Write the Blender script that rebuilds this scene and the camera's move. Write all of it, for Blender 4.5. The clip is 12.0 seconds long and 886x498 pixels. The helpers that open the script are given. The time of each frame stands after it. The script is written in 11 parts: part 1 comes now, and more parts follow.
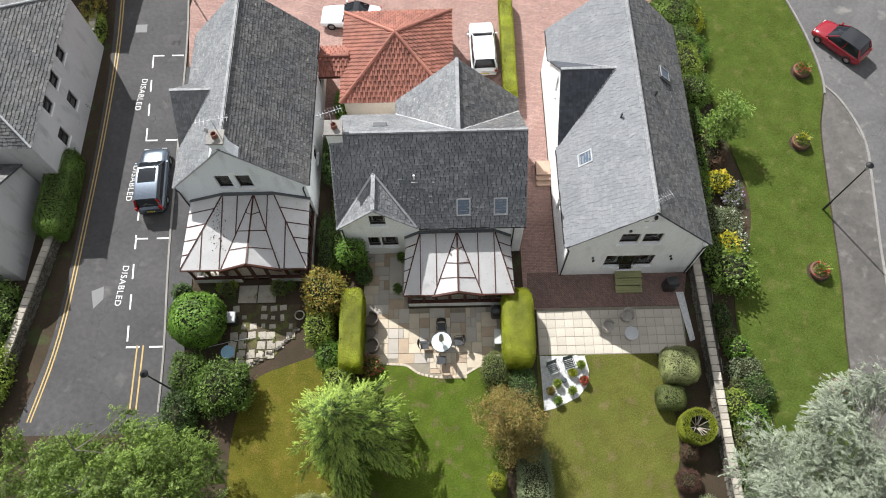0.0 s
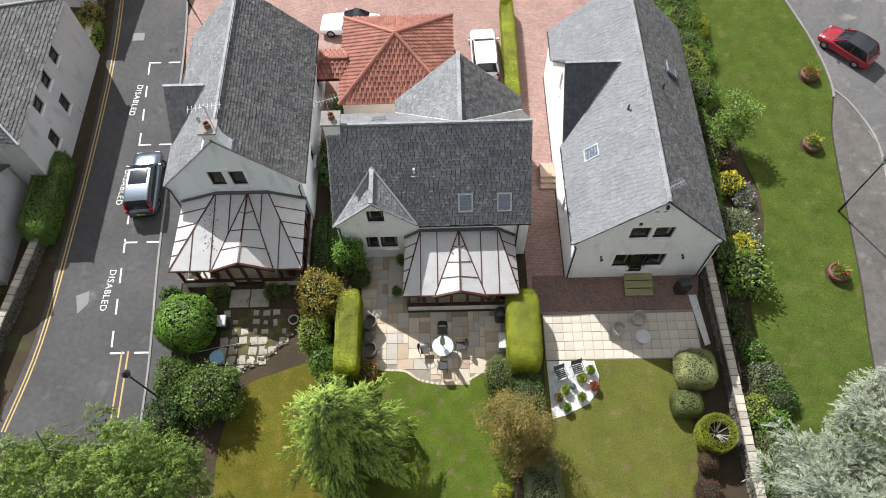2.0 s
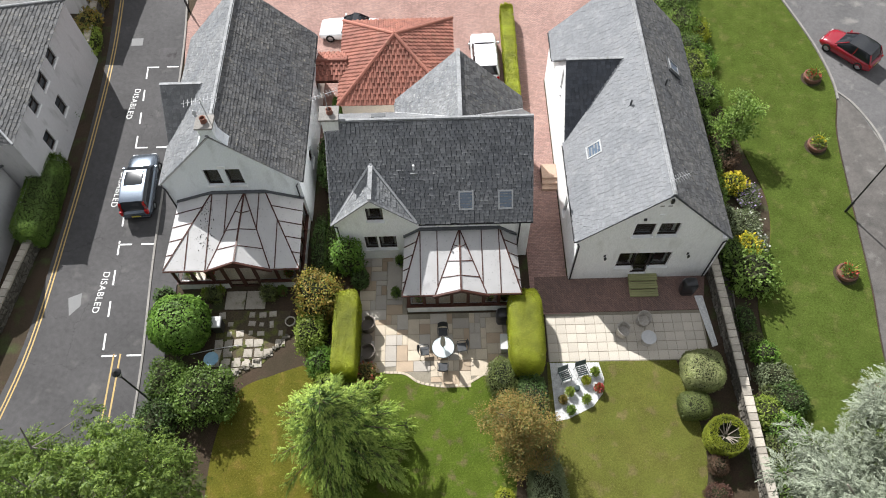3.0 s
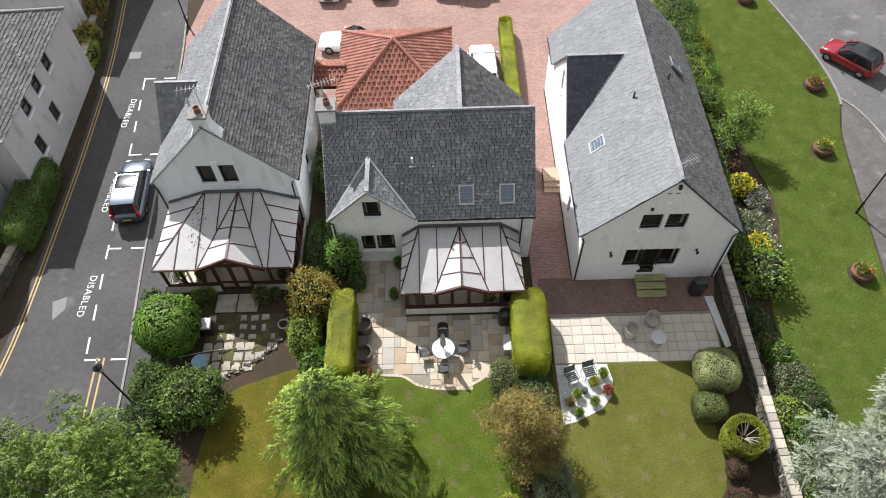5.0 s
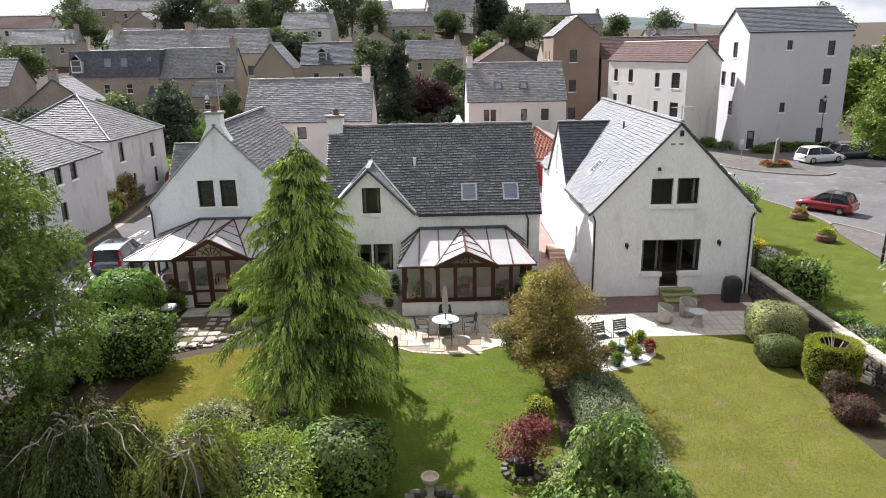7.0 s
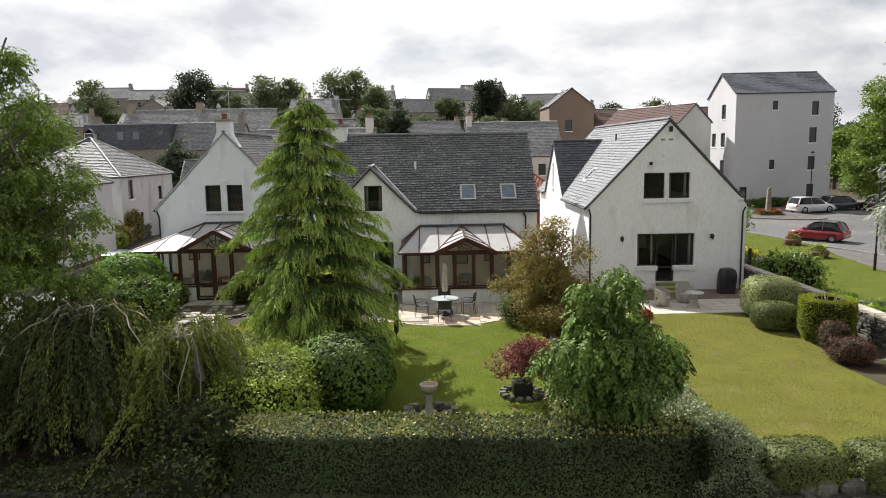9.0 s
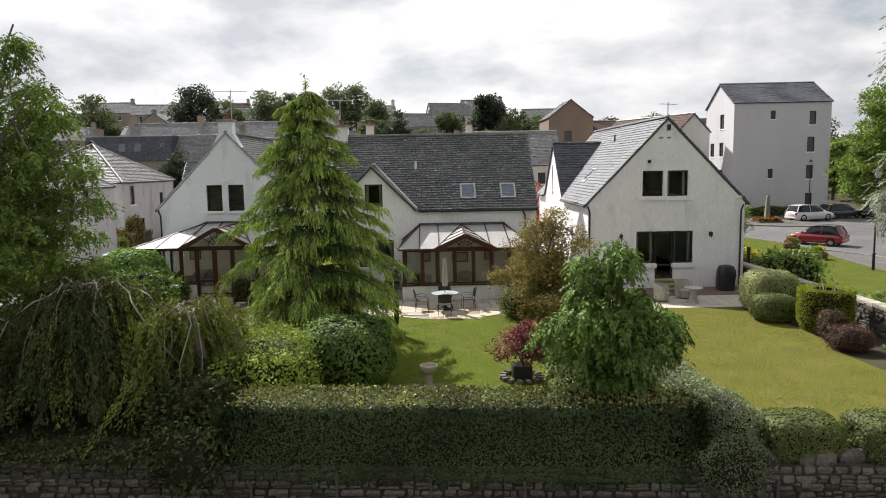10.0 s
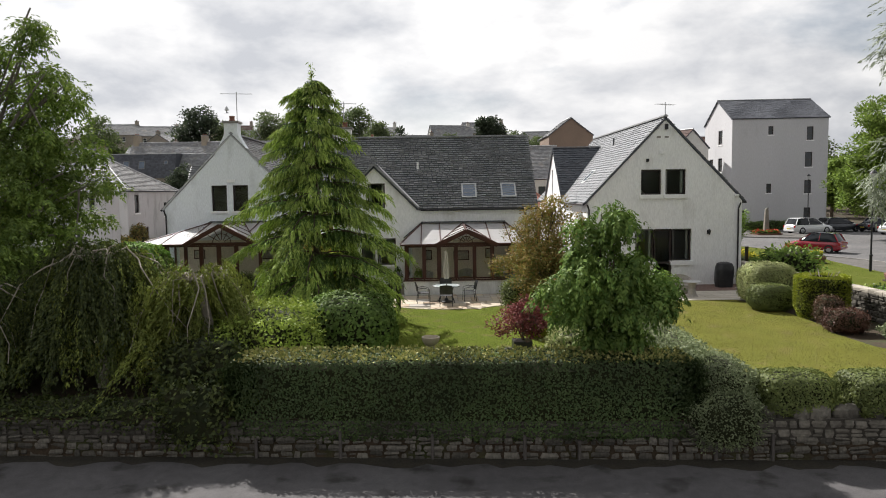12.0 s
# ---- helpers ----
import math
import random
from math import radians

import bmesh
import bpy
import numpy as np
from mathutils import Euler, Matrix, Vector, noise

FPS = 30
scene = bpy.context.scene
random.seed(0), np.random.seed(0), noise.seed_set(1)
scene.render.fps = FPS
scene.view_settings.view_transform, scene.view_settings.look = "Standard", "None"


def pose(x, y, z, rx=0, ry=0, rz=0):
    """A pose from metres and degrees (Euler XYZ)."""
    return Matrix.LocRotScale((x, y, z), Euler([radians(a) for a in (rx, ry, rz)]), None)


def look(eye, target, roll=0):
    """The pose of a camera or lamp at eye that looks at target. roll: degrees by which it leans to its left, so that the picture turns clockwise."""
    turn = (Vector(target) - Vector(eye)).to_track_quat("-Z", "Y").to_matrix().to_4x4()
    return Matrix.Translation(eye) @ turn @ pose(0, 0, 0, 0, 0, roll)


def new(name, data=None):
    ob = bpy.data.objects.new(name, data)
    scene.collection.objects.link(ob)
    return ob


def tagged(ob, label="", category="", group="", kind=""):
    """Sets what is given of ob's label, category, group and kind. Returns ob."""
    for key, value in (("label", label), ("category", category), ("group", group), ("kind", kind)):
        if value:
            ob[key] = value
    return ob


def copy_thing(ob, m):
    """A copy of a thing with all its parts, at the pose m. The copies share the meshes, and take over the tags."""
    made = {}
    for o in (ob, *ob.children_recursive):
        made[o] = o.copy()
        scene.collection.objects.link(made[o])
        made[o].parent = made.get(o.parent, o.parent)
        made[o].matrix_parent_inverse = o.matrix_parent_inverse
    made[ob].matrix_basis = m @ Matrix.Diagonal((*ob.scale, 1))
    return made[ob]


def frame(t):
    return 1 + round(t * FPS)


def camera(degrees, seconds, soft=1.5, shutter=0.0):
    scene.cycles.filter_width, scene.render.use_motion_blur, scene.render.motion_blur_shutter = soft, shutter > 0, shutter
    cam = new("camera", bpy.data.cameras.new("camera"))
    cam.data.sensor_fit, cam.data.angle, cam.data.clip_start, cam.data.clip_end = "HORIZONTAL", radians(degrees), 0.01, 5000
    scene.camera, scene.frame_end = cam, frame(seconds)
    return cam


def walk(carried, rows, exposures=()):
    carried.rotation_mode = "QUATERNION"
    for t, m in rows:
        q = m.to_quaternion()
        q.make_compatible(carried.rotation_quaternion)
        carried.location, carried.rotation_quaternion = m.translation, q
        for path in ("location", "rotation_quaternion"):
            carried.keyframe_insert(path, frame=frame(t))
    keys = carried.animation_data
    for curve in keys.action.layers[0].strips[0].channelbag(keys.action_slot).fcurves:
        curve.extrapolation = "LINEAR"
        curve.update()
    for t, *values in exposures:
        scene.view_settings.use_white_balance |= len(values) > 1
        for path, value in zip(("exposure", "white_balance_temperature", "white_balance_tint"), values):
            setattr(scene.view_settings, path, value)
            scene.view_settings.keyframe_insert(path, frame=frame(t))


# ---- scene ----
cam = camera(64.42, 12.0, soft=1.0)
# seconds, x, y, z, yaw, pitch, roll
PATH = [
    (0.0, 0.001, 0.000, 39.270, 1.696, -66.617, -2.785),
    (0.5, -0.034, -0.440, 38.569, 1.565, -65.621, -2.692),
    (1.0, -0.077, -0.930, 37.825, 1.483, -64.522, -2.616),
    (1.5, -0.104, -1.320, 37.195, 1.412, -63.607, -2.559),
    (2.0, -0.121, -1.844, 36.494, 1.345, -62.472, -2.539),
    (2.5, -0.134, -2.293, 35.780, 1.289, -61.381, -2.542),
    (3.0, -0.147, -2.773, 35.088, 1.234, -60.278, -2.533),
    (5.0, -0.280, -4.761, 32.299, 0.721, -55.524, -2.268),
    (5.5, -0.430, -5.505, 31.189, 0.328, -53.464, -1.945),
    (6.0, -0.632, -8.940, 26.169, -0.140, -43.973, -1.655),
    (6.5, -0.897, -13.285, 18.969, -0.523, -29.831, -1.370),
    (7.0, -1.161, -16.465, 11.695, -0.938, -16.115, -1.047),
    (9.0, -1.231, -18.241, 6.982, -1.030, -8.106, -0.978),
    (9.5, -1.244, -18.365, 6.505, -1.044, -7.331, -0.995),
    (10.0, -1.255, -18.524, 6.070, -1.053, -6.715, -0.976),
    (10.5, -1.269, -18.678, 5.680, -1.038, -6.186, -0.953),
    (11.0, -1.278, -18.815, 5.346, -1.020, -5.651, -0.899),
    (11.5, -1.294, -18.951, 5.043, -1.010, -5.151, -0.833),
    (12.0, -1.311, -19.093, 4.724, -1.010, -4.611, -0.851),
]
walk(cam, [(t, pose(x, y, z, 90 + pitch, 0, yaw) @ pose(0, 0, 0, 0, 0, roll)) for t, x, y, z, yaw, pitch, roll in PATH],
     exposures=[(0, 0.66, 6200, 10), (5.5, 0.68, 6200, 12), (7, 1.1, 6200, 15), (9, 0.8, 6450, 11), (10.5, 0.71, 6450, 11), (12, 0.64, 6450, 11)])

# ---- light ----
SUN = Vector((-0.57, 0.95, 1.0)).normalized()
sun = new("sun", bpy.data.lights.new("sun", "SUN"))
sun.data.energy, sun.data.angle, sun.data.color = 5.0, radians(0.55), (1.0, 0.965, 0.91)
sun.matrix_world = look(SUN * 120, (0, 0, 0))

world = bpy.data.worlds.new("world")
scene.world = world
world.use_nodes = True
wt = world.node_tree
wt.nodes.clear()
w_out, w_bg = wt.nodes.new("ShaderNodeOutputWorld"), wt.nodes.new("ShaderNodeBackground")
w_sky, w_tc = wt.nodes.new("ShaderNodeTexSky"), wt.nodes.new("ShaderNodeTexCoord")
w_sky.sky_type, w_sky.sun_disc = "NISHITA", False
w_sky.sun_elevation = math.asin(SUN.z)
w_sky.sun_rotation = math.atan2(SUN.x, SUN.y)
w_scale = wt.nodes.new("ShaderNodeVectorMath")
w_scale.operation, w_scale.inputs[1].default_value = "MULTIPLY", (1.0, 1.0, 2.2)
w_n1, w_n2 = wt.nodes.new("ShaderNodeTexNoise"), wt.nodes.new("ShaderNodeTexNoise")
for n_, sc_, det_, dis_ in ((w_n1, 2.6, 9.0, 0.1), (w_n2, 4.8, 9.0, 0.1)):
    n_.inputs["Scale"].default_value, n_.inputs["Detail"].default_value, n_.inputs["Distortion"].default_value = sc_, det_, dis_
    n_.inputs["Roughness"].default_value = 0.55
w_cover, w_tone = wt.nodes.new("ShaderNodeValToRGB"), wt.nodes.new("ShaderNodeValToRGB")
w_cover.color_ramp.elements[0].position, w_cover.color_ramp.elements[1].position = 0.22, 0.40
w_tone.color_ramp.elements[0].position, w_tone.color_ramp.elements[1].position = 0.36, 0.58
w_tone.color_ramp.elements[0].color = (0.82, 0.845, 0.89, 1)
w_tone.color_ramp.elements[1].color = (1.36, 1.35, 1.33, 1)
w_gain, w_mix = wt.nodes.new("ShaderNodeVectorMath"), wt.nodes.new("ShaderNodeMix")
w_gain.operation, w_gain.inputs["Scale"].default_value = "SCALE", 0.09
w_mix.data_type = "RGBA"
wt.links.new(w_tc.outputs["Generated"], w_scale.inputs[0])
wt.links.new(w_scale.outputs[0], w_n1.inputs["Vector"])
wt.links.new(w_scale.outputs[0], w_n2.inputs["Vector"])
# broken cloud: more blue overhead, clouds closing up towards the horizon
w_sep, w_high = wt.nodes.new("ShaderNodeSeparateXYZ"), wt.nodes.new("ShaderNodeMath")
w_high.operation, w_high.inputs[1].default_value = "MULTIPLY_ADD", -0.14
wt.links.new(w_tc.outputs["Generated"], w_sep.inputs[0])
wt.links.new(w_sep.outputs["Z"], w_high.inputs[0])
wt.links.new(w_n1.outputs["Fac"], w_high.inputs[2])
wt.links.new(w_high.outputs[0], w_cover.inputs[0])
wt.links.new(w_n2.outputs["Fac"], w_tone.inputs[0])
wt.links.new(w_sky.outputs[0], w_gain.inputs[0])
wt.links.new(w_cover.outputs[0], w_mix.inputs["Factor"])
wt.links.new(w_gain.outputs[0], w_mix.inputs["A"])
wt.links.new(w_tone.outputs[0], w_mix.inputs["B"])
# clouds are brighter on the side of the sky where the sun stands
w_dot, w_near, w_glow = wt.nodes.new("ShaderNodeVectorMath"), wt.nodes.new("ShaderNodeMapRange"), wt.nodes.new("ShaderNodeVectorMath")
w_dot.operation, w_dot.inputs[1].default_value, w_glow.operation = "DOT_PRODUCT", SUN, "SCALE"
w_near.interpolation_type = "SMOOTHSTEP"
w_near.inputs["From Min"].default_value, w_near.inputs["From Max"].default_value = -0.3, 1.0
w_near.inputs["To Min"].default_value, w_near.inputs["To Max"].default_value = 0.88, 1.5
wt.links.new(w_tc.outputs["Generated"], w_dot.inputs[0])
wt.links.new(w_dot.outputs["Value"], w_near.inputs["Value"])
wt.links.new(w_mix.outputs["Result"], w_glow.inputs[0])
wt.links.new(w_near.outputs[0], w_glow.inputs["Scale"])
wt.links.new(w_glow.outputs[0], w_bg.inputs["Color"])
w_bg.inputs["Strength"].default_value = 0.345
wt.links.new(w_bg.outputs[0], w_out.inputs[0])


# ---- materials ----
def mat(name, a, b=None, rough=0.8, big=1.2, fine=14.0, grain=0.25, island=0.0, obj=0.0, bump=0.0, bump_scale=40.0, metal=0.0, spec=0.3,
        spots=None, spot_scale=3.0, spot_at=0.62, coat=0.0, stretch=(1, 1, 1)):
    """A surface between colours a and b by large noise, with fine grain, optional stains (spots) and differences from piece to piece."""
    b = b or tuple(c * 0.8 for c in a)
    m = bpy.data.materials.new(name)
    m.use_nodes = True
    nt = m.node_tree
    p = nt.nodes["Principled BSDF"]
    add = nt.nodes.new
    tc = add("ShaderNodeTexCoord")
    mp = add("ShaderNodeMapping")
    mp.inputs["Scale"].default_value = stretch
    nt.links.new(tc.outputs["Object"], mp.inputs["Vector"])

    def noise_fac(scale, detail=5.0):
        n = add("ShaderNodeTexNoise")
        n.inputs["Scale"].default_value, n.inputs["Detail"].default_value = scale, detail
        nt.links.new(mp.outputs[0], n.inputs["Vector"])
        return n.outputs["Fac"]

    def ramp(src, lo, hi):
        r = add("ShaderNodeMapRange")
        r.inputs["From Min"].default_value, r.inputs["From Max"].default_value = lo, hi
        nt.links.new(src, r.inputs["Value"])
        return r.outputs[0]

    mix = add("ShaderNodeMix")
    mix.data_type = "RGBA"
    nt.links.new(ramp(noise_fac(big), 0.3, 0.7), mix.inputs["Factor"])
    mix.inputs["A"].default_value, mix.inputs["B"].default_value = (*a, 1), (*b, 1)
    col = mix.outputs["Result"]
    if spots:
        ms = add("ShaderNodeMix")
        ms.data_type = "RGBA"
        nt.links.new(ramp(noise_fac(spot_scale, 8.0), spot_at, spot_at + 0.12), ms.inputs["Factor"])
        nt.links.new(col, ms.inputs["A"])
        ms.inputs["B"].default_value = (*spots, 1)
        col = ms.outputs["Result"]
    val = None
    fac = ramp(noise_fac(fine, 6.0), 0.25, 0.75)
    ma = add("ShaderNodeMath")
    ma.operation = "MULTIPLY_ADD"
    ma.inputs[1].default_value, ma.inputs[2].default_value = grain * 2, 1 - grain
    nt.links.new(fac, ma.inputs[0])
    val = ma.outputs[0]
    for amount, node, socket in ((island, "ShaderNodeNewGeometry", "Random Per Island"), (obj, "ShaderNodeObjectInfo", "Random")):
        if amount:
            g = add(node)
            m1 = add("ShaderNodeMath")
            m1.operation = "MULTIPLY_ADD"
            m1.inputs[1].default_value, m1.inputs[2].default_value = amount * 2, 1 - amount
            nt.links.new(g.outputs[socket], m1.inputs[0])
            m2 = add("ShaderNodeMath")
            m2.operation = "MULTIPLY"
            nt.links.new(val, m2.inputs[0])
            nt.links.new(m1.outputs[0], m2.inputs[1])
            val = m2.outputs[0]
    sc = add("ShaderNodeVectorMath")
    sc.operation = "SCALE"
    nt.links.new(col, sc.inputs[0])
    nt.links.new(val, sc.inputs["Scale"])
    nt.links.new(sc.outputs[0], p.inputs["Base Color"])
    p.inputs["Roughness"].default_value, p.inputs["Metallic"].default_value = rough, metal
    p.inputs["Specular IOR Level"].default_value, p.inputs["Coat Weight"].default_value = spec, coat
    if bump:
        bn = add("ShaderNodeBump")
        bn.inputs["Strength"].default_value, bn.inputs["Distance"].default_value = bump, 0.02
        nt.links.new(noise_fac(bump_scale, 4.0), bn.inputs["Height"])
        nt.links.new(bn.outputs[0], p.inputs["Normal"])
    return m


def leaf_mat(name, a, b, c=None, through_=0.3, big=0.8):
    """Leaves: colour differs from leaf to leaf and from clump to clump; light passes through."""
    m = bpy.data.materials.new(name)
    m.use_nodes = True
    nt = m.node_tree
    nt.nodes.clear()
    add = nt.nodes.new
    out, dif, tra, mx, gl, mx2 = (add(k) for k in ("ShaderNodeOutputMaterial", "ShaderNodeBsdfDiffuse", "ShaderNodeBsdfTranslucent", "ShaderNodeMixShader",
                                                  "ShaderNodeBsdfGlossy", "ShaderNodeMixShader"))
    geo, tc, nz, rmp, mix = (add(k) for k in ("ShaderNodeNewGeometry", "ShaderNodeTexCoord", "ShaderNodeTexNoise", "ShaderNodeValToRGB", "ShaderNodeMix"))
    rmp.color_ramp.elements[0].color, rmp.color_ramp.elements[1].color = (*a, 1), (*b, 1)
    if c:
        e = rmp.color_ramp.elements.new(0.93)
        e.color = (*c, 1)
        rmp.color_ramp.elements[1].position = 0.85
    nz.inputs["Scale"].default_value, nz.inputs["Detail"].default_value = big, 4.0
    nt.links.new(tc.outputs["Object"], nz.inputs["Vector"])
    nt.links.new(geo.outputs["Random Per Island"], rmp.inputs[0])
    mr = add("ShaderNodeMapRange")
    mr.inputs["From Min"].default_value, mr.inputs["From Max"].default_value = 0.3, 0.7
    mr.inputs["To Min"].default_value, mr.inputs["To Max"].default_value = 0.55, 1.45
    nt.links.new(nz.outputs["Fac"], mr.inputs["Value"])
    sc = add("ShaderNodeVectorMath")
    sc.operation = "SCALE"
    nt.links.new(rmp.outputs[0], sc.inputs[0])
    nt.links.new(mr.outputs[0], sc.inputs["Scale"])
    for sh in (dif, tra):
        nt.links.new(sc.outputs[0], sh.inputs["Color"])
    gl.inputs["Roughness"].default_value = 0.55
    mx.inputs[0].default_value, mx2.inputs[0].default_value = through_, 0.025
    nt.links.new(dif.outputs[0], mx.inputs[1])
    nt.links.new(tra.outputs[0], mx.inputs[2])
    nt.links.new(mx.outputs[0], mx2.inputs[1])
    nt.links.new(gl.outputs[0], mx2.inputs[2])
    nt.links.new(mx2.outputs[0], out.inputs[0])
    nt.nodes.remove(mix)
    return m


def glass_mat(name, tint=(0.9, 0.95, 0.95), gloss=0.05):
    """Thin window glass: a clear sheet with a Fresnel gloss."""
    m = bpy.data.materials.new(name)
    m.use_nodes = True
    nt = m.node_tree
    nt.nodes.clear()
    out, tr, gl, mx, fr = (nt.nodes.new(k) for k in ("ShaderNodeOutputMaterial", "ShaderNodeBsdfTransparent", "ShaderNodeBsdfGlossy", "ShaderNodeMixShader",
                                                    "ShaderNodeFresnel"))
    tr.inputs[0].default_value, gl.inputs["Roughness"].default_value = (*tint, 1), gloss
    fr.inputs[0].default_value = 1.52
    nt.links.new(fr.outputs[0], mx.inputs[0])
    nt.links.new(tr.outputs[0], mx.inputs[1])
    nt.links.new(gl.outputs[0], mx.inputs[2])
    nt.links.new(mx.outputs[0], out.inputs[0])
    return m


M_HARL = mat("white_harling", (0.83, 0.83, 0.825), (0.79, 0.79, 0.785), rough=0.95, big=0.6, fine=22, grain=0.1, bump=0.6, bump_scale=38, spots=(0.7, 0.695, 0.68), spot_scale=1.5, spot_at=0.56, stretch=(1, 1, 0.3))
M_HARL_GREY = mat("grey_harling", (0.76, 0.79, 0.815), (0.71, 0.74, 0.765), rough=0.95, big=0.6, fine=22, grain=0.12, bump=0.6, bump_scale=38, spots=(0.62, 0.645, 0.66), spot_scale=1.4, spot_at=0.56, stretch=(1, 1, 0.3))
M_HARL_FAR = mat("pale_harling", (0.66, 0.64, 0.61), (0.56, 0.55, 0.52), rough=0.95, big=0.25, fine=12, grain=0.08, spots=(0.5, 0.49, 0.46), spot_scale=1.0, spot_at=0.58, stretch=(1, 1, 0.35))
M_HARL_ROAD = mat("weathered_roadside_harling", (0.53, 0.52, 0.52), (0.46, 0.455, 0.455), rough=0.95, big=0.5, fine=24, grain=0.09, bump=0.3, bump_scale=55, spots=(0.38, 0.375, 0.365), spot_scale=1.3, spot_at=0.54, stretch=(1, 1, 0.3))
M_MARGIN = mat("window_margin_paint", (0.88, 0.88, 0.87), rough=0.7, grain=0.05)
M_SLATE = mat("blue_grey_slate", (0.095, 0.1, 0.108), (0.18, 0.182, 0.182), rough=0.45, big=0.5, fine=26, grain=0.3, island=0.26, obj=0.26, bump=0.4, bump_scale=30, spec=0.6, spots=(0.3, 0.3, 0.285), spot_scale=9.0, spot_at=0.6)
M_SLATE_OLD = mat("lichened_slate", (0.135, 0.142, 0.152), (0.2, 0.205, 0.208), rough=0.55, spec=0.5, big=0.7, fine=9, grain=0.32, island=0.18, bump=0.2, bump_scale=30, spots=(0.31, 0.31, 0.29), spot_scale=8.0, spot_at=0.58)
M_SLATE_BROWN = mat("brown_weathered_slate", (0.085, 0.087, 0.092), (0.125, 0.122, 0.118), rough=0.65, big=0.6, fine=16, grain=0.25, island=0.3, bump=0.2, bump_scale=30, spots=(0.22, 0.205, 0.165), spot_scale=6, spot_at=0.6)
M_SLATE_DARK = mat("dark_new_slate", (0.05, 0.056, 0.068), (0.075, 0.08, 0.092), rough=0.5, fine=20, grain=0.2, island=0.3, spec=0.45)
M_LEAD = mat("grey_lead", (0.36, 0.37, 0.38), (0.46, 0.46, 0.46), rough=0.55, fine=9, grain=0.15, metal=0.2)
# sun glint on the slope is put into this paler slate colour
M_SLATE_PALE = mat("pale_sunlit_slate", (0.175, 0.182, 0.192), (0.21, 0.216, 0.225), rough=0.6, big=0.5, fine=9, grain=0.14, island=0.08, bump=0.2, bump_scale=30, spots=(0.215, 0.22, 0.226), spot_scale=2.0, spot_at=0.55, spec=0.12)
M_ZINC = mat("pale_ridge_metal", (0.3, 0.305, 0.31), (0.19, 0.195, 0.2), rough=0.7, big=1.5, fine=9, grain=0.25, metal=0.1, spots=(0.13, 0.13, 0.12), spot_scale=4.0, spot_at=0.6)
M_BLACK = mat("black_painted_iron", (0.02, 0.02, 0.022), rough=0.45, grain=0.15, spec=0.4)
M_TIMBER = mat("red_brown_stained_timber", (0.075, 0.027, 0.018), (0.05, 0.019, 0.013), rough=0.5, big=3, fine=60, grain=0.25, stretch=(1, 1, 0.2))
M_DARKFRAME = mat("dark_brown_window_frame", (0.04, 0.03, 0.025), rough=0.5, grain=0.2)
M_PCARB = bpy.data.materials.new("opal_polycarbonate")
M_ROOM = mat("room_plaster", (0.74, 0.66, 0.56), (0.66, 0.57, 0.47), rough=0.9, big=1.5, grain=0.15)
M_CURTAIN = mat("pale_curtain", (0.62, 0.6, 0.56), rough=0.95, fine=30, grain=0.15, stretch=(8, 1, 0.3))
M_BLIND = mat("grey_blind", (0.12, 0.105, 0.08), (0.1, 0.09, 0.07), rough=0.8, grain=0.1)
M_GLASS = glass_mat("window_glass")
M_TERRA = mat("terracotta", (0.23, 0.1, 0.068), (0.16, 0.075, 0.054), rough=0.85, grain=0.15)
M_PANTILE = mat("red_pantile", (0.30, 0.125, 0.09), (0.22, 0.095, 0.072), rough=0.8, big=0.8, fine=10, grain=0.15, island=0.2, obj=0.2, spots=(0.25, 0.13, 0.09), spot_scale=1.5, spot_at=0.6)
M_GREYBARK = mat("grey_bark", (0.2, 0.18, 0.15), (0.13, 0.115, 0.1), rough=0.9, grain=0.25)
M_PALEWOOD = mat("bleached_wood", (0.34, 0.30, 0.25), (0.25, 0.22, 0.18), rough=0.9, grain=0.2)
M_TWIG = mat("brown_bark", (0.11, 0.085, 0.06), (0.07, 0.055, 0.04), rough=0.95, fine=30, grain=0.3)


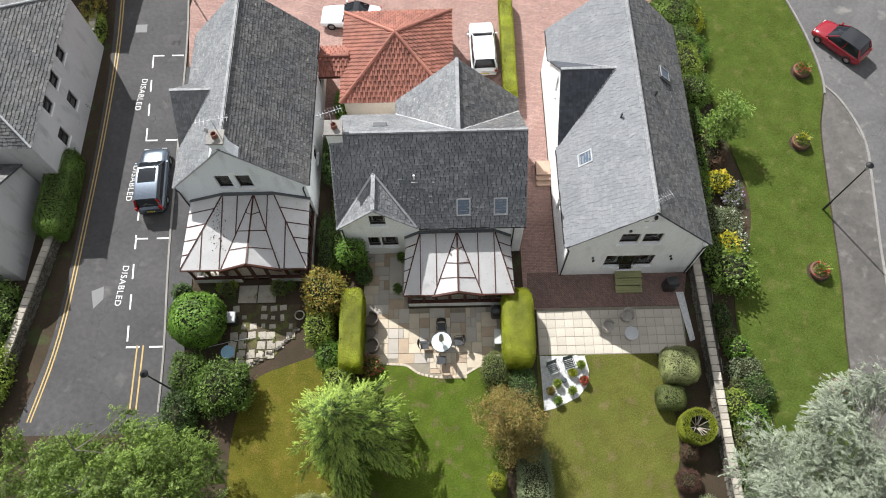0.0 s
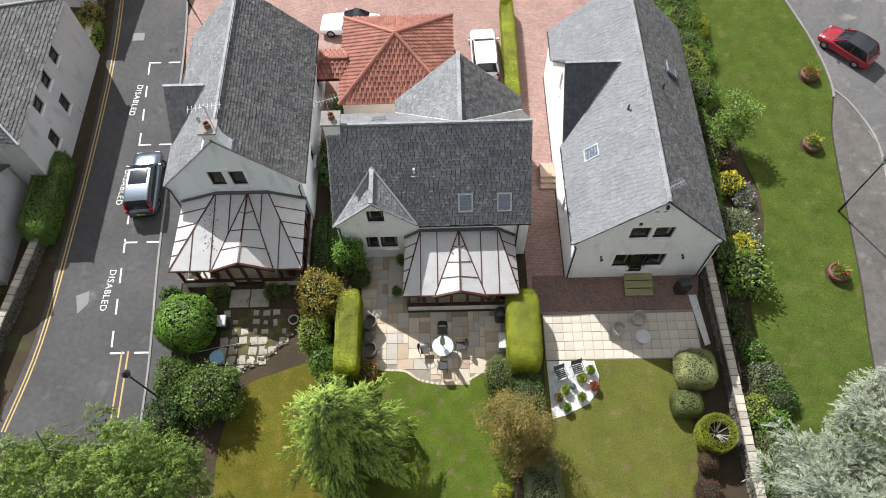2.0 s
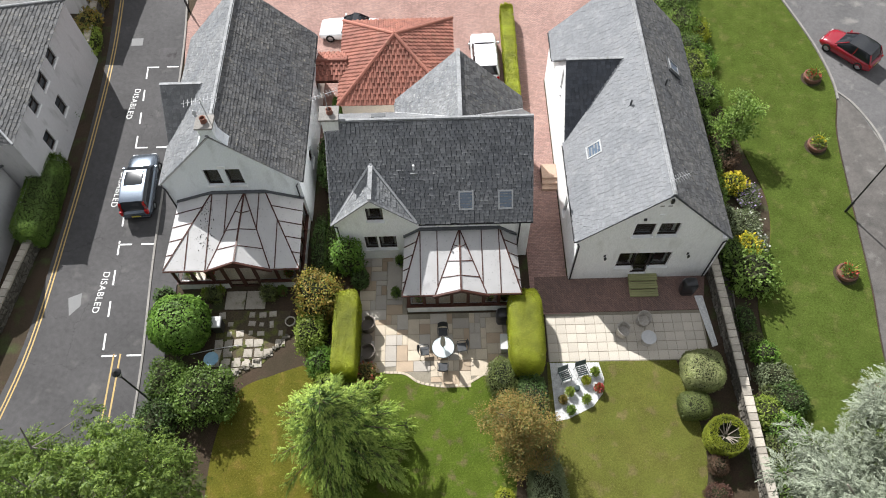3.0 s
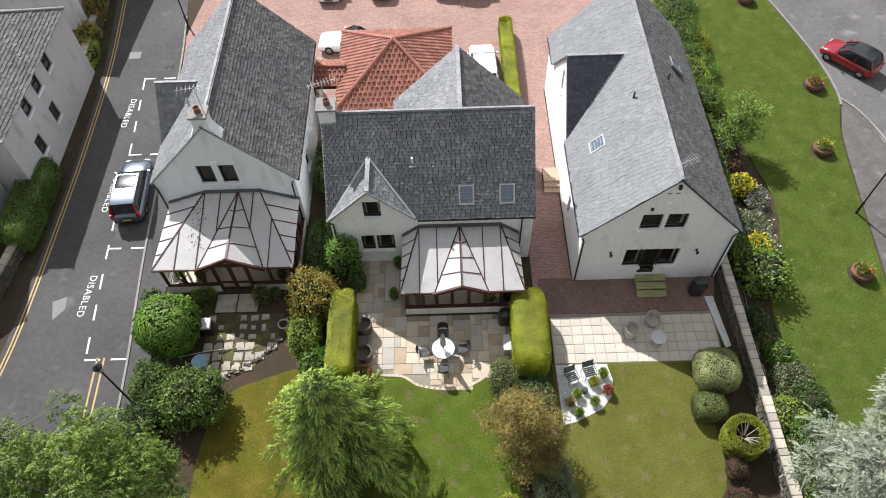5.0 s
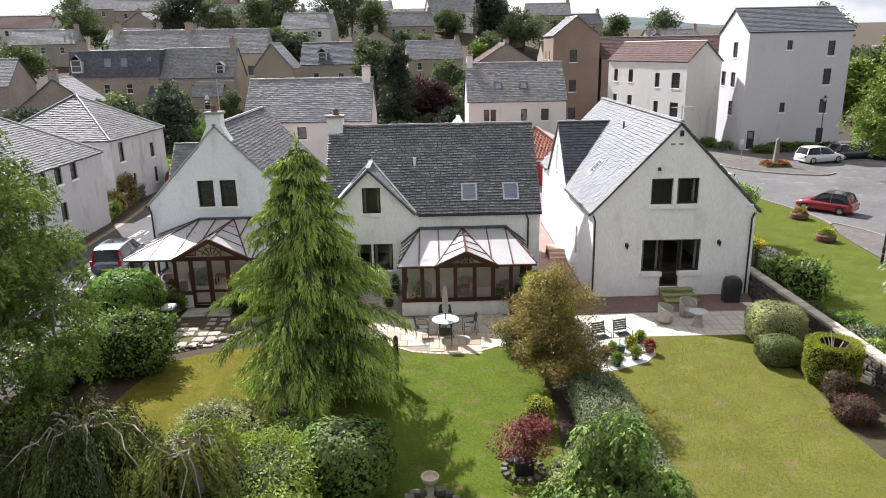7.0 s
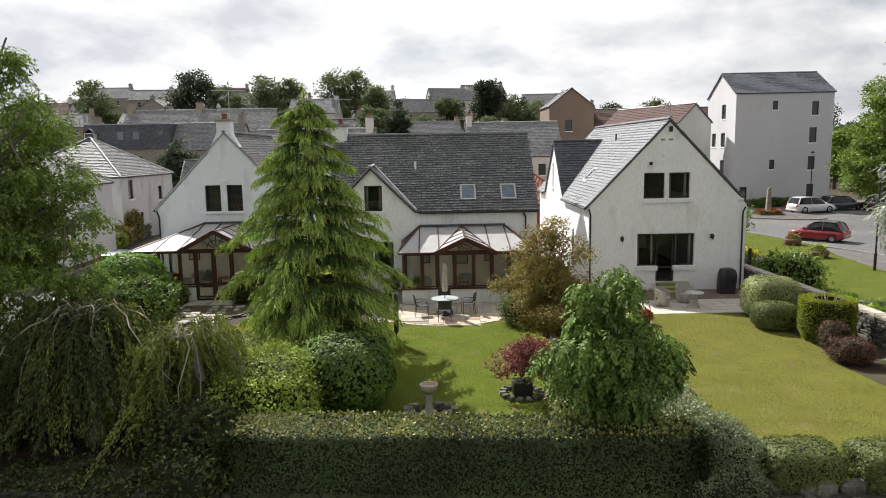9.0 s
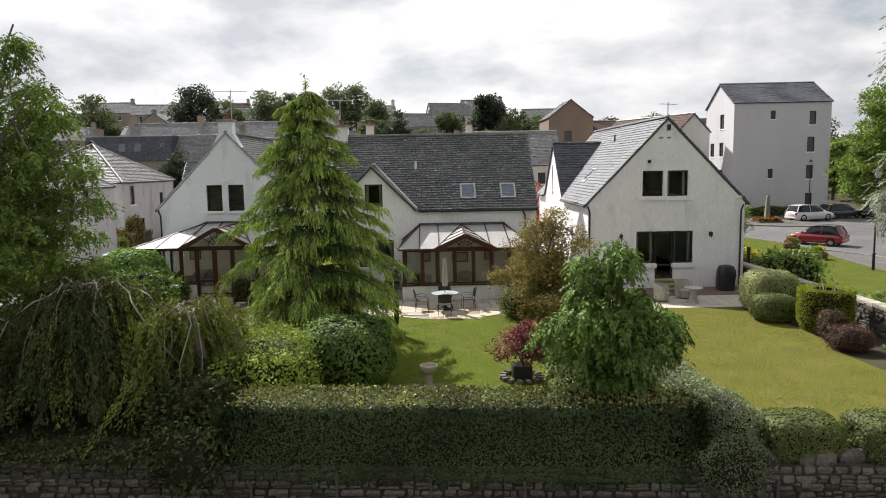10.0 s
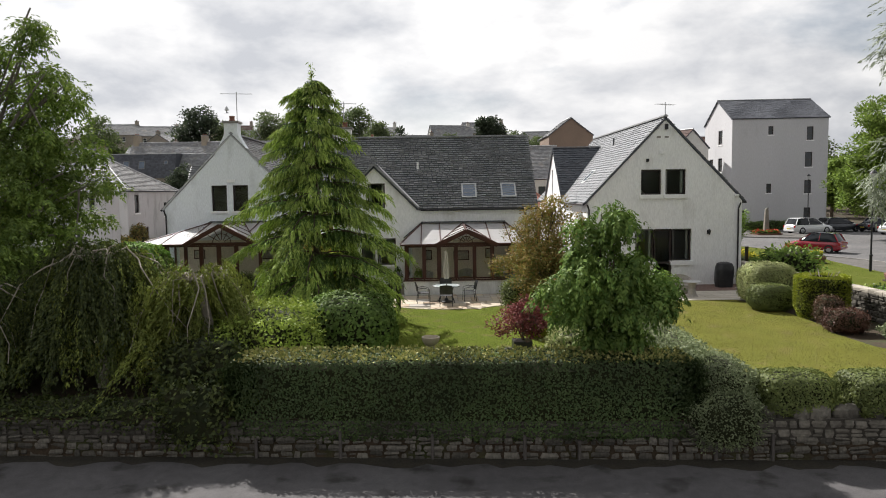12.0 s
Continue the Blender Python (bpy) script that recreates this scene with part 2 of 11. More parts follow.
def pcarb(m):
    """Opal twin-wall sheet: white, glossy, lets some light through."""
    m.use_nodes = True
    nt = m.node_tree
    nt.nodes.clear()
    out, tr, p, mx = (nt.nodes.new(k) for k in ("ShaderNodeOutputMaterial", "ShaderNodeBsdfTranslucent", "ShaderNodeBsdfPrincipled", "ShaderNodeMixShader"))
    nz, tc, r = (nt.nodes.new(k) for k in ("ShaderNodeTexNoise", "ShaderNodeTexCoord", "ShaderNodeValToRGB"))
    nz.inputs["Scale"].default_value, nz.inputs["Detail"].default_value = 1.6, 6
    r.color_ramp.elements[0].position, r.color_ramp.elements[1].position = 0.3, 0.7
    r.color_ramp.elements[0].color, r.color_ramp.elements[1].color = (0.7, 0.69, 0.68, 1), (0.8, 0.79, 0.79, 1)
    nt.links.new(tc.outputs["Object"], nz.inputs["Vector"])
    nt.links.new(nz.outputs["Fac"], r.inputs[0])
    oi, m1, sp, mr, m2, sc = (nt.nodes.new(k) for k in ("ShaderNodeObjectInfo", "ShaderNodeMath", "ShaderNodeTexNoise", "ShaderNodeMapRange", "ShaderNodeMath", "ShaderNodeVectorMath"))
    m1.operation, m1.inputs[1].default_value, m1.inputs[2].default_value = "MULTIPLY_ADD", 0.3, 0.76
    m2.operation, sc.operation = "MULTIPLY", "SCALE"
    sp.inputs["Scale"].default_value, sp.inputs["Detail"].default_value = 9.0, 7.0
    mr.inputs["From Min"].default_value, mr.inputs["From Max"].default_value, mr.inputs["To Min"].default_value, mr.inputs["To Max"].default_value = 0.62, 0.72, 1.0, 0.4
    nt.links.new(tc.outputs["Object"], sp.inputs["Vector"])
    nt.links.new(sp.outputs["Fac"], mr.inputs["Value"])
    nt.links.new(oi.outputs["Random"], m1.inputs[0])
    nt.links.new(m1.outputs[0], m2.inputs[0])
    nt.links.new(mr.outputs[0], m2.inputs[1])
    nt.links.new(r.outputs[0], sc.inputs[0])
    nt.links.new(m2.outputs[0], sc.inputs["Scale"])
    nt.links.new(sc.outputs[0], p.inputs["Base Color"])
    tr.inputs[0].default_value = (0.7, 0.68, 0.66, 1)
    p.inputs["Roughness"].default_value = 0.3
    mx.inputs[0].default_value = 0.4
    nt.links.new(p.outputs[0], mx.inputs[1])
    nt.links.new(tr.outputs[0], mx.inputs[2])
    nt.links.new(mx.outputs[0], out.inputs[0])


pcarb(M_PCARB)


# ---- mesh helpers ----
class Geo:
    """Collects vertices and faces; x, y, z in metres, local to the thing they belong to."""

    def __init__(self):
        self.v, self.f = [], []

    def add(self, verts, faces):
        n = len(self.v)
        self.v += [tuple(p) for p in verts]
        self.f += [tuple(i + n for i in q) for q in faces]
        return self

    def box(self, x0, y0, z0, x1, y1, z1):
        return self.add([(x0, y0, z0), (x1, y0, z0), (x1, y1, z0), (x0, y1, z0), (x0, y0, z1), (x1, y0, z1), (x1, y1, z1), (x0, y1, z1)],
                        [(0, 3, 2, 1), (4, 5, 6, 7), (0, 1, 5, 4), (1, 2, 6, 5), (2, 3, 7, 6), (3, 0, 4, 7)])

    def hexa(self, low, high):
        """A solid between two loops of the same length."""
        n = len(low)
        return self.add(list(low) + list(high), [tuple(range(n))[::-1], tuple(range(n, 2 * n))] + [(i, (i + 1) % n, n + (i + 1) % n, n + i) for i in range(n)])

    def slab(self, poly, t):
        """A plate under a 3D polygon, t thick along its normal (polygon counterclockwise from outside)."""
        p = [Vector(q) for q in poly]
        nrm = (p[1] - p[0]).cross(p[2] - p[1]).normalized()
        return self.hexa([q - nrm * t for q in p], p)

    def beam(self, a, b, w, h, up=(0, 0, 1)):
        """A square bar from a to b, w wide and h deep."""
        a, b, up = Vector(a), Vector(b), Vector(up)
        d = (b - a).normalized()
        s = d.cross(up)
        s = s.normalized() * (w / 2) if s.length > 1e-4 else Vector((w / 2, 0, 0))
        u = s.cross(d).normalized() * (h / 2)
        ring = [(-1, -1), (1, -1), (1, 1), (-1, 1)]
        return self.hexa([a + s * i + u * j for i, j in ring], [b + s * i + u * j for i, j in ring])

    def tube(self, pts, radii, n=8, closed=True):
        """A round bar through points."""
        pts = [Vector(p) for p in pts]
        if not hasattr(radii, "__len__"):
            radii = [radii] * len(pts)
        base = len(self.v)
        ref = Vector((0.31, 0.17, 0.93))
        for i, p in enumerate(pts):
            d = (pts[min(i + 1, len(pts) - 1)] - pts[max(i - 1, 0)]).normalized()
            s = d.cross(ref if abs(d.dot(ref)) < 0.95 else Vector((1, 0, 0))).normalized()
            u = s.cross(d)
            for k in range(n):
                a = 2 * math.pi * k / n
                self.v.append(tuple(p + (s * math.cos(a) + u * math.sin(a)) * radii[i]))
        for i in range(len(pts) - 1):
            for k in range(n):
                a, b = base + i * n + k, base + i * n + (k + 1) % n
                self.f.append((a, b, b + n, a + n))
        if closed:
            self.f.append(tuple(base + k for k in range(n))[::-1])
            self.f.append(tuple(base + (len(pts) - 1) * n + k for k in range(n)))
        return self

    def lathe(self, profile, cx=0, cy=0, n=16):
        """A turned form from (radius, z) pairs."""
        base = len(self.v)
        for r, z in profile:
            for k in range(n):
                a = 2 * math.pi * k / n
                self.v.append((cx + r * math.cos(a), cy + r * math.sin(a), z))
        for i in range(len(profile) - 1):
            for k in range(n):
                a, b = base + i * n + k, base + i * n + (k + 1) % n
                self.f.append((a, b, b + n, a + n))
        self.f.append(tuple(base + k for k in range(n))[::-1])
        self.f.append(tuple(base + (len(profile) - 1) * n + k for k in range(n)))
        return self

    def shift(self, d):
        self.v = [(x + d[0], y + d[1], z + d[2]) for x, y, z in self.v]
        return self

    def turn(self, rz, at=(0, 0)):
        c, s = math.cos(radians(rz)), math.sin(radians(rz))
        self.v = [(at[0] + (x - at[0]) * c - (y - at[1]) * s, at[1] + (x - at[0]) * s + (y - at[1]) * c, z) for x, y, z in self.v]
        return self


def mesh_of(name, geo, material, smooth=False, bevel=0.0):
    me = bpy.data.meshes.new(name)
    me.from_pydata(geo.v, [], geo.f)
    if bevel:
        bm = bmesh.new()
        bm.from_mesh(me)
        bmesh.ops.remove_doubles(bm, verts=bm.verts, dist=0.0005)
        sharp = [e for e in bm.edges if len(e.link_faces) == 2 and e.calc_face_angle(0) > 0.6]
        bmesh.ops.bevel(bm, geom=sharp, offset=bevel, segments=2, profile=0.6, affect="EDGES", clamp_overlap=True)
        bm.to_mesh(me)
        bm.free()
    me.materials.append(material)
    if smooth:
        me.shade_smooth()
        me.set_sharp_from_angle(angle=radians(40))
    return me


def thing(name, at, label, category, group="", kind=""):
    """The root of a thing: an Empty at its base."""
    ob = new(name)
    ob.location = at
    ob.empty_display_size = 0.2
    return tagged(ob, label, category, group, kind)


def part(name, geo, material, parent, label="", smooth=False, bevel=0.0):
    """One mesh object under a thing or a part; geometry local to the thing."""
    ob = new(name, mesh_of(name, geo, material, smooth, bevel))
    ob.parent = parent
    return tagged(ob, label)


def solid(name, geo, material, label="", category="", kind="", at=(0, 0, 0), smooth=False, bevel=0.0, group=""):
    """A thing made of one mesh."""
    ob = new(name, mesh_of(name, geo, material, smooth, bevel))
    ob.location = at
    return tagged(ob, label, category, group, kind)


def np_mesh(name, verts, quads, material):
    """A mesh from numpy arrays of vertices (n, 3) and quads (m, 4)."""
    me = bpy.data.meshes.new(name)
    me.vertices.add(len(verts))
    me.vertices.foreach_set("co", np.ascontiguousarray(verts, dtype=np.float32).ravel())
    m, k = quads.shape
    me.loops.add(m * k)
    me.loops.foreach_set("vertex_index", np.ascontiguousarray(quads, dtype=np.int32).ravel())
    me.polygons.add(m)
    me.polygons.foreach_set("loop_start", np.arange(0, m * k, k, dtype=np.int32))
    me.update(calc_edges=True)
    me.materials.append(material)
    return me


def slates(poly, width, gauge, rng, lift=0.016, thick=0.014, gap=0.01, lap=0.06, pan=False, rows=None):
    """Slates (or pantiles) laid in courses over a 3D polygon (its first edge is the eave, counterclockwise from outside). Returns verts and quads."""
    p = [np.array(q, float) for q in poly]
    o = p[0]
    u = p[1] - p[0]
    u /= np.linalg.norm(u)
    n = np.cross(u, p[2] - p[1])
    n /= np.linalg.norm(n)
    w = np.cross(n, u)
    uv = [((q - o) @ u, (q - o) @ w) for q in p]
    top = max(b for _, b in uv)
    V, Q = [], []
    row, v0 = 0, 0.0
    while v0 < top - 0.02:
        if rows and not rows[0] <= row < rows[1]:
            row, v0 = row + 1, v0 + gauge
            continue
        vm = min(v0 + gauge * 0.5, top - 0.01)
        xs = []
        for i in range(len(uv)):
            (a, b), (c, d) = uv[i], uv[(i + 1) % len(uv)]
            if (b - vm) * (d - vm) < 0:
                xs.append(a + (c - a) * (vm - b) / (d - b))
        if len(xs) >= 2:
            lo, hi = min(xs), max(xs)
            x = lo - (width * 0.5 if row % 2 else 0.0)
            while x < hi - 0.01:
                wd = width * rng.uniform(0.8, 1.2) if not pan else width
                x0, x1 = max(x, lo), min(x + wd - gap, hi)
                if x1 - x0 > 0.03:
                    j = rng.uniform(-0.024, 0.024) if not pan else 0.0
                    h = lift + rng.uniform(0, 0.024)
                    va, vb = v0 + j, min(v0 + gauge + lap, top)
                    b0 = len(V)
                    if pan:
                        m_ = x0 + (x1 - x0) * 0.62
                        sec = [(x0, 0.0), (x0 + (m_ - x0) * 0.25, 0.045), (x0 + (m_ - x0) * 0.75, 0.045), (m_, 0.0), (x1, -0.005)]
                        for q, z_ in sec:
                            V.append(o + u * q + w * va + n * (h + 0.02 + z_))
                        for q, z_ in sec:
                            V.append(o + u * q + w * vb + n * (0.004 + z_))
                        for q, z_ in sec:
                            V.append(o + u * q + w * va + n * (0.0 + z_ * 0.2))
                        for i in range(4):
                            Q.append((b0 + i, b0 + i + 1, b0 + 6 + i, b0 + 5 + i))
                            Q.append((b0 + 10 + i, b0 + 11 + i, b0 + 1 + i, b0 + i))
                    else:
                        for q, r, z_ in ((x0, va, h + thick), (x1, va, h + thick), (x1, vb, 0.004), (x0, vb, 0.004), (x0, va, 0.0), (x1, va, 0.0)):
                            V.append(o + u * q + w * r + n * z_)
                        Q += [(b0, b0 + 1, b0 + 2, b0 + 3), (b0 + 4, b0 + 5, b0 + 1, b0), (b0 + 5, b0 + 2, b0 + 1, b0 + 5), (b0 + 4, b0, b0 + 3, b0 + 4)]
                x += wd
        row, v0 = row + 1, v0 + gauge
    return V, Q


def slate_part(name, polys, width, gauge, material, parent, label="", seed=1, **kw):
    """Slates over several roof planes, joined."""
    rng = random.Random(seed)
    V, F = [], []
    for poly in polys:
        v, q = slates(poly, width, gauge, rng, **kw)
        b = len(V)
        V += [tuple(a) for a in v]
        for f in q:
            f = [i + b for i in f]
            F.append(tuple(dict.fromkeys(f)))
    me = bpy.data.meshes.new(name)
    me.from_pydata(V, [], F)
    me.materials.append(material)
    ob = new(name, me)
    ob.parent = parent
    return tagged(ob, label, kind="stuff")


def wall(geo, a, b, z0, profile, holes=(), t=0.3):
    """A wall from plan point a to b (outside on the right hand going a to b), its top given by (distance, z) pairs, with holes (d0, d1, z0, z1)."""
    a, b = Vector((*a, 0)), Vector((*b, 0))
    u = (b - a).normalized()
    inn = Vector((-u.y, u.x, 0)) * t
    cuts = sorted({round(d, 4) for d, _ in profile} | {round(h[k], 4) for h in holes for k in (0, 1)})

    def top(d):
        for (d0, za), (d1, zb) in zip(profile, profile[1:]):
            if d0 - 1e-6 <= d <= d1 + 1e-6:
                return za + (zb - za) * (d - d0) / (d1 - d0)
        return profile[-1][1]

    def q(d, z, k=0):
        return a + u * d + inn * k + Vector((0, 0, z))

    for d0, d1 in zip(cuts, cuts[1:]):
        mid = (d0 + d1) / 2
        hs = sorted((h[2], h[3]) for h in holes if h[0] < mid < h[1])
        spans, z = [], z0
        for lo, hi in hs:
            if lo > z:
                spans.append(((z, z), (lo, lo)))
            z = hi
        spans.append(((z, z), (top(d0), top(d1))))
        for (la, lb), (ha, hb) in spans:
            geo.add([q(d0, la), q(d1, lb), q(d1, hb), q(d0, ha)], [(0, 1, 2, 3)])
            geo.add([q(d0, la, 1), q(d1, lb, 1), q(d1, hb, 1), q(d0, ha, 1)], [(3, 2, 1, 0)])
        geo.add([q(d0, top(d0)), q(d1, top(d1)), q(d1, top(d1), 1), q(d0, top(d0), 1)], [(0, 1, 2, 3)])
    for d0, d1, lo, hi in holes:
        geo.add([q(d0, lo), q(d1, lo), q(d1, lo, 1), q(d0, lo, 1)], [(0, 1, 2, 3)])
        geo.add([q(d0, hi), q(d1, hi), q(d1, hi, 1), q(d0, hi, 1)], [(3, 2, 1, 0)])
        geo.add([q(d0, lo), q(d0, hi), q(d0, hi, 1), q(d0, lo, 1)], [(3, 2, 1, 0)])
        geo.add([q(d1, lo), q(d1, hi), q(d1, hi, 1), q(d1, lo, 1)], [(0, 1, 2, 3)])
    return geo


def window(parent, a, u, z0, z1, w, frame_mat=None, sill=True, bars=(), cross=(), depth=0.12, fw=0.06, inside=None, margin=False, sill_h=0.13):
    """A window in an opening: plan point a of its left jamb seen from outside, unit direction u along the wall, width w. inside: 'curtain' or 'blind'."""
    a, u = Vector((*a, 0)), Vector((*u, 0)).normalized()
    inn = Vector((-u.y, u.x, 0))
    up = Vector((0, 0, 1))

    def q(d, z, k):
        return a + u * d + inn * k + up * z

    def bar(g, d0, za, d1, zb, k0, k1):
        g.hexa([q(d0, za, k0), q(d1, za, k0), q(d1, za, k1), q(d0, za, k1)], [q(d0, zb, k0), q(d1, zb, k0), q(d1, zb, k1), q(d0, zb, k1)])

    win = part("window", Geo().add([q(0, z0, depth + 0.06), q(w, z0, depth + 0.06), q(w, z1, depth + 0.06), q(0, z1, depth + 0.06)], [(0, 1, 2, 3)]), M_GLASS, parent)
    win.visible_shadow = False
    g = Geo()
    k0, k1 = depth, depth + 0.08
    bar(g, 0, z0, fw, z1, k0, k1)
    bar(g, w - fw, z0, w, z1, k0, k1)
    bar(g, fw, z0, w - fw, z0 + fw, k0, k1)
    bar(g, fw, z1 - fw, w - fw, z1, k0, k1)
    for d in bars:
        bar(g, d - fw * 0.45, z0 + fw, d + fw * 0.45, z1 - fw, k0 + 0.006, k1 - 0.006)
    for z in cross:
        bar(g, fw, z - fw * 0.45, w - fw, z + fw * 0.45, k0 + 0.01, k1 - 0.01)
    part("frame", g, frame_mat or M_DARKFRAME, win)
    if sill:
        s = Geo()
        bar(s, -0.07, z0 - sill_h, w + 0.07, z0 - 0.002, -0.09, depth + 0.02)
        part("sill", s, M_MARGIN, win, bevel=0.012)
    if margin:
        s = Geo()
        bar(s, -0.14, z0 - 0.002, -0.002, z1 + 0.14, -0.012, 0.05)
        bar(s, w + 0.002, z0 - 0.002, w + 0.14, z1 + 0.14, -0.012, 0.05)
        bar(s, -0.002, z1 + 0.002, w + 0.002, z1 + 0.14, -0.012, 0.05)
        part("margin", s, M_MARGIN, win)
    if inside == "curtain":
        for lo, hi in ((fw, w * 0.2), (w * 0.8, w - fw)):
            s = Geo()
            n = 8
            V = []
            for i in range(n + 1):
                d = lo + (hi - lo) * i / n
                k = depth + 0.2 + 0.03 * math.sin(i * 2.4)
                V += [q(d, z0 + 0.05, k), q(d, z1 - 0.03, k)]
            s.add(V, [(2 * i, 2 * i + 2, 2 * i + 3, 2 * i + 1) for i in range(n)])
            part("curtain", s, M_CURTAIN, win)
    if inside == "blind":
        s = Geo()
        n = int((z1 - z0) / 0.06)
        for i in range(n):
            z = z1 - 0.04 - i * 0.06
            s.add([q(fw, z, depth + 0.18), q(w - fw, z, depth + 0.18), q(w - fw, z - 0.05, depth + 0.15), q(fw, z - 0.05, depth + 0.15)], [(0, 1, 2, 3)])
        part("blind", s, M_BLIND, win)
    return win

# ---- ground ----
def wall_y(x):
    """The line of the front boundary wall."""
    return -4.7 - 0.0714 * max(-60, min(60, x))


def ground_z(x, y):
    if y < wall_y(x):
        z = -0.95
    else:
        z = -0.04
    if x < -16.2:
        z = -0.04 - 0.91 * max(0.0, min(1.0, (4 - y) / 9.5))
    if y > 78:
        s_ = 1.0 - 0.55 * max(0.0, min(1.0, (x - 5) / 60))
        z += s_ * (min(y - 78, 47) * 0.07 + max(0, min(y - 125, 75)) * 0.2 + max(0, y - 200) * 0.05)
    return z


def build_ground():
    xs = sorted(set([-3000, -1800, -900, -500, -300, -200, -140] + list(range(-100, 101, 4)) + [-16.3, -16.1, 140, 200, 300, 500, 900, 1800, 3000]))
    ys = [-700, -300, -120, -60, -40, -25, -15, -10, -6, -3, -1.5, -0.5, "a", "b", 0.6, 2, 4, 6, 9, 13, 18, 25, 35, 50, 65, 78, 85, 95, 105, 115, 125, 135, 150, 170, 185, 200, 240, 280, 318, 400, 700, 1200, 2200, 4200]
    V, F = [], []
    for y in ys:
        for x in xs:
            if y == "a":
                yy, side = wall_y(x) - 0.02, -0.95
            elif y == "b":
                yy, side = wall_y(x) + 0.02, -0.04
            elif y <= 0:
                yy, side = (wall_y(x) + y if y > -10 else y), -0.95
            else:
                yy, side = (y if y >= 6 else wall_y(x) + y * (6 - wall_y(x)) / 6), None
            z = ground_z(x, yy) if side is None or x < -16.2 else side
            if x < -16.2:
                z = ground_z(x, yy)
            V.append((x, yy, z))
    n = len(xs)
    for j in range(len(ys) - 1):
        for i in range(n - 1):
            F.append((j * n + i, j * n + i + 1, (j + 1) * n + i + 1, (j + 1) * n + i))
    g = Geo().add(V, F)
    return solid("ground", g, M_SOIL, "dark garden soil and rough ground around the houses", "ground", "structure")


M_SOIL = mat("garden_soil", (0.062, 0.042, 0.028), (0.04, 0.032, 0.019), rough=1.0, big=0.6, fine=18, grain=0.35, bump=0.5, bump_scale=18, spots=(0.05, 0.058, 0.022), spot_scale=0.8, spot_at=0.54)
M_ASPHALT = mat("worn_asphalt", (0.128, 0.123, 0.122), (0.1, 0.098, 0.098), rough=0.9, big=0.35, fine=45, grain=0.18, bump=0.3, bump_scale=90, spots=(0.19, 0.18, 0.17), spot_scale=0.7, spot_at=0.58)
M_ASPHALT_S = mat("dark_side_asphalt", (0.078, 0.075, 0.075), (0.062, 0.06, 0.06), rough=0.9, big=0.35, fine=45, grain=0.2, bump=0.3, bump_scale=90, spots=(0.11, 0.106, 0.102), spot_scale=0.7, spot_at=0.6)
M_ASPHALT_F = mat("dark_front_asphalt", (0.07, 0.066, 0.067), (0.088, 0.084, 0.085), rough=0.9, big=0.5, fine=45, grain=0.22, bump=0.3, bump_scale=60, spots=(0.03, 0.028, 0.026), spot_scale=1.1, spot_at=0.57)
M_FOOTWAY = mat("worn_footway_asphalt", (0.118, 0.108, 0.1), (0.085, 0.08, 0.074), rough=0.95, big=0.9, fine=40, grain=0.25, bump=0.3, bump_scale=70, spots=(0.16, 0.15, 0.14), spot_scale=1.2, spot_at=0.58)
M_PATCH = mat("pale_asphalt_patch", (0.22, 0.22, 0.215), (0.19, 0.19, 0.19), rough=0.9, big=0.8, fine=45, grain=0.15)
M_KERB = mat("concrete_kerb", (0.27, 0.255, 0.235), (0.2, 0.19, 0.175), rough=0.9, fine=12, grain=0.2)
M_LINE = mat("road_paint", (0.72, 0.72, 0.7), (0.58, 0.58, 0.56), rough=0.7, big=2, fine=25, grain=0.15)
M_YELLOW = mat("yellow_road_paint", (0.48, 0.33, 0.12), (0.38, 0.28, 0.12), rough=0.7, big=2, fine=25, grain=0.2)
M_LAWN_L = mat("mossy_lawn", (0.112, 0.1, 0.016), (0.085, 0.088, 0.014), rough=1.0, spec=0.03, big=0.5, fine=45, grain=0.35, bump=0.6, bump_scale=60, spots=(0.125, 0.1, 0.022), spot_scale=1.8, spot_at=0.54)
M_LAWN_M = mat("green_lawn", (0.08, 0.108, 0.016), (0.062, 0.094, 0.013), rough=1.0, spec=0.03, big=0.5, fine=45, grain=0.35, bump=0.6, bump_scale=60, spots=(0.108, 0.1, 0.04), spot_scale=1.5, spot_at=0.55)
M_LAWN_R = mat("dry_lawn", (0.112, 0.112, 0.027), (0.09, 0.101, 0.021), rough=1.0, spec=0.03, big=0.45, fine=45, grain=0.35, bump=0.6, bump_scale=60, spots=(0.13, 0.112, 0.044), spot_scale=1.4, spot_at=0.56)
M_VERGE = mat("verge_grass", (0.066, 0.09, 0.018), (0.052, 0.076, 0.014), rough=1.0, spec=0.03, big=0.4, fine=40, grain=0.3, bump=0.6, bump_scale=60, spots=(0.084, 0.096, 0.026), spot_scale=1.3, spot_at=0.55)
M_JOINT = mat("sandy_mortar", (0.26, 0.23, 0.18), (0.2, 0.18, 0.14), rough=1.0, grain=0.2)
M_GRAVEL = mat("white_pebbles", (0.68, 0.68, 0.67), (0.5, 0.5, 0.5), rough=0.9, big=6, fine=60, grain=0.3, bump=0.9, bump_scale=45)
M_EARTH = mat("mossy_earth", (0.085, 0.066, 0.04), (0.062, 0.05, 0.034), rough=1.0, big=1.2, fine=16, grain=0.35, bump=0.5, bump_scale=20, spots=(0.1, 0.105, 0.03), spot_scale=1.6, spot_at=0.5)


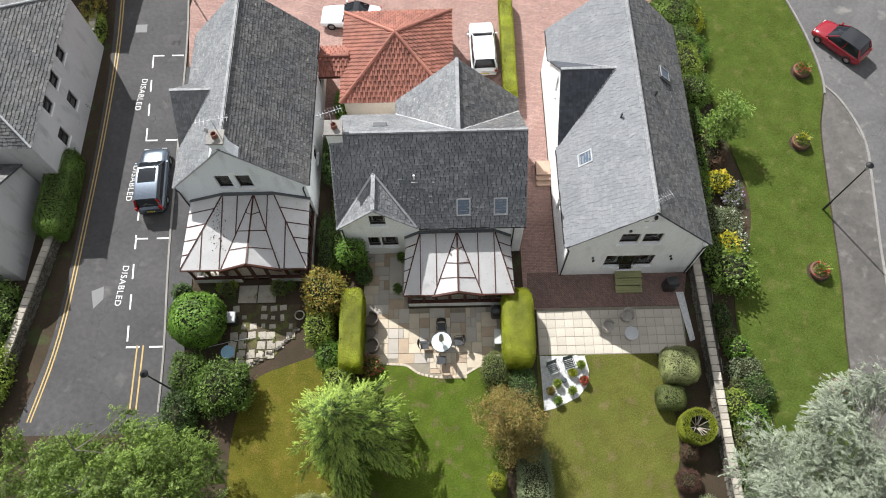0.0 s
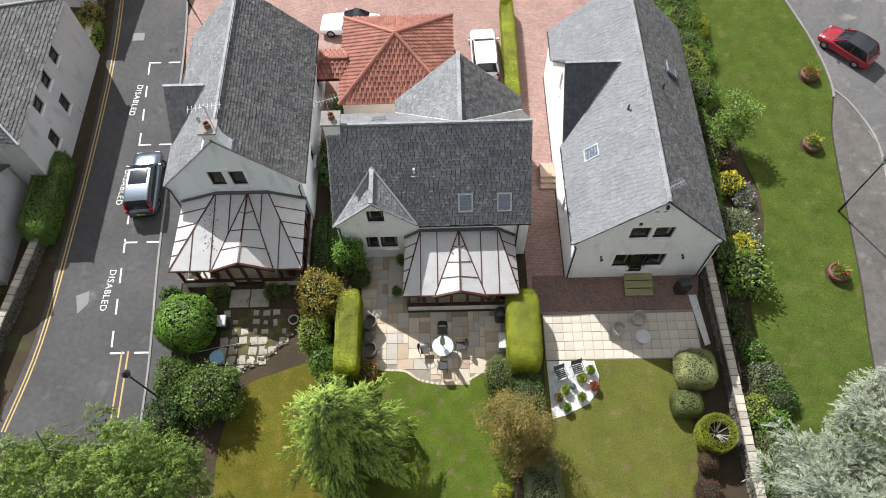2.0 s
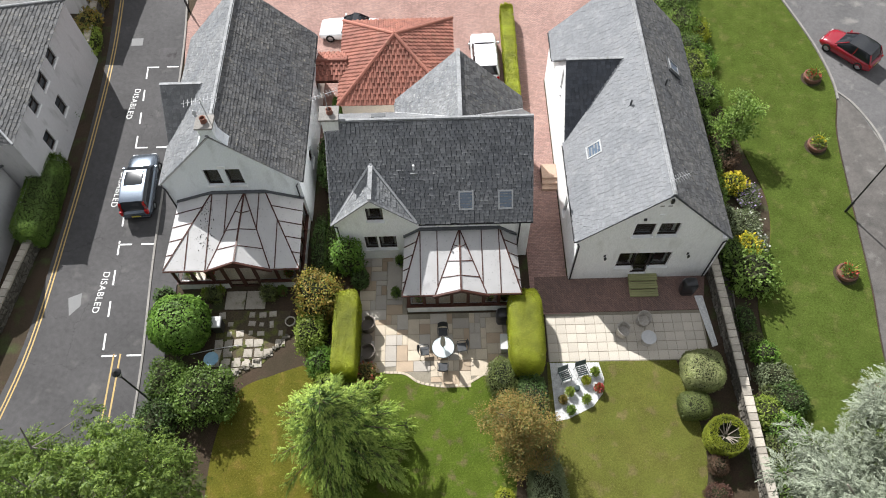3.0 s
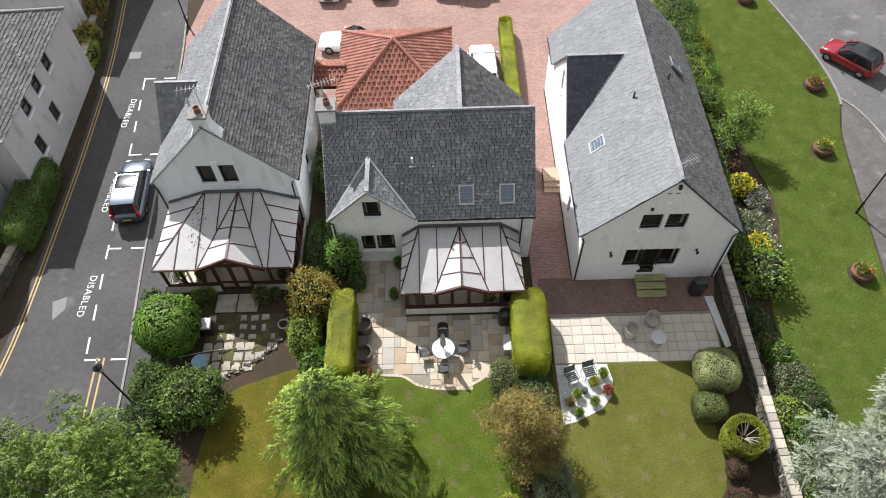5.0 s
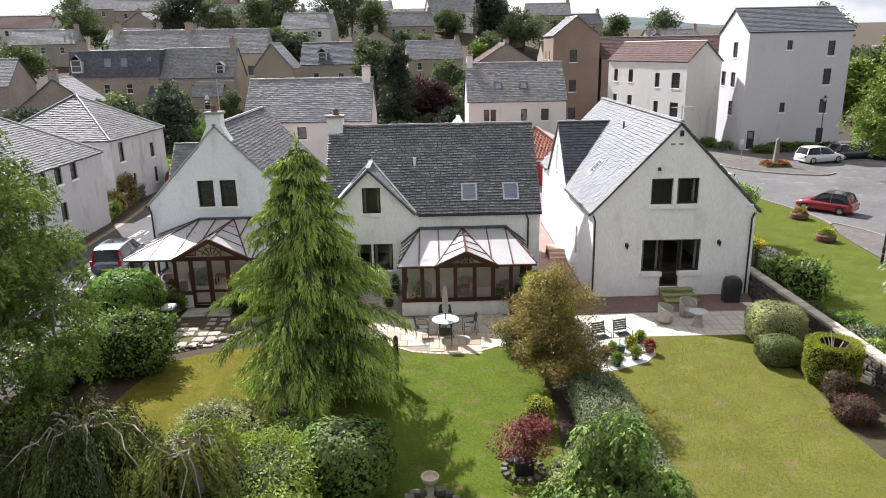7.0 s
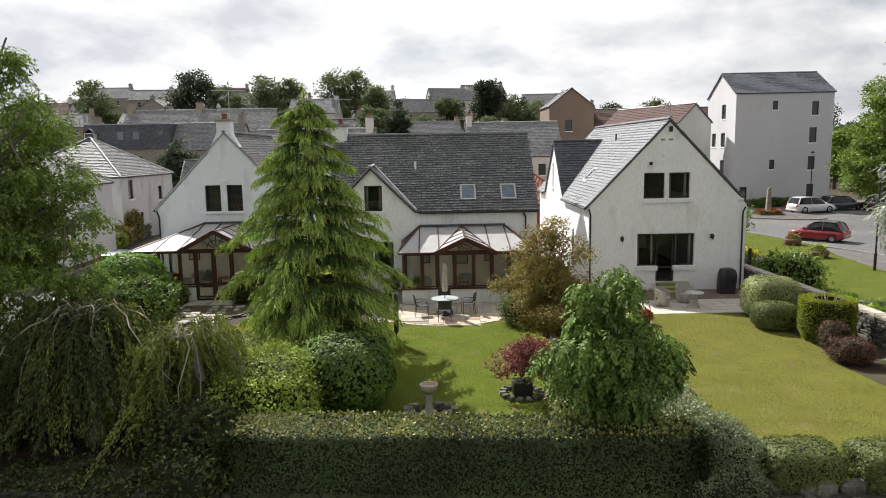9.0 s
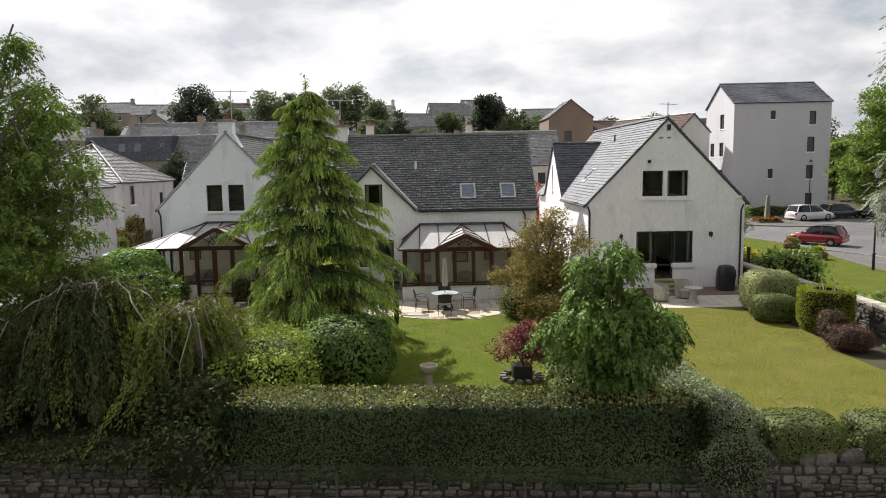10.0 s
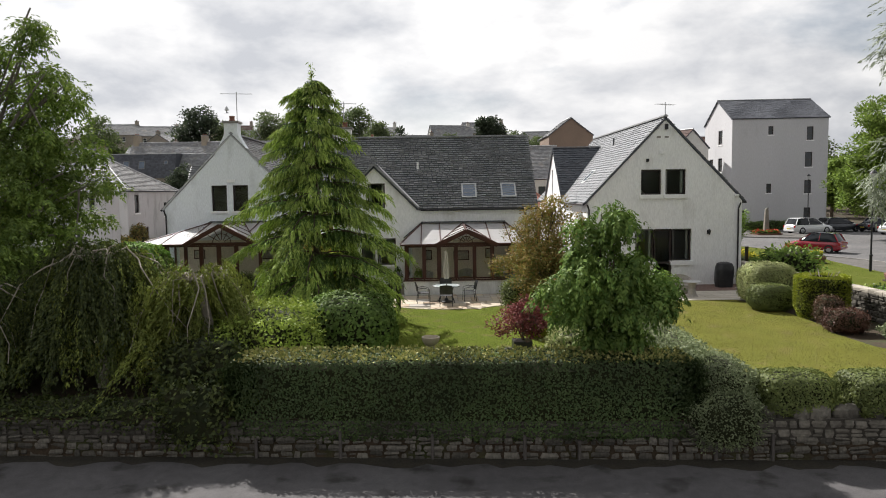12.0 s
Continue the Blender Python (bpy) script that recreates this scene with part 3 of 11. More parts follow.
def brick_mat(name, a, b, mortar, scale=1.0, rot=0.0):
    """Small block paving, 0.2 by 0.1 m."""
    m = mat(name, a, b, rough=0.9, big=0.5, fine=20, grain=0.18)
    nt = m.node_tree
    p = nt.nodes["Principled BSDF"]
    src = p.inputs["Base Color"].links[0].from_socket
    bt, tc, mp, mx = (nt.nodes.new(k) for k in ("ShaderNodeTexBrick", "ShaderNodeTexCoord", "ShaderNodeMapping", "ShaderNodeMix"))
    mp.inputs["Rotation"].default_value = (0, 0, radians(rot))
    bt.inputs["Scale"].default_value = 1.0
    bt.inputs["Brick Width"].default_value, bt.inputs["Row Height"].default_value = 0.2 * scale, 0.1 * scale
    bt.inputs["Mortar Size"].default_value, bt.inputs["Bias"].default_value = 0.008, 0.0
    bt.inputs["Color1"].default_value, bt.inputs["Color2"].default_value, bt.inputs["Mortar"].default_value = (1.15, 1.12, 1.1, 1), (0.78, 0.8, 0.82, 1), (*mortar, 1)
    mx.data_type, mx.blend_type = "RGBA", "MULTIPLY"
    mx.inputs["Factor"].default_value = 1.0
    nt.links.new(tc.outputs["Object"], mp.inputs[0])
    nt.links.new(mp.outputs[0], bt.inputs["Vector"])
    nt.links.new(src, mx.inputs["A"])
    nt.links.new(bt.outputs["Color"], mx.inputs["B"])
    nt.links.new(mx.outputs["Result"], p.inputs["Base Color"])
    bn = nt.nodes.new("ShaderNodeBump")
    bn.inputs["Strength"].default_value, bn.inputs["Distance"].default_value, bn.invert = 0.5, 0.006, True
    nt.links.new(bt.outputs["Fac"], bn.inputs["Height"])
    nt.links.new(bn.outputs[0], p.inputs["Normal"])
    return m


M_BLOCK = brick_mat("red_block_paving", (0.37, 0.245, 0.21), (0.3, 0.19, 0.165), (0.55, 0.5, 0.48))
M_BLOCK_D = brick_mat("brown_block_paving", (0.225, 0.145, 0.122), (0.175, 0.12, 0.105), (0.5, 0.47, 0.45), rot=45)


def add_cracks(m, scale, width, dark):
    """Thin wandering cracks in a surface."""
    nt = m.node_tree
    p = nt.nodes["Principled BSDF"]
    src = p.inputs["Base Color"].links[0].from_socket
    tc, nz, mv, vo, mr, sc = (nt.nodes.new(k) for k in ("ShaderNodeTexCoord", "ShaderNodeTexNoise", "ShaderNodeVectorMath", "ShaderNodeTexVoronoi", "ShaderNodeMapRange", "ShaderNodeVectorMath"))
    nz.inputs["Scale"].default_value, nz.inputs["Detail"].default_value = 1.1, 6.0
    mv.operation, mv.inputs[1].default_value, sc.operation = "MULTIPLY_ADD", (1.6, 1.6, 0.0), "SCALE"
    vo.feature, vo.inputs["Scale"].default_value = "DISTANCE_TO_EDGE", scale
    mr.inputs["From Min"].default_value, mr.inputs["From Max"].default_value = width * 0.4, width
    mr.inputs["To Min"].default_value, mr.inputs["To Max"].default_value = dark, 1.0
    nt.links.new(tc.outputs["Object"], nz.inputs["Vector"])
    nt.links.new(nz.outputs["Color"], mv.inputs[0])
    nt.links.new(tc.outputs["Object"], mv.inputs[2])
    nt.links.new(mv.outputs[0], vo.inputs["Vector"])
    nt.links.new(vo.outputs["Distance"], mr.inputs["Value"])
    nt.links.new(src, sc.inputs[0])
    nt.links.new(mr.outputs[0], sc.inputs["Scale"])
    nt.links.new(sc.outputs[0], p.inputs["Base Color"])




def mottle(m, scale, lo, hi, detail=6.0):
    """Uneven wear: the colour drifts between lo and hi times itself over patches of one size."""
    nt = m.node_tree
    p = nt.nodes["Principled BSDF"]
    src = p.inputs["Base Color"].links[0].from_socket
    tc, nz, mr, sc = (nt.nodes.new(k) for k in ("ShaderNodeTexCoord", "ShaderNodeTexNoise", "ShaderNodeMapRange", "ShaderNodeVectorMath"))
    sc.operation = "SCALE"
    nz.inputs["Scale"].default_value, nz.inputs["Detail"].default_value, nz.inputs["Roughness"].default_value = scale, detail, 0.6
    mr.inputs["From Min"].default_value, mr.inputs["From Max"].default_value = 0.3, 0.7
    mr.inputs["To Min"].default_value, mr.inputs["To Max"].default_value = lo, hi
    nt.links.new(tc.outputs["Object"], nz.inputs["Vector"])
    nt.links.new(nz.outputs["Fac"], mr.inputs["Value"])
    nt.links.new(src, sc.inputs[0])
    nt.links.new(mr.outputs[0], sc.inputs["Scale"])
    nt.links.new(sc.outputs[0], p.inputs["Base Color"])


add_cracks(M_ASPHALT, 0.13, 0.0022, 0.7)
add_cracks(M_ASPHALT_S, 0.2, 0.003, 0.72)
for m_ in (M_ASPHALT, M_ASPHALT_S, M_ASPHALT_F, M_FOOTWAY):
    mottle(m_, 0.22, 0.84, 1.16)
    mottle(m_, 3.5, 0.86, 1.14)
for m_ in (M_LAWN_L, M_LAWN_M, M_LAWN_R, M_VERGE):
    lp = m_.node_tree.nodes["Principled BSDF"]
    lp.inputs["Sheen Weight"].default_value, lp.inputs["Sheen Roughness"].default_value, lp.inputs["Sheen Tint"].default_value = 0.35, 0.35, (0.75, 0.7, 0.12, 1)
    mottle(m_, 0.9, 0.8, 1.2, 9.0)
    mottle(m_, 11.0, 0.72, 1.28, 4.0)


def plate(name, poly, z, material, label="", category="", t=0.06, kind="structure"):
    """A flat sheet of ground cover with a real edge."""
    low = [(x, y, z - t) for x, y in poly]
    high = [(x, y, z) for x, y in poly]
    return solid(name, Geo().hexa(low, high), material, label, category, kind)


def smooth_line(pts, n=6):
    """A curve through plan points (Catmull-Rom)."""
    out = []
    P = [pts[0], *pts, pts[-1]]
    for i in range(1, len(P) - 2):
        for k in range(n):
            t = k / n
            out.append(tuple(0.5 * (2 * P[i][j] + (P[i + 1][j] - P[i - 1][j]) * t + (2 * P[i - 1][j] - 5 * P[i][j] + 4 * P[i + 1][j] - P[i + 2][j]) * t * t
                                    + (3 * P[i][j] - P[i - 1][j] - 3 * P[i + 1][j] + P[i + 2][j]) * t ** 3) for j in range(2)))
    out.append(tuple(pts[-1]))
    return out


build_ground()

ROAD_L = smooth_line([(-30, 95), (-27, 60), (-24.6, 42), (-23.6, 34), (-23.2, 27), (-23.15, 20), (-23.35, 12), (-24.3, 7)])
ROAD_R = smooth_line([(-16.5, 7), (-16.7, 11), (-17.25, 17), (-17.75, 25), (-18.3, 34), (-19.2, 42), (-21, 60), (-23.5, 95)])


def side_road():
    """The road beside the houses: level, then falling to the front road."""
    V, F = [], []
    L, R = ROAD_L[::-1], ROAD_R
    L = [(-27, -8), (-25.6, 0)] + L
    R = [(-15.6, -4.2), (-16.25, 0)] + R
    k = min(len(L), len(R))
    for i in range(k):
        for x, y in (L[i], R[i]):
            yy = y
            zr = -0.91 * max(0.0, min(1.0, (4 - yy) / 9.5)) + (max(0, yy - 78) * 0.078)
            V += [(x, y, zr - 0.08), (x, y, zr)]
    for i in range(k - 1):
        a, b = 4 * i, 4 * (i + 1)
        F += [(a + 1, a + 3, b + 3, b + 1), (a, a + 1, b + 1, b), (a + 3, a + 2, b + 2, b + 3)]
    return solid("road", Geo().add(V, F), M_ASPHALT_S, "worn grey asphalt side road with parking bays", "road", "structure")


side_road()
plate("road", [(-60, -40), (60, -40), (60, wall_y(60) - 0.03), (20, wall_y(20) - 0.03), (-15.5, wall_y(-15.5) - 0.03), (-60, wall_y(-60) - 0.03)], -0.88, M_ASPHALT_F, "dark asphalt lane below the garden wall", "road")

KERB_R = smooth_line([(20.0, -5), (21.6, 4), (22.4, 10.5), (23.0, 14.3), (23.6, 19.9), (24.2, 24.8), (25.1, 28.2), (24.9, 32), (24.0, 36.2), (22.9, 40.5), (21.0, 48), (19.5, 53.8), (17.6, 60), (12, 76)])
plate("road", KERB_R + [(24, 90), (27.5, 66), (60, 66), (75, 40), (75, -5)], -0.012, M_ASPHALT, "broad grey asphalt street and parking court", "road")
FLATS_KERB = smooth_line([(20.6, 78), (22.8, 68), (24.8, 60.5), (27.3, 50.0), (29.5, 46.9), (32.0, 45.3), (34.1, 44.8), (35.4, 45.7)], 3)
plate("pavement", FLATS_KERB + [(35.8, 48.4), (34.8, 52), (33.9, 58), (33.0, 61), (33.0, 66), (27.6, 66), (22.2, 77.5)], 0.09, M_FOOTWAY, "grey pavement outside the white flats", "pavement", t=0.12)
plate("drive", [(-9.0, 25.0), (-6.5, 25.0), (-6.5, 23.9), (4.2, 23.9), (4.2, 13.0), (6.3, 13.0), (6.3, 30), (14.2, 30), (15.5, 34), (17.8, 46), (16, 53), (-6.5, 53), (-17.2, 45.4), (-18.5, 36), (-17.8, 31), (-9.0, 31)], -0.008, M_BLOCK, "pink-red block paved courtyard drive", "drive")
plate("terrace", [(4.9, 13.08), (13.5, 13.08), (14.0, 15.3), (4.5, 15.3), (4.4, 13.6)], 0.0, M_BLOCK_D, "brown block paved terrace beside the house", "terrace", t=0.05)

VERGE_L = smooth_line([(17.2, 57), (17.0, 50), (17.3, 40), (17.65, 33), (17.5, 27.2), (18.2, 22.9), (18.6, 19.6), (17.8, 16.2), (16.6, 13.7), (16.4, 10.5), (17.2, 8.0), (17.6, 3), (18, -4)])
VERGE_R = [p for p in KERB_R if -4 < p[1] < 57.0]
VERGE = VERGE_L + [(x - 0.12, y) for x, y in VERGE_R]
plate("lawn", VERGE, 0.02, M_VERGE, "bright green mown verge with round flower tubs", "lawn", t=0.08)


def kerb_line(name, pts, w=0.12, h=0.1, z=0.0, seg=0.9):
    """Kerb stones end to end along a line."""
    root = thing(name, (pts[0][0], pts[0][1], z), "grey concrete kerb stones along the road edge", "kerb", kind="structure")
    o = Vector((pts[0][0], pts[0][1], z))
    run = []
    for (x0, y0), (x1, y1) in zip(pts, pts[1:]):
        d = math.hypot(x1 - x0, y1 - y0)
        k = max(1, round(d / seg))
        run += [(x0 + (x1 - x0) * i / k, y0 + (y1 - y0) * i / k) for i in range(k)]
    run.append(pts[-1])
    for (x0, y0), (x1, y1) in zip(run, run[1:]):
        d = Vector((x1 - x0, y1 - y0, 0))
        e = d.normalized() * 0.006
        a, b = Vector((x0, y0, z + h / 2)) + e - o, Vector((x1, y1, z + h / 2)) - e - o
        part("kerb_stone", Geo().beam(a, b, w, h), M_KERB, root)
    return root


kerb_line("kerb", [p for p in KERB_R if 27.5 < p[1] < 60], z=-0.04)
kerb_line("kerb", smooth_line([(25.1, 28.3), (26.0, 26.9), (26.75, 23.9), (26.3, 20), (25.75, 16), (25.2, 10)], 4), z=-0.055, w=0.14)
kerb_line("kerb", FLATS_KERB, z=0.0, w=0.14, seg=1.2)
kerb_line("kerb", [p for p in ROAD_R if 7 < p[1] < 40], z=-0.02)
plate("pavement", [(x, y) for x, y in ROAD_R if 7 <= y < 32] + [(-15.75, 31), (-15.75, 19.4), (-15.6, 15), (-15.4, 7)], 0.03, M_ASPHALT_S, "narrow worn asphalt footway beside the house", "pavement", t=0.1)


WALKWAY = [p for p in KERB_R if -5 <= p[1] <= 28.2] + [(26.0, 26.8), (26.65, 23.9), (26.2, 20), (25.65, 16), (25.1, 10), (24.4, 3), (23.6, -5)]
plate("pavement", WALKWAY, -0.006, M_FOOTWAY, "worn brown-grey asphalt footway beside the verge", "pavement", t=0.03)


def paint(name, pts, w, material, label, z=0.004):
    """A painted road line."""
    V, F = [], []
    for i, (x, y) in enumerate(pts):
        a, b = pts[max(i - 1, 0)], pts[min(i + 1, len(pts) - 1)]
        d = Vector((b[0] - a[0], b[1] - a[1], 0)).normalized()
        s = Vector((-d.y, d.x, 0)) * (w / 2)
        V += [(x - s.x, y - s.y, z), (x + s.x, y + s.y, z)]
    F = [(2 * i, 2 * i + 2, 2 * i + 3, 2 * i + 1) for i in range(len(pts) - 1)]
    return solid(name, Geo().add(V, F), material, label, "road marking", "structure")


YL = smooth_line([(-24.1, 42), (-23.25, 34), (-22.95, 27), (-22.9, 20), (-23.05, 12), (-23.8, 7)])
paint("road_marking", YL, 0.08, M_YELLOW, "worn double yellow road line")
paint("road_marking", [(x + 0.19, y) for x, y in YL], 0.08, M_YELLOW, "worn double yellow road line")
BAY = [(-20.45, 32.1), (-20.0, 26.5), (-19.45, 17.9), (-18.9, 11.2)]


def bay_x(y):
    for (x0, y0), (x1, y1) in zip(BAY, BAY[1:]):
        if y1 <= y <= y0:
            return x0 + (x1 - x0) * (y - y0) / (y1 - y0)
    return BAY[-1][0]


y_ = 32.0
while y_ > 11.6:
    paint("road_marking", [(bay_x(y_), y_), (bay_x(y_ - 0.95), y_ - 0.95)], 0.1, M_LINE, "white broken parking bay line")
    y_ -= 1.95
for yb in (32.1, 25.2, 18.1, 11.2):
    xb = bay_x(min(32.1, max(11.2, yb)))
    paint("road_marking", [(xb - 0.05, yb), (xb + 0.75, yb)], 0.1, M_LINE, "white parking bay corner line")
    paint("road_marking", [(xb + 1.3, yb), (xb + 2.1, yb)], 0.1, M_LINE, "white parking bay corner line")
for yt in (30.2, 23.35, 16.35):
    cu = bpy.data.curves.new("road_lettering", "FONT")
    cu.body, cu.size, cu.extrude = "DISABLED", 0.54, 0.001
    cu.space_character = 1.12
    cu.materials.append(M_LINE)
    ob = new("road_lettering", cu)
    ob.matrix_world = pose(bay_x(yt) - 0.62, yt, 0.004, 0, 0, -93)
    tagged(ob, "white painted lettering reading DISABLED on the asphalt", "road marking", kind="structure")
paint("road_marking", [(-18.3, 11.3), (-18.15, 7.6)], 0.09, M_YELLOW, "worn double yellow road line")
paint("road_marking", [(-17.95, 11.3), (-17.8, 7.6)], 0.09, M_YELLOW, "worn double yellow road line")
paint("road_marking", [(-18.5, 36.5), (-18.25, 33)], 0.09, M_YELLOW, "worn yellow road line")
plate("asphalt_patch", [(-21.6, 14.7), (-20.9, 15.0), (-20.8, 14.2), (-21.3, 13.6)], 0.003, M_PATCH, "pale patch of newer asphalt", "road patch", t=0.002)
plate("manhole_cover", [(-22.1, 34.9), (-21.3, 34.9), (-21.25, 34.2), (-22.05, 34.2)], 0.004, M_PATCH, "pale square manhole cover in the road", "manhole cover", t=0.003)
plate("asphalt_patch", [(-19.9, 33.9), (-18.7, 33.9), (-18.7, 32.7), (-19.8, 32.7)], 0.003, M_ASPHALT_F, "dark square patch of asphalt", "road patch", t=0.002)

LAWN1 = smooth_line([(-8.1, 10.4), (-9.6, 9.9), (-11.2, 9.2), (-12.0, 7.6), (-12.3, 5), (-12.0, 2), (-10.5, 0.3), (-7.5, 0.0), (-6.6, 3), (-6.6, 7), (-6.9, 9.6), (-8.1, 10.4)])
plate("lawn", LAWN1[:-1], 0.0, M_LAWN_L, "mossy yellow-green lawn beside the hedge", "lawn")
EDGE2 = smooth_line([(-4.6, 10.0), (-3.7, 9.85), (-2.7, 9.75), (-1.9, 9.25), (-0.6, 9.02), (0.5, 9.15), (1.35, 9.6), (2.1, 10.1), (2.8, 10.3)], 5)
LAWN2 = EDGE2 + [(2.9, 6), (2.6, 2), (2.4, -1.2), (1.5, -3.4), (-6.0, -3.4), (-6.3, 0.5), (-5.4, 8.8)]
plate("lawn", LAWN2, 0.0, M_LAWN_M, "green lawn with a birdbath and a small red tree", "lawn")
LAWN3 = [(4.75, 10.25), (11.5, 10.22), (11.65, 9.6), (11.85, 8.8), (12.05, 7.4), (12.15, 6.0), (12.05, 4.6), (11.65, 3.2), (11.75, 1.2), (12.6, -1.0), (13.9, -2.6), (13.9, -5.1), (5.0, -4.4), (4.9, -1), (4.6, 5)]
plate("lawn", LAWN3, 0.0, M_LAWN_R, "dry yellow-green lawn", "lawn")

# ---- the three white houses ----
def gable_house(x0, x1, y0, y1, eave, ridge, cross, front_holes, name_label, roof_l, roof_r, roof_c, seed, label, back_holes=(), right_holes=(), left_holes=(), harl=None):
    """A house with its gable to the garden (y0) and a cross gable on its left side; cross = (front foot y, ridge y, back foot y, ridge z)."""
    root = thing("house", ((x0 + x1) / 2, (y0 + y1) / 2, 0), label, "house")
    ox, oy = root.location.x, root.location.y
    X0, X1, Y0, Y1 = x0 - ox, x1 - ox, y0 - oy, y1 - oy
    w, d = x1 - x0, y1 - y0
    zr = ridge - 0.12
    g = Geo()
    wall(g, (X0, Y0), (X1, Y0), -0.1, [(0, eave), (w / 2, zr), (w, eave)], front_holes)
    wall(g, (X1, Y0), (X1, Y1), -0.1, [(0, eave), (d, eave)], right_holes)
    wall(g, (X1, Y1), (X0, Y1), -0.1, [(0, eave), (w / 2, zr), (w, eave)], back_holes)
    cf, cr, cb = (c - oy for c in cross[:3])
    cz = cross[3]
    prof = [(0, eave), (Y1 - cb, eave), (Y1 - cr, cz - 0.12), (Y1 - cf, eave), (d, eave)]
    wall(g, (X0, Y1), (X0, Y0), -0.1, prof, left_holes)
    part("wall", g, harl or M_HARL, root)
    # roof planes
    s = (ridge - eave) / (w / 2)
    oh, ov = 0.16, 0.05
    ez = eave - oh * s + 0.14
    ex0, ex1 = X0 - oh, X1 + oh
    ya, yb = Y0 - ov, Y1 + ov
    rz = ridge + 0.02
    s = (rz - ez) / (w / 2 + oh)
    xi = ex0 + (cz - ez) / s
    k = (cz - ez) / (cr - cf)
    left = [[(ex0, cf, ez), (ex0, ya, ez), (0, ya, rz), (0, cr, rz), (xi, cr, cz)], [(ex0, yb, ez), (ex0, cb, ez), (xi, cr, cz), (0, cr, rz), (0, yb, rz)]]
    right = [[(ex1, ya, ez), (ex1, yb, ez), (0, yb, rz), (0, ya, rz)]]
    xc = X0 - 0.09
    crossp = [[(xc, cf - 0.02, ez), (ex0 + 0.12, cf - 0.02, ez), (xi, cr, cz), (xc, cr, cz)], [(ex0 + 0.12, cb + 0.02, ez), (xc, cb + 0.02, ez), (xc, cr, cz), (xi, cr, cz)]]
    roof = Geo()
    for p in left + right + crossp:
        roof.slab(p, 0.07)
    rf = part("roof", roof, M_LEAD if harl else M_SLATE_DARK, root)
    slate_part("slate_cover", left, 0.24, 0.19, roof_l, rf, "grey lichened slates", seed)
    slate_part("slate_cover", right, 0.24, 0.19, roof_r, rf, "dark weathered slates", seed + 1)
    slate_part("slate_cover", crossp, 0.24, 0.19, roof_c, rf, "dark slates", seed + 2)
    cap = Geo()
    cap.beam((0, ya, rz + 0.045), (0, yb, rz + 0.045), 0.22, 0.05)
    cap.beam((0, ya, rz + 0.085), (0, yb, rz + 0.085), 0.12, 0.07)
    part("ridge_cap", cap, M_ZINC, rf, "pale metal ridge", bevel=0.012)
    c2 = Geo().beam((xc, cr, cz + 0.04), (xi - 0.1, cr, cz + 0.04), 0.16, 0.05)
    part("ridge_cap", c2, M_ZINC, rf)
    v = Geo()
    v.beam((ex0 + 0.1, cf, ez + 0.06), (xi, cr, cz + 0.05), 0.16, 0.03)
    v.beam((ex0 + 0.1, cb, ez + 0.06), (xi, cr, cz + 0.05), 0.16, 0.03)
    part("valley_flashing", v, M_LEAD, rf)
    for xx, parts_ in ((ex0 - 0.03, ((ya + 0.05, cf - 0.1), (cb + 0.1, yb - 0.05))), (ex1 + 0.03, ((ya + 0.05, yb - 0.05),))):
        for a, b in parts_:
            part("gutter", Geo().tube([(xx, a, ez - 0.06), (xx, b, ez - 0.06)], 0.055, 8), M_BLACK, root)
    for xx, sx in ((X0 + 0.07, -1), (X1 - 0.2, 1)):
        dp = Geo().tube([(xx - sx * 0.02 + sx * 0.12, Y0 - 0.1, ez - 0.08), (xx, Y0 - 0.07, ez - 0.35), (xx, Y0 - 0.07, 0.05)], 0.04, 8)
        part("downpipe", dp, M_BLACK, root)
    return root, ox, oy


def pot_chimney(root, x0, x1, y0, y1, z0, z1, pots, material):
    ch = part("chimney", Geo().box(x0, y0, z0, x1, y1, z1), material, root)
    part("cope", Geo().box(x0 - 0.09, y0 - 0.09, z1, x1 + 0.09, y1 + 0.09, z1 + 0.12), M_KERB, ch, bevel=0.02)
    for px in pots:
        part("chimney_pot", Geo().lathe([(0.16, z1 + 0.1), (0.17, z1 + 0.18), (0.14, z1 + 0.22), (0.135, z1 + 0.34), (0.16, z1 + 0.36), (0.16, z1 + 0.41), (0.12, z1 + 0.41), (0.11, z1 + 0.2)], px, (y0 + y1) / 2, 14), M_TERRA, ch, smooth=True)
    return ch


def aerial(at, length, turn, mast=1.6, label="metal television aerial on a mast"):
    t = thing("aerial", at, label, "aerial")
    part("mast", Geo().tube([(0, 0, -0.5), (0, 0, mast)], 0.022, 6), M_LEAD, t)
    part("boom", Geo().tube([(-length / 2, 0, mast - 0.1), (length / 2, 0, mast - 0.1)], 0.013, 6).turn(turn), M_LEAD, t)
    for i in range(9):
        x = -length / 2 + length * (i + 0.5) / 9
        part("element", Geo().tube([(x, -0.22, mast - 0.1), (x, 0.22, mast - 0.1)], 0.007, 5).turn(turn), M_LEAD, t)
    return t


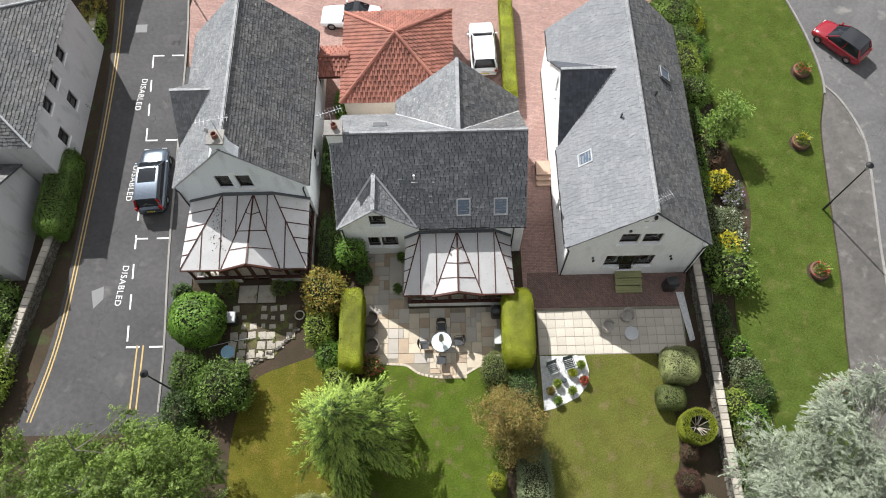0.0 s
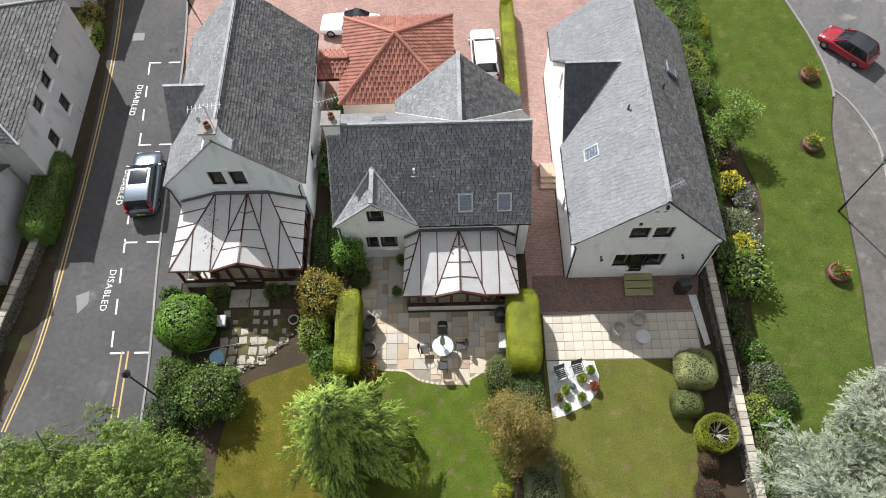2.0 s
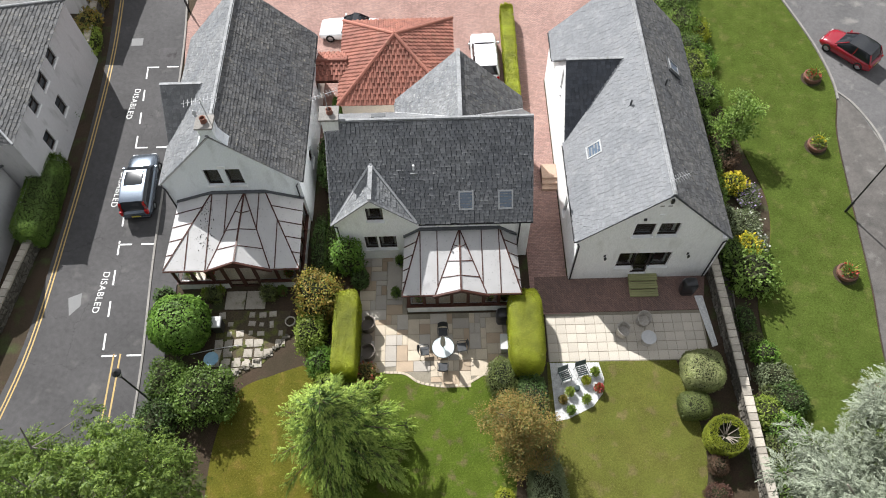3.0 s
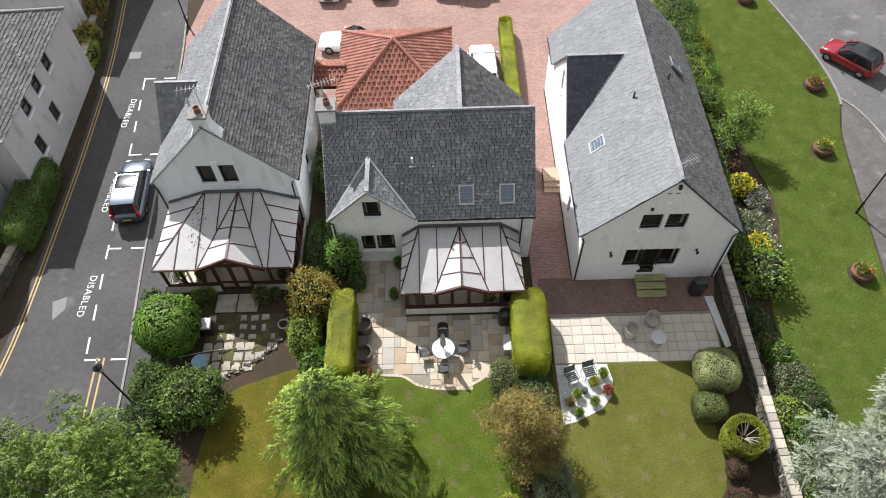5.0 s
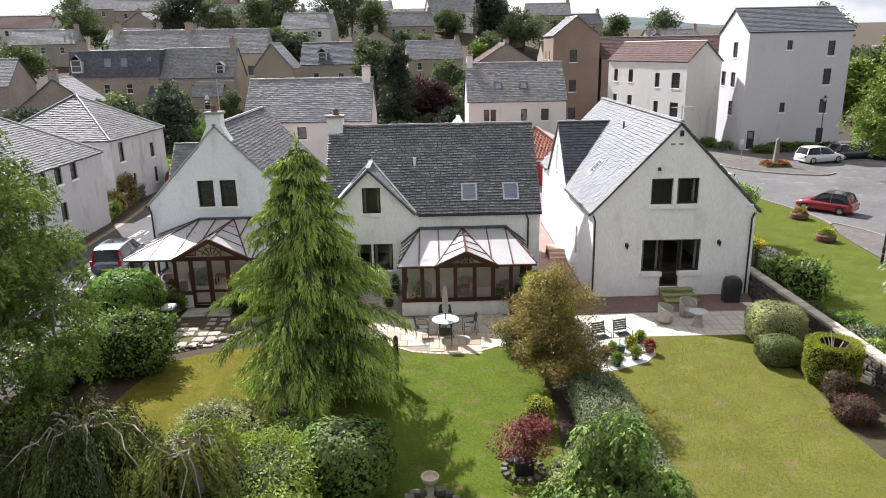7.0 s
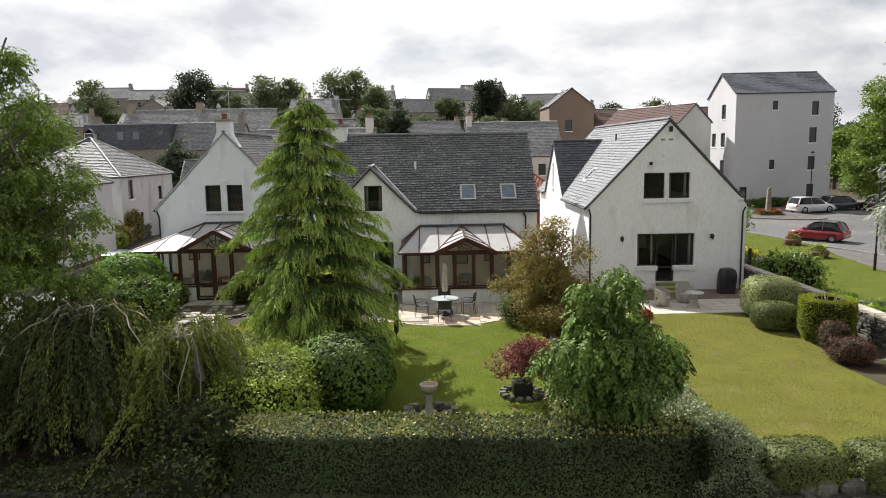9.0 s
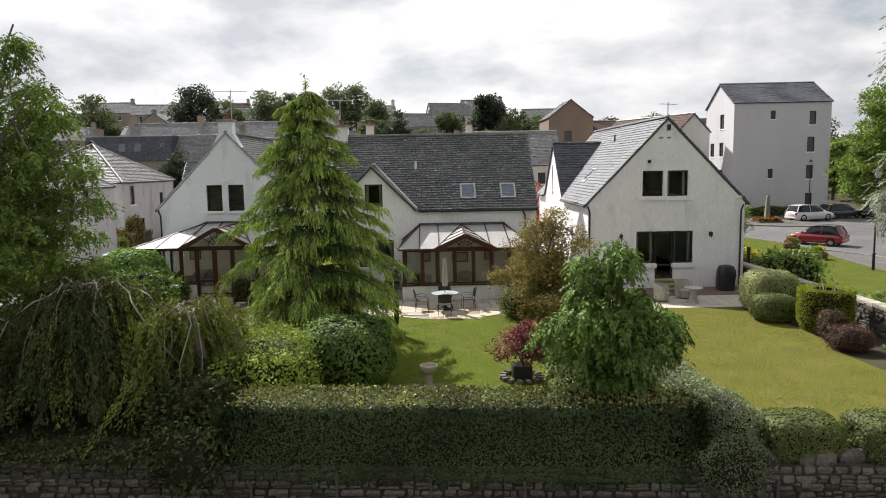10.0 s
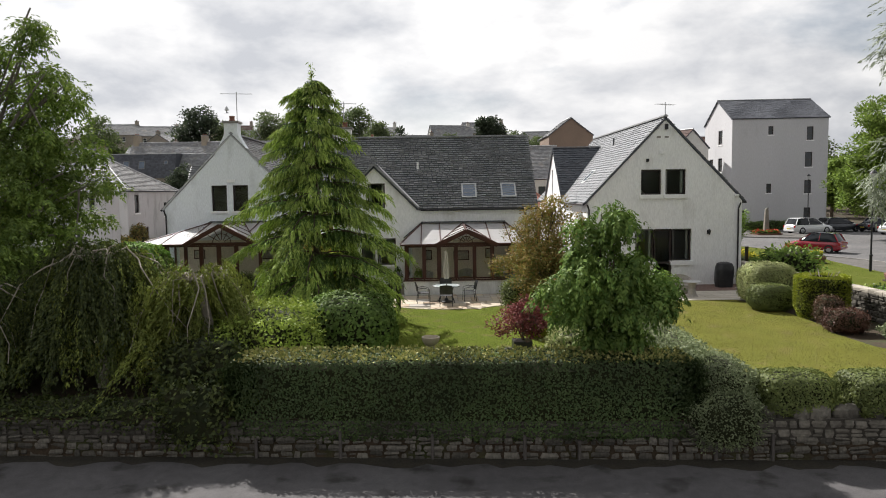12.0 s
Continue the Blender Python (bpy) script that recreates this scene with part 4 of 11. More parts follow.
# house with the terrace
H3X0, H3X1, H3Y0, H3Y1 = 6.37, 13.97, 15.13, 30.0
h3_holes = [(2.62, 3.62, 4.46, 5.68), (3.82, 4.83, 4.46, 5.68), (2.36, 3.28, 1.2, 2.77), (3.28, 4.18, 0.42, 2.77), (4.18, 5.13, 1.2, 2.77)]
# left slope takes the slate colour with the sun painted in
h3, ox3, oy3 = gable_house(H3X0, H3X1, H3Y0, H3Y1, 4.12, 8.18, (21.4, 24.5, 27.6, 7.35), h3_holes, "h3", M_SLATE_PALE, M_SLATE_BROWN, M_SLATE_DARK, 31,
                           "white harled gabled house with grey slate roof", left_holes=[(4.85, 5.3, 4.5, 6.0), (11.0, 11.5, 1.1, 2.6)])


def h3p(d):
    return (H3X0 - ox3 + d, H3Y0 - oy3)


for d0, d1, za, zb in h3_holes[:2]:
    window(h3, h3p(d0), (1, 0), za, zb, d1 - d0, inside="curtain" if d0 > 3.5 else None, sill_h=0.2)
window(h3, h3p(2.36), (1, 0), 1.2, 2.77, 0.92, sill_h=0.22, inside="curtain")
window(h3, h3p(4.18), (1, 0), 1.2, 2.77, 0.95, inside="curtain", sill_h=0.22)
door3 = window(h3, h3p(3.28), (1, 0), 0.42, 2.77, 0.9, sill=False, fw=0.1, cross=(1.1,))
door3.name = "door"
window(h3, (H3X0 - ox3, H3Y1 - oy3 - 4.85), (0, -1), 4.5, 6.0, 0.45)
window(h3, (H3X0 - ox3, H3Y1 - oy3 - 11.0), (0, -1), 1.1, 2.6, 0.5)
tagged(door3, "dark framed glazed garden door")


def wall_lamp(root, x, y, z):
    l = part("wall_lamp", Geo().box(x - 0.05, y - 0.03, z - 0.1, x + 0.05, y, z + 0.1), M_BLACK, root)
    part("arm", Geo().tube([(x, y - 0.02, z + 0.08), (x, y - 0.12, z + 0.16), (x, y - 0.2, z + 0.1)], 0.012, 6), M_BLACK, l)
    part("lantern", Geo().lathe([(0.03, z - 0.14), (0.075, z + 0.04), (0.08, z + 0.06), (0.02, z + 0.13)], x, y - 0.2, 8), M_BLACK, l)


fy3 = H3Y0 - oy3
wall_lamp(h3, 7.96 - ox3, fy3, 2.55)
wall_lamp(h3, 12.31 - ox3, fy3, 2.6)
part("vent_box", Geo().box(9.88 - ox3, fy3 - 0.07, 6.42, 10.1 - ox3, fy3, 6.56), M_MARGIN, h3, bevel=0.01)
part("alarm_box", Geo().box(9.22 - ox3, fy3 - 0.08, 6.05, 9.36 - ox3, fy3, 6.2), M_BLACK, h3, bevel=0.01)
for xx in (9.74, 10.12):
    part("air_brick", Geo().box(xx - ox3, fy3 - 0.012, 7.2, xx + 0.2 - ox3, fy3 + 0.02, 7.28), M_KERB, h3)
part("floodlight", Geo().box(13.55 - ox3, fy3 - 0.18, 4.3, 13.75 - ox3, fy3 + 0.0, 4.42), M_MARGIN, h3, bevel=0.02)
part("gable_lamp", Geo().box(10.12 - ox3, fy3 - 0.14, 7.6, 10.26 - ox3, fy3 + 0.0, 7.86), M_BLACK, h3, bevel=0.02)


def skylight(root, c, u, w, W_, H_, frame_mat=None):
    """A roof window at c in a slope with unit vectors u (along) and w (up)."""
    c, u, w = Vector(c), Vector(u).normalized(), Vector(w).normalized()
    n = u.cross(w)
    q = lambda a, b, k: c + u * a + w * b + n * k
    sk = part("roof_window", Geo().add([q(-W_ / 2 + 0.07, -H_ / 2 + 0.07, 0.075), q(W_ / 2 - 0.07, -H_ / 2 + 0.07, 0.075), q(W_ / 2 - 0.07, H_ / 2 - 0.07, 0.075), q(-W_ / 2 + 0.07, H_ / 2 - 0.07, 0.075)], [(0, 1, 2, 3)]), M_SKYGLASS, root)
    g = Geo()
    for a0, b0, a1, b1 in ((-W_ / 2, -H_ / 2, -W_ / 2 + 0.08, H_ / 2), (W_ / 2 - 0.08, -H_ / 2, W_ / 2, H_ / 2), (-W_ / 2 + 0.08, -H_ / 2, W_ / 2 - 0.08, -H_ / 2 + 0.08), (-W_ / 2 + 0.08, H_ / 2 - 0.08, W_ / 2 - 0.08, H_ / 2)):
        g.hexa([q(a0, b0, -0.02), q(a1, b0, -0.02), q(a1, b1, -0.02), q(a0, b1, -0.02)], [q(a0, b0, 0.1), q(a1, b0, 0.1), q(a1, b1, 0.1), q(a0, b1, 0.1)])
    part("frame", g, frame_mat or M_LEAD, sk)
    f = Geo()
    m_ = 0.13
    f.hexa([q(-W_ / 2 - m_, H_ / 2, 0.0), q(W_ / 2 + m_, H_ / 2, 0.0), q(W_ / 2 + m_, H_ / 2 + m_, 0.0), q(-W_ / 2 - m_, H_ / 2 + m_, 0.0)],
           [q(-W_ / 2 - m_, H_ / 2, 0.045), q(W_ / 2 + m_, H_ / 2, 0.045), q(W_ / 2 + m_, H_ / 2 + m_, 0.035), q(-W_ / 2 - m_, H_ / 2 + m_, 0.035)])
    for sgn in (-1, 1):
        a0, a1 = sorted((sgn * W_ / 2, sgn * (W_ / 2 + m_)))
        f.hexa([q(a0, -H_ / 2 - m_, 0.0), q(a1, -H_ / 2 - m_, 0.0), q(a1, H_ / 2, 0.0), q(a0, H_ / 2, 0.0)], [q(a0, -H_ / 2 - m_, 0.04), q(a1, -H_ / 2 - m_, 0.04), q(a1, H_ / 2, 0.04), q(a0, H_ / 2, 0.04)])
    part("flashing", f, M_DARKLEAD, sk)
    return sk


M_DARKLEAD = mat("dark_flashing", (0.09, 0.095, 0.1), rough=0.5, grain=0.15)
M_SKYGLASS = mat("roof_window_glass", (0.1, 0.14, 0.19), (0.08, 0.11, 0.16), rough=0.05, grain=0.03, spec=1.0)
sl3 = Vector((3.96, 0, 4.1)).normalized()
skylight(h3, (7.55 - ox3 - 0.0, 19.9 - oy3, 5.42), (0, -1, 0), sl3, 0.8, 0.95, M_LEAD)
sr3 = Vector((-3.96, 0, 4.1)).normalized()
skylight(h3, (12.4 - ox3, 25.0 - oy3, 5.98), (0, 1, 0), sr3, 0.75, 0.95, M_ZINC)
for px, py, pz in ((9.25, 21.3, 7.15), (11.35, 22.8, 7.0)):
    part("vent_pipe", Geo().tube([(px - ox3, py - oy3, pz - 0.1), (px - ox3, py - oy3, pz + 0.5)], 0.05, 8), M_DARKLEAD, h3)

# house beside the road
H1X0, H1X1, H1Y0, H1Y1 = -15.7, -8.25, 19.4, 30.4
h1_holes = [(2.55, 3.38, 3.88, 5.27), (3.70, 4.53, 3.88, 5.27)]
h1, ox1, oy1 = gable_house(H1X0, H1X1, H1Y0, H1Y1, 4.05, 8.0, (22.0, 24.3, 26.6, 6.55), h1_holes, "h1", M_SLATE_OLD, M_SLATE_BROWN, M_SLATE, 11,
                           "grey-white harled gabled house with chimney and slate roof", harl=M_HARL_GREY, right_holes=[(3.0, 3.8, 1.2, 2.4), (8.6, 9.4, 1.2, 2.6)])
for d0, d1, za, zb in h1_holes:
    window(h1, (H1X0 - ox1 + d0, H1Y0 - oy1), (1, 0), za, zb, d1 - d0, inside="blind")
window(h1, (H1X1 - ox1, H1Y0 - oy1 + 3.0), (0, 1), 1.2, 2.4, 0.8)
window(h1, (H1X1 - ox1, H1Y0 - oy1 + 8.6), (0, 1), 1.2, 2.6, 0.8)
part("vent_box", Geo().box(-12.28 - ox1, H1Y0 - oy1 - 0.08, 5.42, -11.86 - ox1, H1Y0 - oy1, 5.58), M_MARGIN, h1, bevel=0.01)
pot_chimney(h1, -12.34 - ox1, -11.62 - ox1, H1Y0 - oy1 - 0.012, H1Y0 - oy1 + 0.7, 7.0, 8.6, (-11.98 - ox1,), M_HARL_GREY)
cx_, cy_ = -11.975 - ox1, H1Y0 - oy1
prof = [(-0.95, 7.0), (0.95, 7.0), (0.62, 7.5), (0.365, 8.0), (0.36, 8.12), (-0.36, 8.12), (-0.365, 8.0), (-0.62, 7.5)]
part("chimney_shoulder", Geo().add([(cx_ + a, cy_ - 0.02, z) for a, z in prof] + [(cx_ + a, cy_ + 0.62, z) for a, z in prof],
     [tuple(range(8)), tuple(range(15, 7, -1))] + [(k, k + 8, (k + 1) % 8 + 8, (k + 1) % 8) for k in range(8)]), M_HARL_GREY, h1)
part("cowl", Geo().lathe([(0.12, 9.18), (0.03, 9.24), (0.03, 9.3), (0.14, 9.34), (0.02, 9.55)], -12.25 - ox1, H1Y0 - oy1 + 0.35, 10), M_LEAD, h1)

# middle house
H2X0, H2X1, H2Y0, H2Y1, E2, R2, RY2 = -6.25, 4.12, 16.75, 23.95, 3.95, 7.62, 20.36
h2 = thing("house", (-1.06, 20.36, 0), "white harled house with dark slate roof and garden room", "house")
ox2, oy2 = h2.location.x, h2.location.y


def h2v(x, y, z):
    return (x - ox2, y - oy2, z)


g = Geo()
GX0, GX1, GXC, GZ = -6.25, -2.0, -4.12, 6.02
h2_holes = [(1.42, 2.12, 1.06, 2.42), (2.22, 3.16, 1.06, 2.42), (1.78, 2.66, 3.95, 5.22), (5.5, 6.6, 0.05, 2.1)]
wall(g, (H2X0 - ox2, H2Y0 - oy2), (H2X1 - ox2, H2Y0 - oy2), -0.1, [(0, E2), (GXC - H2X0, GZ), (GX1 - H2X0, E2), (H2X1 - H2X0, E2)], h2_holes)
dd = H2Y1 - H2Y0
wall(g, (H2X1 - ox2, H2Y0 - oy2), (H2X1 - ox2, H2Y1 - oy2), -0.1, [(0, E2), (dd / 2, R2 - 0.12), (dd, E2)], [])
wall(g, (H2X0 - ox2, H2Y1 - oy2), (H2X0 - ox2, H2Y0 - oy2), -0.1, [(0, E2), (dd / 2, R2 - 0.12), (dd, E2)], [(5.5, 6.3, 1.2, 2.4)])
wall(g, (H2X1 - ox2, H2Y1 - oy2), (H2X0 - ox2, H2Y1 - oy2), -0.1, [(0, E2), (H2X1 - H2X0, E2)], [])
wall(g, (-3.0 - ox2, H2Y1 - oy2 + 0.001), (-3.0 - ox2, 25.0 - oy2), -0.1, [(0, E2), (1.05, E2)], [], t=-0.3)
wall(g, (4.1 - ox2, 25.0 - oy2), (-3.0 - ox2, 25.0 - oy2), -0.1, [(0, E2), (3.55, R2 - 0.12), (7.1, E2)], [])
wall(g, (4.1 - ox2, H2Y1 - oy2 + 0.001), (4.1 - ox2, 25.0 - oy2), -0.1, [(0, E2), (1.05, E2)], [])
part("wall", g, M_HARL, h2)
for d0, d1, za, zb in h2_holes[:2]:
    window(h2, (H2X0 - ox2 + d0, H2Y0 - oy2), (1, 0), za, zb, d1 - d0, inside="curtain")
d0, d1, za, zb = h2_holes[2]
window(h2, (H2X0 - ox2 + d0, H2Y0 - oy2), (1, 0), za, zb, d1 - d0, inside="curtain")
window(h2, (H2X0 - ox2, H2Y1 - oy2 - 5.5), (0, -1), 1.2, 2.4, 0.8)

S2 = (R2 - E2) / (RY2 - H2Y0)
ey, ez = H2Y0 - 0.17, E2 - 0.17 * S2 + 0.12
xa, xb = H2X0 - 0.1, H2X1 + 0.07
rz2 = ez + (RY2 - ey) * S2
gz2 = GZ + 0.12
gy = ey + (gz2 - ez) / S2
gxb = GX1 + 0.12
main_front = [[h2v(xa, ey, ez), h2v(xa + 0.05, ey, ez), h2v(GXC, gy, gz2), h2v(GXC, RY2, rz2), h2v(xa, RY2, rz2)],
              [h2v(gxb, ey, ez), h2v(xb, ey, ez), h2v(xb, RY2, rz2), h2v(GXC, RY2, rz2), h2v(GXC, gy, gz2)]]
gfy = H2Y0 - 0.12
gab_l = [[h2v(xa, gy, ez), h2v(xa, gfy, ez), h2v(GXC, gfy, gz2), h2v(GXC, gy, gz2)]]
gab_r = [[h2v(gxb, gfy, ez), h2v(gxb, gfy + 0.1, ez), h2v(GXC, gy, gz2), h2v(GXC, gfy, gz2)]]
gab_l = [[h2v(xa, gfy + 0.1, ez), h2v(xa, gfy, ez), h2v(GXC, gfy, gz2), h2v(GXC, gy, gz2)]]
by = H2Y1 + 0.17
EXC, EXZ, EXY = 0.52, rz2 - 0.02, 25.1
vl, vr = -3.15, 4.19
main_back = [[h2v(vl, by, ez), h2v(xa, by, ez), h2v(xa, RY2, rz2), h2v(EXC, RY2, rz2)], ]
main_back_r = [[h2v(xb, by, ez), h2v(vr - 0.05, by, ez), h2v(EXC, RY2, rz2), h2v(xb, RY2, rz2)]]
ext_l = [[h2v(vl, EXY, ez), h2v(vl, by, ez), h2v(EXC, RY2, EXZ), h2v(EXC, EXY, EXZ)]]
ext_r = [[h2v(vr, by, ez), h2v(vr, EXY, ez), h2v(EXC, EXY, EXZ), h2v(EXC, RY2, EXZ)]]
roof = Geo()
for p in main_front + gab_l + gab_r + main_back + main_back_r + ext_l + ext_r:
    roof.slab(p, 0.1)
rf2 = part("roof", roof, M_SLATE_DARK, h2)
slate_part("slate_cover", main_front[:1], 0.25, 0.165, M_SLATE, rf2, "dark grey slates", 5, lift=0.034, thick=0.042, gap=0.034)
slate_part("slate_cover", [main_front[1]], 0.25, 0.165, M_SLATE, rf2, "dark grey slates", 6, rows=(6, 99), lift=0.034, thick=0.042, gap=0.034)
slate_part("slate_cover", gab_l + gab_r, 0.25, 0.185, M_SLATE_OLD, rf2, "grey slates", 7)
slate_part("slate_cover", main_back + ext_l, 0.25, 0.19, M_SLATE_OLD, rf2, "grey lichened slates", 8)
slate_part("slate_cover", main_back_r + ext_r, 0.25, 0.19, M_SLATE_BROWN, rf2, "dark mossy slates", 18)
cap = Geo()
cap.beam(h2v(xa, RY2, rz2 + 0.045), h2v(xb, RY2, rz2 + 0.045), 0.2, 0.05)
cap.beam(h2v(xa, RY2, rz2 + 0.085), h2v(xb, RY2, rz2 + 0.085), 0.12, 0.06)
part("ridge_cap", cap, M_ZINC, rf2, bevel=0.012)
part("ridge_cap", Geo().beam(h2v(EXC, RY2 + 0.1, EXZ + 0.06), h2v(EXC, EXY, EXZ + 0.06), 0.2, 0.06), M_ZINC, rf2, "pale metal ridge")
part("ridge_cap", Geo().beam(h2v(GXC, gfy, gz2 + 0.05), h2v(GXC, gy + 0.1, gz2 + 0.05), 0.22, 0.06), M_ZINC, rf2, "pale metal ridge")
v = Geo()
v.beam(h2v(vl, by, ez + 0.05), h2v(EXC, RY2, rz2 + 0.04), 0.2, 0.03)
v.beam(h2v(vr, by, ez + 0.05), h2v(EXC, RY2, rz2 + 0.04), 0.2, 0.03)
v.beam(h2v(xa + 0.05, ey, ez + 0.12), h2v(GXC, gy, gz2 + 0.12), 0.13, 0.04)
v.beam(h2v(gxb, ey, ez + 0.12), h2v(GXC, gy, gz2 + 0.12), 0.13, 0.04)
part("valley_flashing", v, M_LEAD, rf2)
vg = Geo()
vg.beam(h2v(xa - 0.01, gfy - 0.03, ez + 0.02), h2v(GXC, gfy - 0.03, gz2 + 0.03), 0.07, 0.13, (0, 1, 0))
vg.beam(h2v(gxb + 0.02, gfy - 0.03, ez + 0.02), h2v(GXC, gfy - 0.03, gz2 + 0.03), 0.07, 0.13, (0, 1, 0))
part("skew_cope", vg, M_ZINC, h2, "grey stone skew")
part("gutter", Geo().tube([h2v(gxb + 0.1, ey - 0.04, ez - 0.05), h2v(xb, ey - 0.04, ez - 0.05)], 0.055, 8), M_BLACK, h2)
for px in (3.55, -6.1):
    part("downpipe", Geo().tube([h2v(px - 0.12, ey - 0.02, ez - 0.1), h2v(px, H2Y0 - 0.06, ez - 0.35), h2v(px, H2Y0 - 0.06, 0.05 if px < 0 else 0.1)], 0.04, 8), M_BLACK, h2)
pot_chimney(h2, -6.4 - ox2, -5.6 - ox2, 20.0 - oy2, 20.75 - oy2, 6.6, 8.25, (-5.95 - ox2,), M_HARL)
up2 = Vector((0, RY2 - ey, rz2 - ez)).normalized()
for sx_ in (0.72, 2.76):
    yy = 17.42
    skylight(h2, h2v(sx_, yy, ez + (yy - ey) * S2), (1, 0, 0), up2, 0.78, 1.0, M_LEAD)
yy = 18.55
part("soil_vent", Geo().tube([h2v(-1.93, yy, ez + (yy - ey) * S2 - 0.05), h2v(-1.93, yy, ez + (yy - ey) * S2 + 0.45)], 0.055, 10), M_MARGIN, h2, "white vent pipe")
part("vent_flashing", Geo().box(-2.1 - ox2, yy - 0.2 - oy2, ez + (yy - ey) * S2 - 0.22, -1.76 - ox2, yy - 0.1 - oy2, ez + (yy - ey) * S2 - 0.02), M_ZINC, h2)
part("roof_vent", Geo().box(-4.15 - ox2, 21.55 - oy2, 6.42, -3.4 - ox2, 21.8 - oy2, 6.6), M_DARKLEAD, h2, bevel=0.02)


# slates nearest to the garden, one by one
def slate_pieces(poly, rows, parent, material, seed, limit=300):
    rng = random.Random(seed)
    v, q = slates(poly, 0.25, 0.165, rng, rows=rows, lift=0.034, thick=0.042, gap=0.034)
    k = 6
    for i in range(0, min(len(v) // k, limit)):
        c = sum((Vector(p) for p in v[i * k:i * k + k]), Vector()) / k
        me = bpy.data.meshes.new("slate")
        me.from_pydata([tuple(Vector(p) - c) for p in v[i * k:i * k + k]], [], [(0, 1, 2, 3), (4, 5, 1, 0), (5, 2, 1), (4, 0, 3)])
        me.materials.append(material)
        ob = new("slate", me)
        ob.parent, ob.location = parent, c


# ---- garden rooms ----
def conservatory(x0, x1, yf, yw, xa_, xb_, top, eave, gx0, gx1, apex, mullions, bars, label, dwarf=0.62, door=None, back=None):
    """A lean-to garden room, hipped at both ends, with a small gable; glazed on a low wall."""
    root = thing("conservatory", ((x0 + x1) / 2, (yf + yw) / 2, 0), label, "conservatory")
    o = Vector((root.location.x, root.location.y, 0))
    L = lambda x, y, z: Vector((x, y, z)) - o
    ix0, ix1, iy = x0 + 0.16, x1 - 0.16, yf + 0.14
    g = Geo()
    if door:
        spans = [(ix0, door[0]), (door[1], ix1)]
    else:
        spans = [(ix0, ix1)]
    for a, b in spans:
        part("dwarf_wall", Geo().box(a - o.x, iy - o.y, -0.05, b - o.x, iy + 0.22 - o.y, dwarf), M_HARL, root)
    g.box(ix0 - o.x, iy + 0.221 - o.y, -0.05, ix0 + 0.22 - o.x, yw - o.y - 0.002, dwarf)
    part("dwarf_wall", g, M_HARL, root)
    g = Geo()
    g.box(ix1 - 0.22 - o.x, iy + 0.221 - o.y, -0.05, ix1 - o.x, yw - o.y - 0.002, dwarf)
    part("dwarf_wall", g, M_HARL, root)
    for a, b in spans:
        part("timber_sill", Geo().box(a - 0.04 - o.x, iy - 0.05 - o.y, dwarf + 0.002, b + 0.04 - o.x, iy + 0.16 - o.y, dwarf + 0.05), M_TIMBER, root, bevel=0.008)
    zf = eave - 0.1
    for m_, wd in mullions:
        zb = 0.02 if door and door[0] - 0.05 <= m_ <= door[1] + 0.05 else dwarf + 0.05
        part("post", Geo().box(m_ - wd / 2 - o.x, iy + 0.02 - o.y, zb, m_ + wd / 2 - o.x, iy + 0.12 - o.y, zf), M_TIMBER, root, bevel=0.006)
    part("head_rail", Geo().box(ix0 - 0.02 - o.x, iy - 0.01 - o.y, zf, ix1 + 0.02 - o.x, iy + 0.15 - o.y, zf + 0.1), M_TIMBER, root)
    for (m0, w0), (m1, w1) in zip(mullions, mullions[1:]):
        isd = door and door[0] - 0.05 <= (m0 + m1) / 2 <= door[1] + 0.05
        zb = 0.12 if isd else dwarf + 0.09
        f = Geo()
        a, b = m0 + w0 / 2 - o.x, m1 - w1 / 2 - o.x
        y0_, y1_ = iy + 0.04 - o.y, iy + 0.1 - o.y
        f.box(a, y0_, zb, a + 0.05, y1_, zf - 0.01).box(b - 0.05, y0_, zb, b, y1_, zf - 0.01).box(a + 0.05, y0_, zb, b - 0.05, y1_, zb + 0.06).box(a + 0.05, y0_, zf - 0.07, b - 0.05, y1_, zf - 0.01)
        if isd:
            f.box(a + 0.05, y0_ + 0.002, 0.7, b - 0.05, y1_ - 0.002, 0.82)
        gl = part("pane", Geo().add([(a, iy + 0.07 - o.y, zb), (b, iy + 0.07 - o.y, zb), (b, iy + 0.07 - o.y, zf), (a, iy + 0.07 - o.y, zf)], [(0, 1, 2, 3)]), M_GLASS, root)
        gl.visible_shadow = False
        part("casement", f, M_TIMBER, gl)
    for xs, sg in ((ix0 + 0.08, 1), (ix1 - 0.08, -1)):
        gl = part("pane", Geo().add([(xs - o.x, iy + 0.1 - o.y, dwarf), (xs - o.x, yw - o.y, dwarf), (xs - o.x, yw - o.y, zf), (xs - o.x, iy + 0.1 - o.y, zf)], [(0, 1, 2, 3)]), M_GLASS, root)
        gl.visible_shadow = False
        n = 4
        for i in range(n + 1):
            y = iy + 0.15 + (yw - 0.05 - iy - 0.15) * i / n
            part("post", Geo().box(xs - 0.05 - o.x, y - 0.04 - o.y, dwarf, xs + 0.05 - o.x, y + 0.04 - o.y, zf), M_TIMBER, root)
        part("head_rail", Geo().box(xs - 0.07 - o.x, iy + 0.151 - o.y, zf, xs + 0.07 - o.x, yw - 0.01 - o.y, zf + 0.09), M_TIMBER, root)
        part("timber_sill", Geo().box(xs - 0.1 - o.x, iy + 0.17 - o.y, dwarf + 0.002, xs + 0.1 - o.x, yw - 0.01 - o.y, dwarf + 0.05), M_TIMBER, root)
    # roof sheets
    yw_ = yw - 0.012
    gc = (gx0 + gx1) / 2
    slope = (top - eave) / (yw_ - yf)
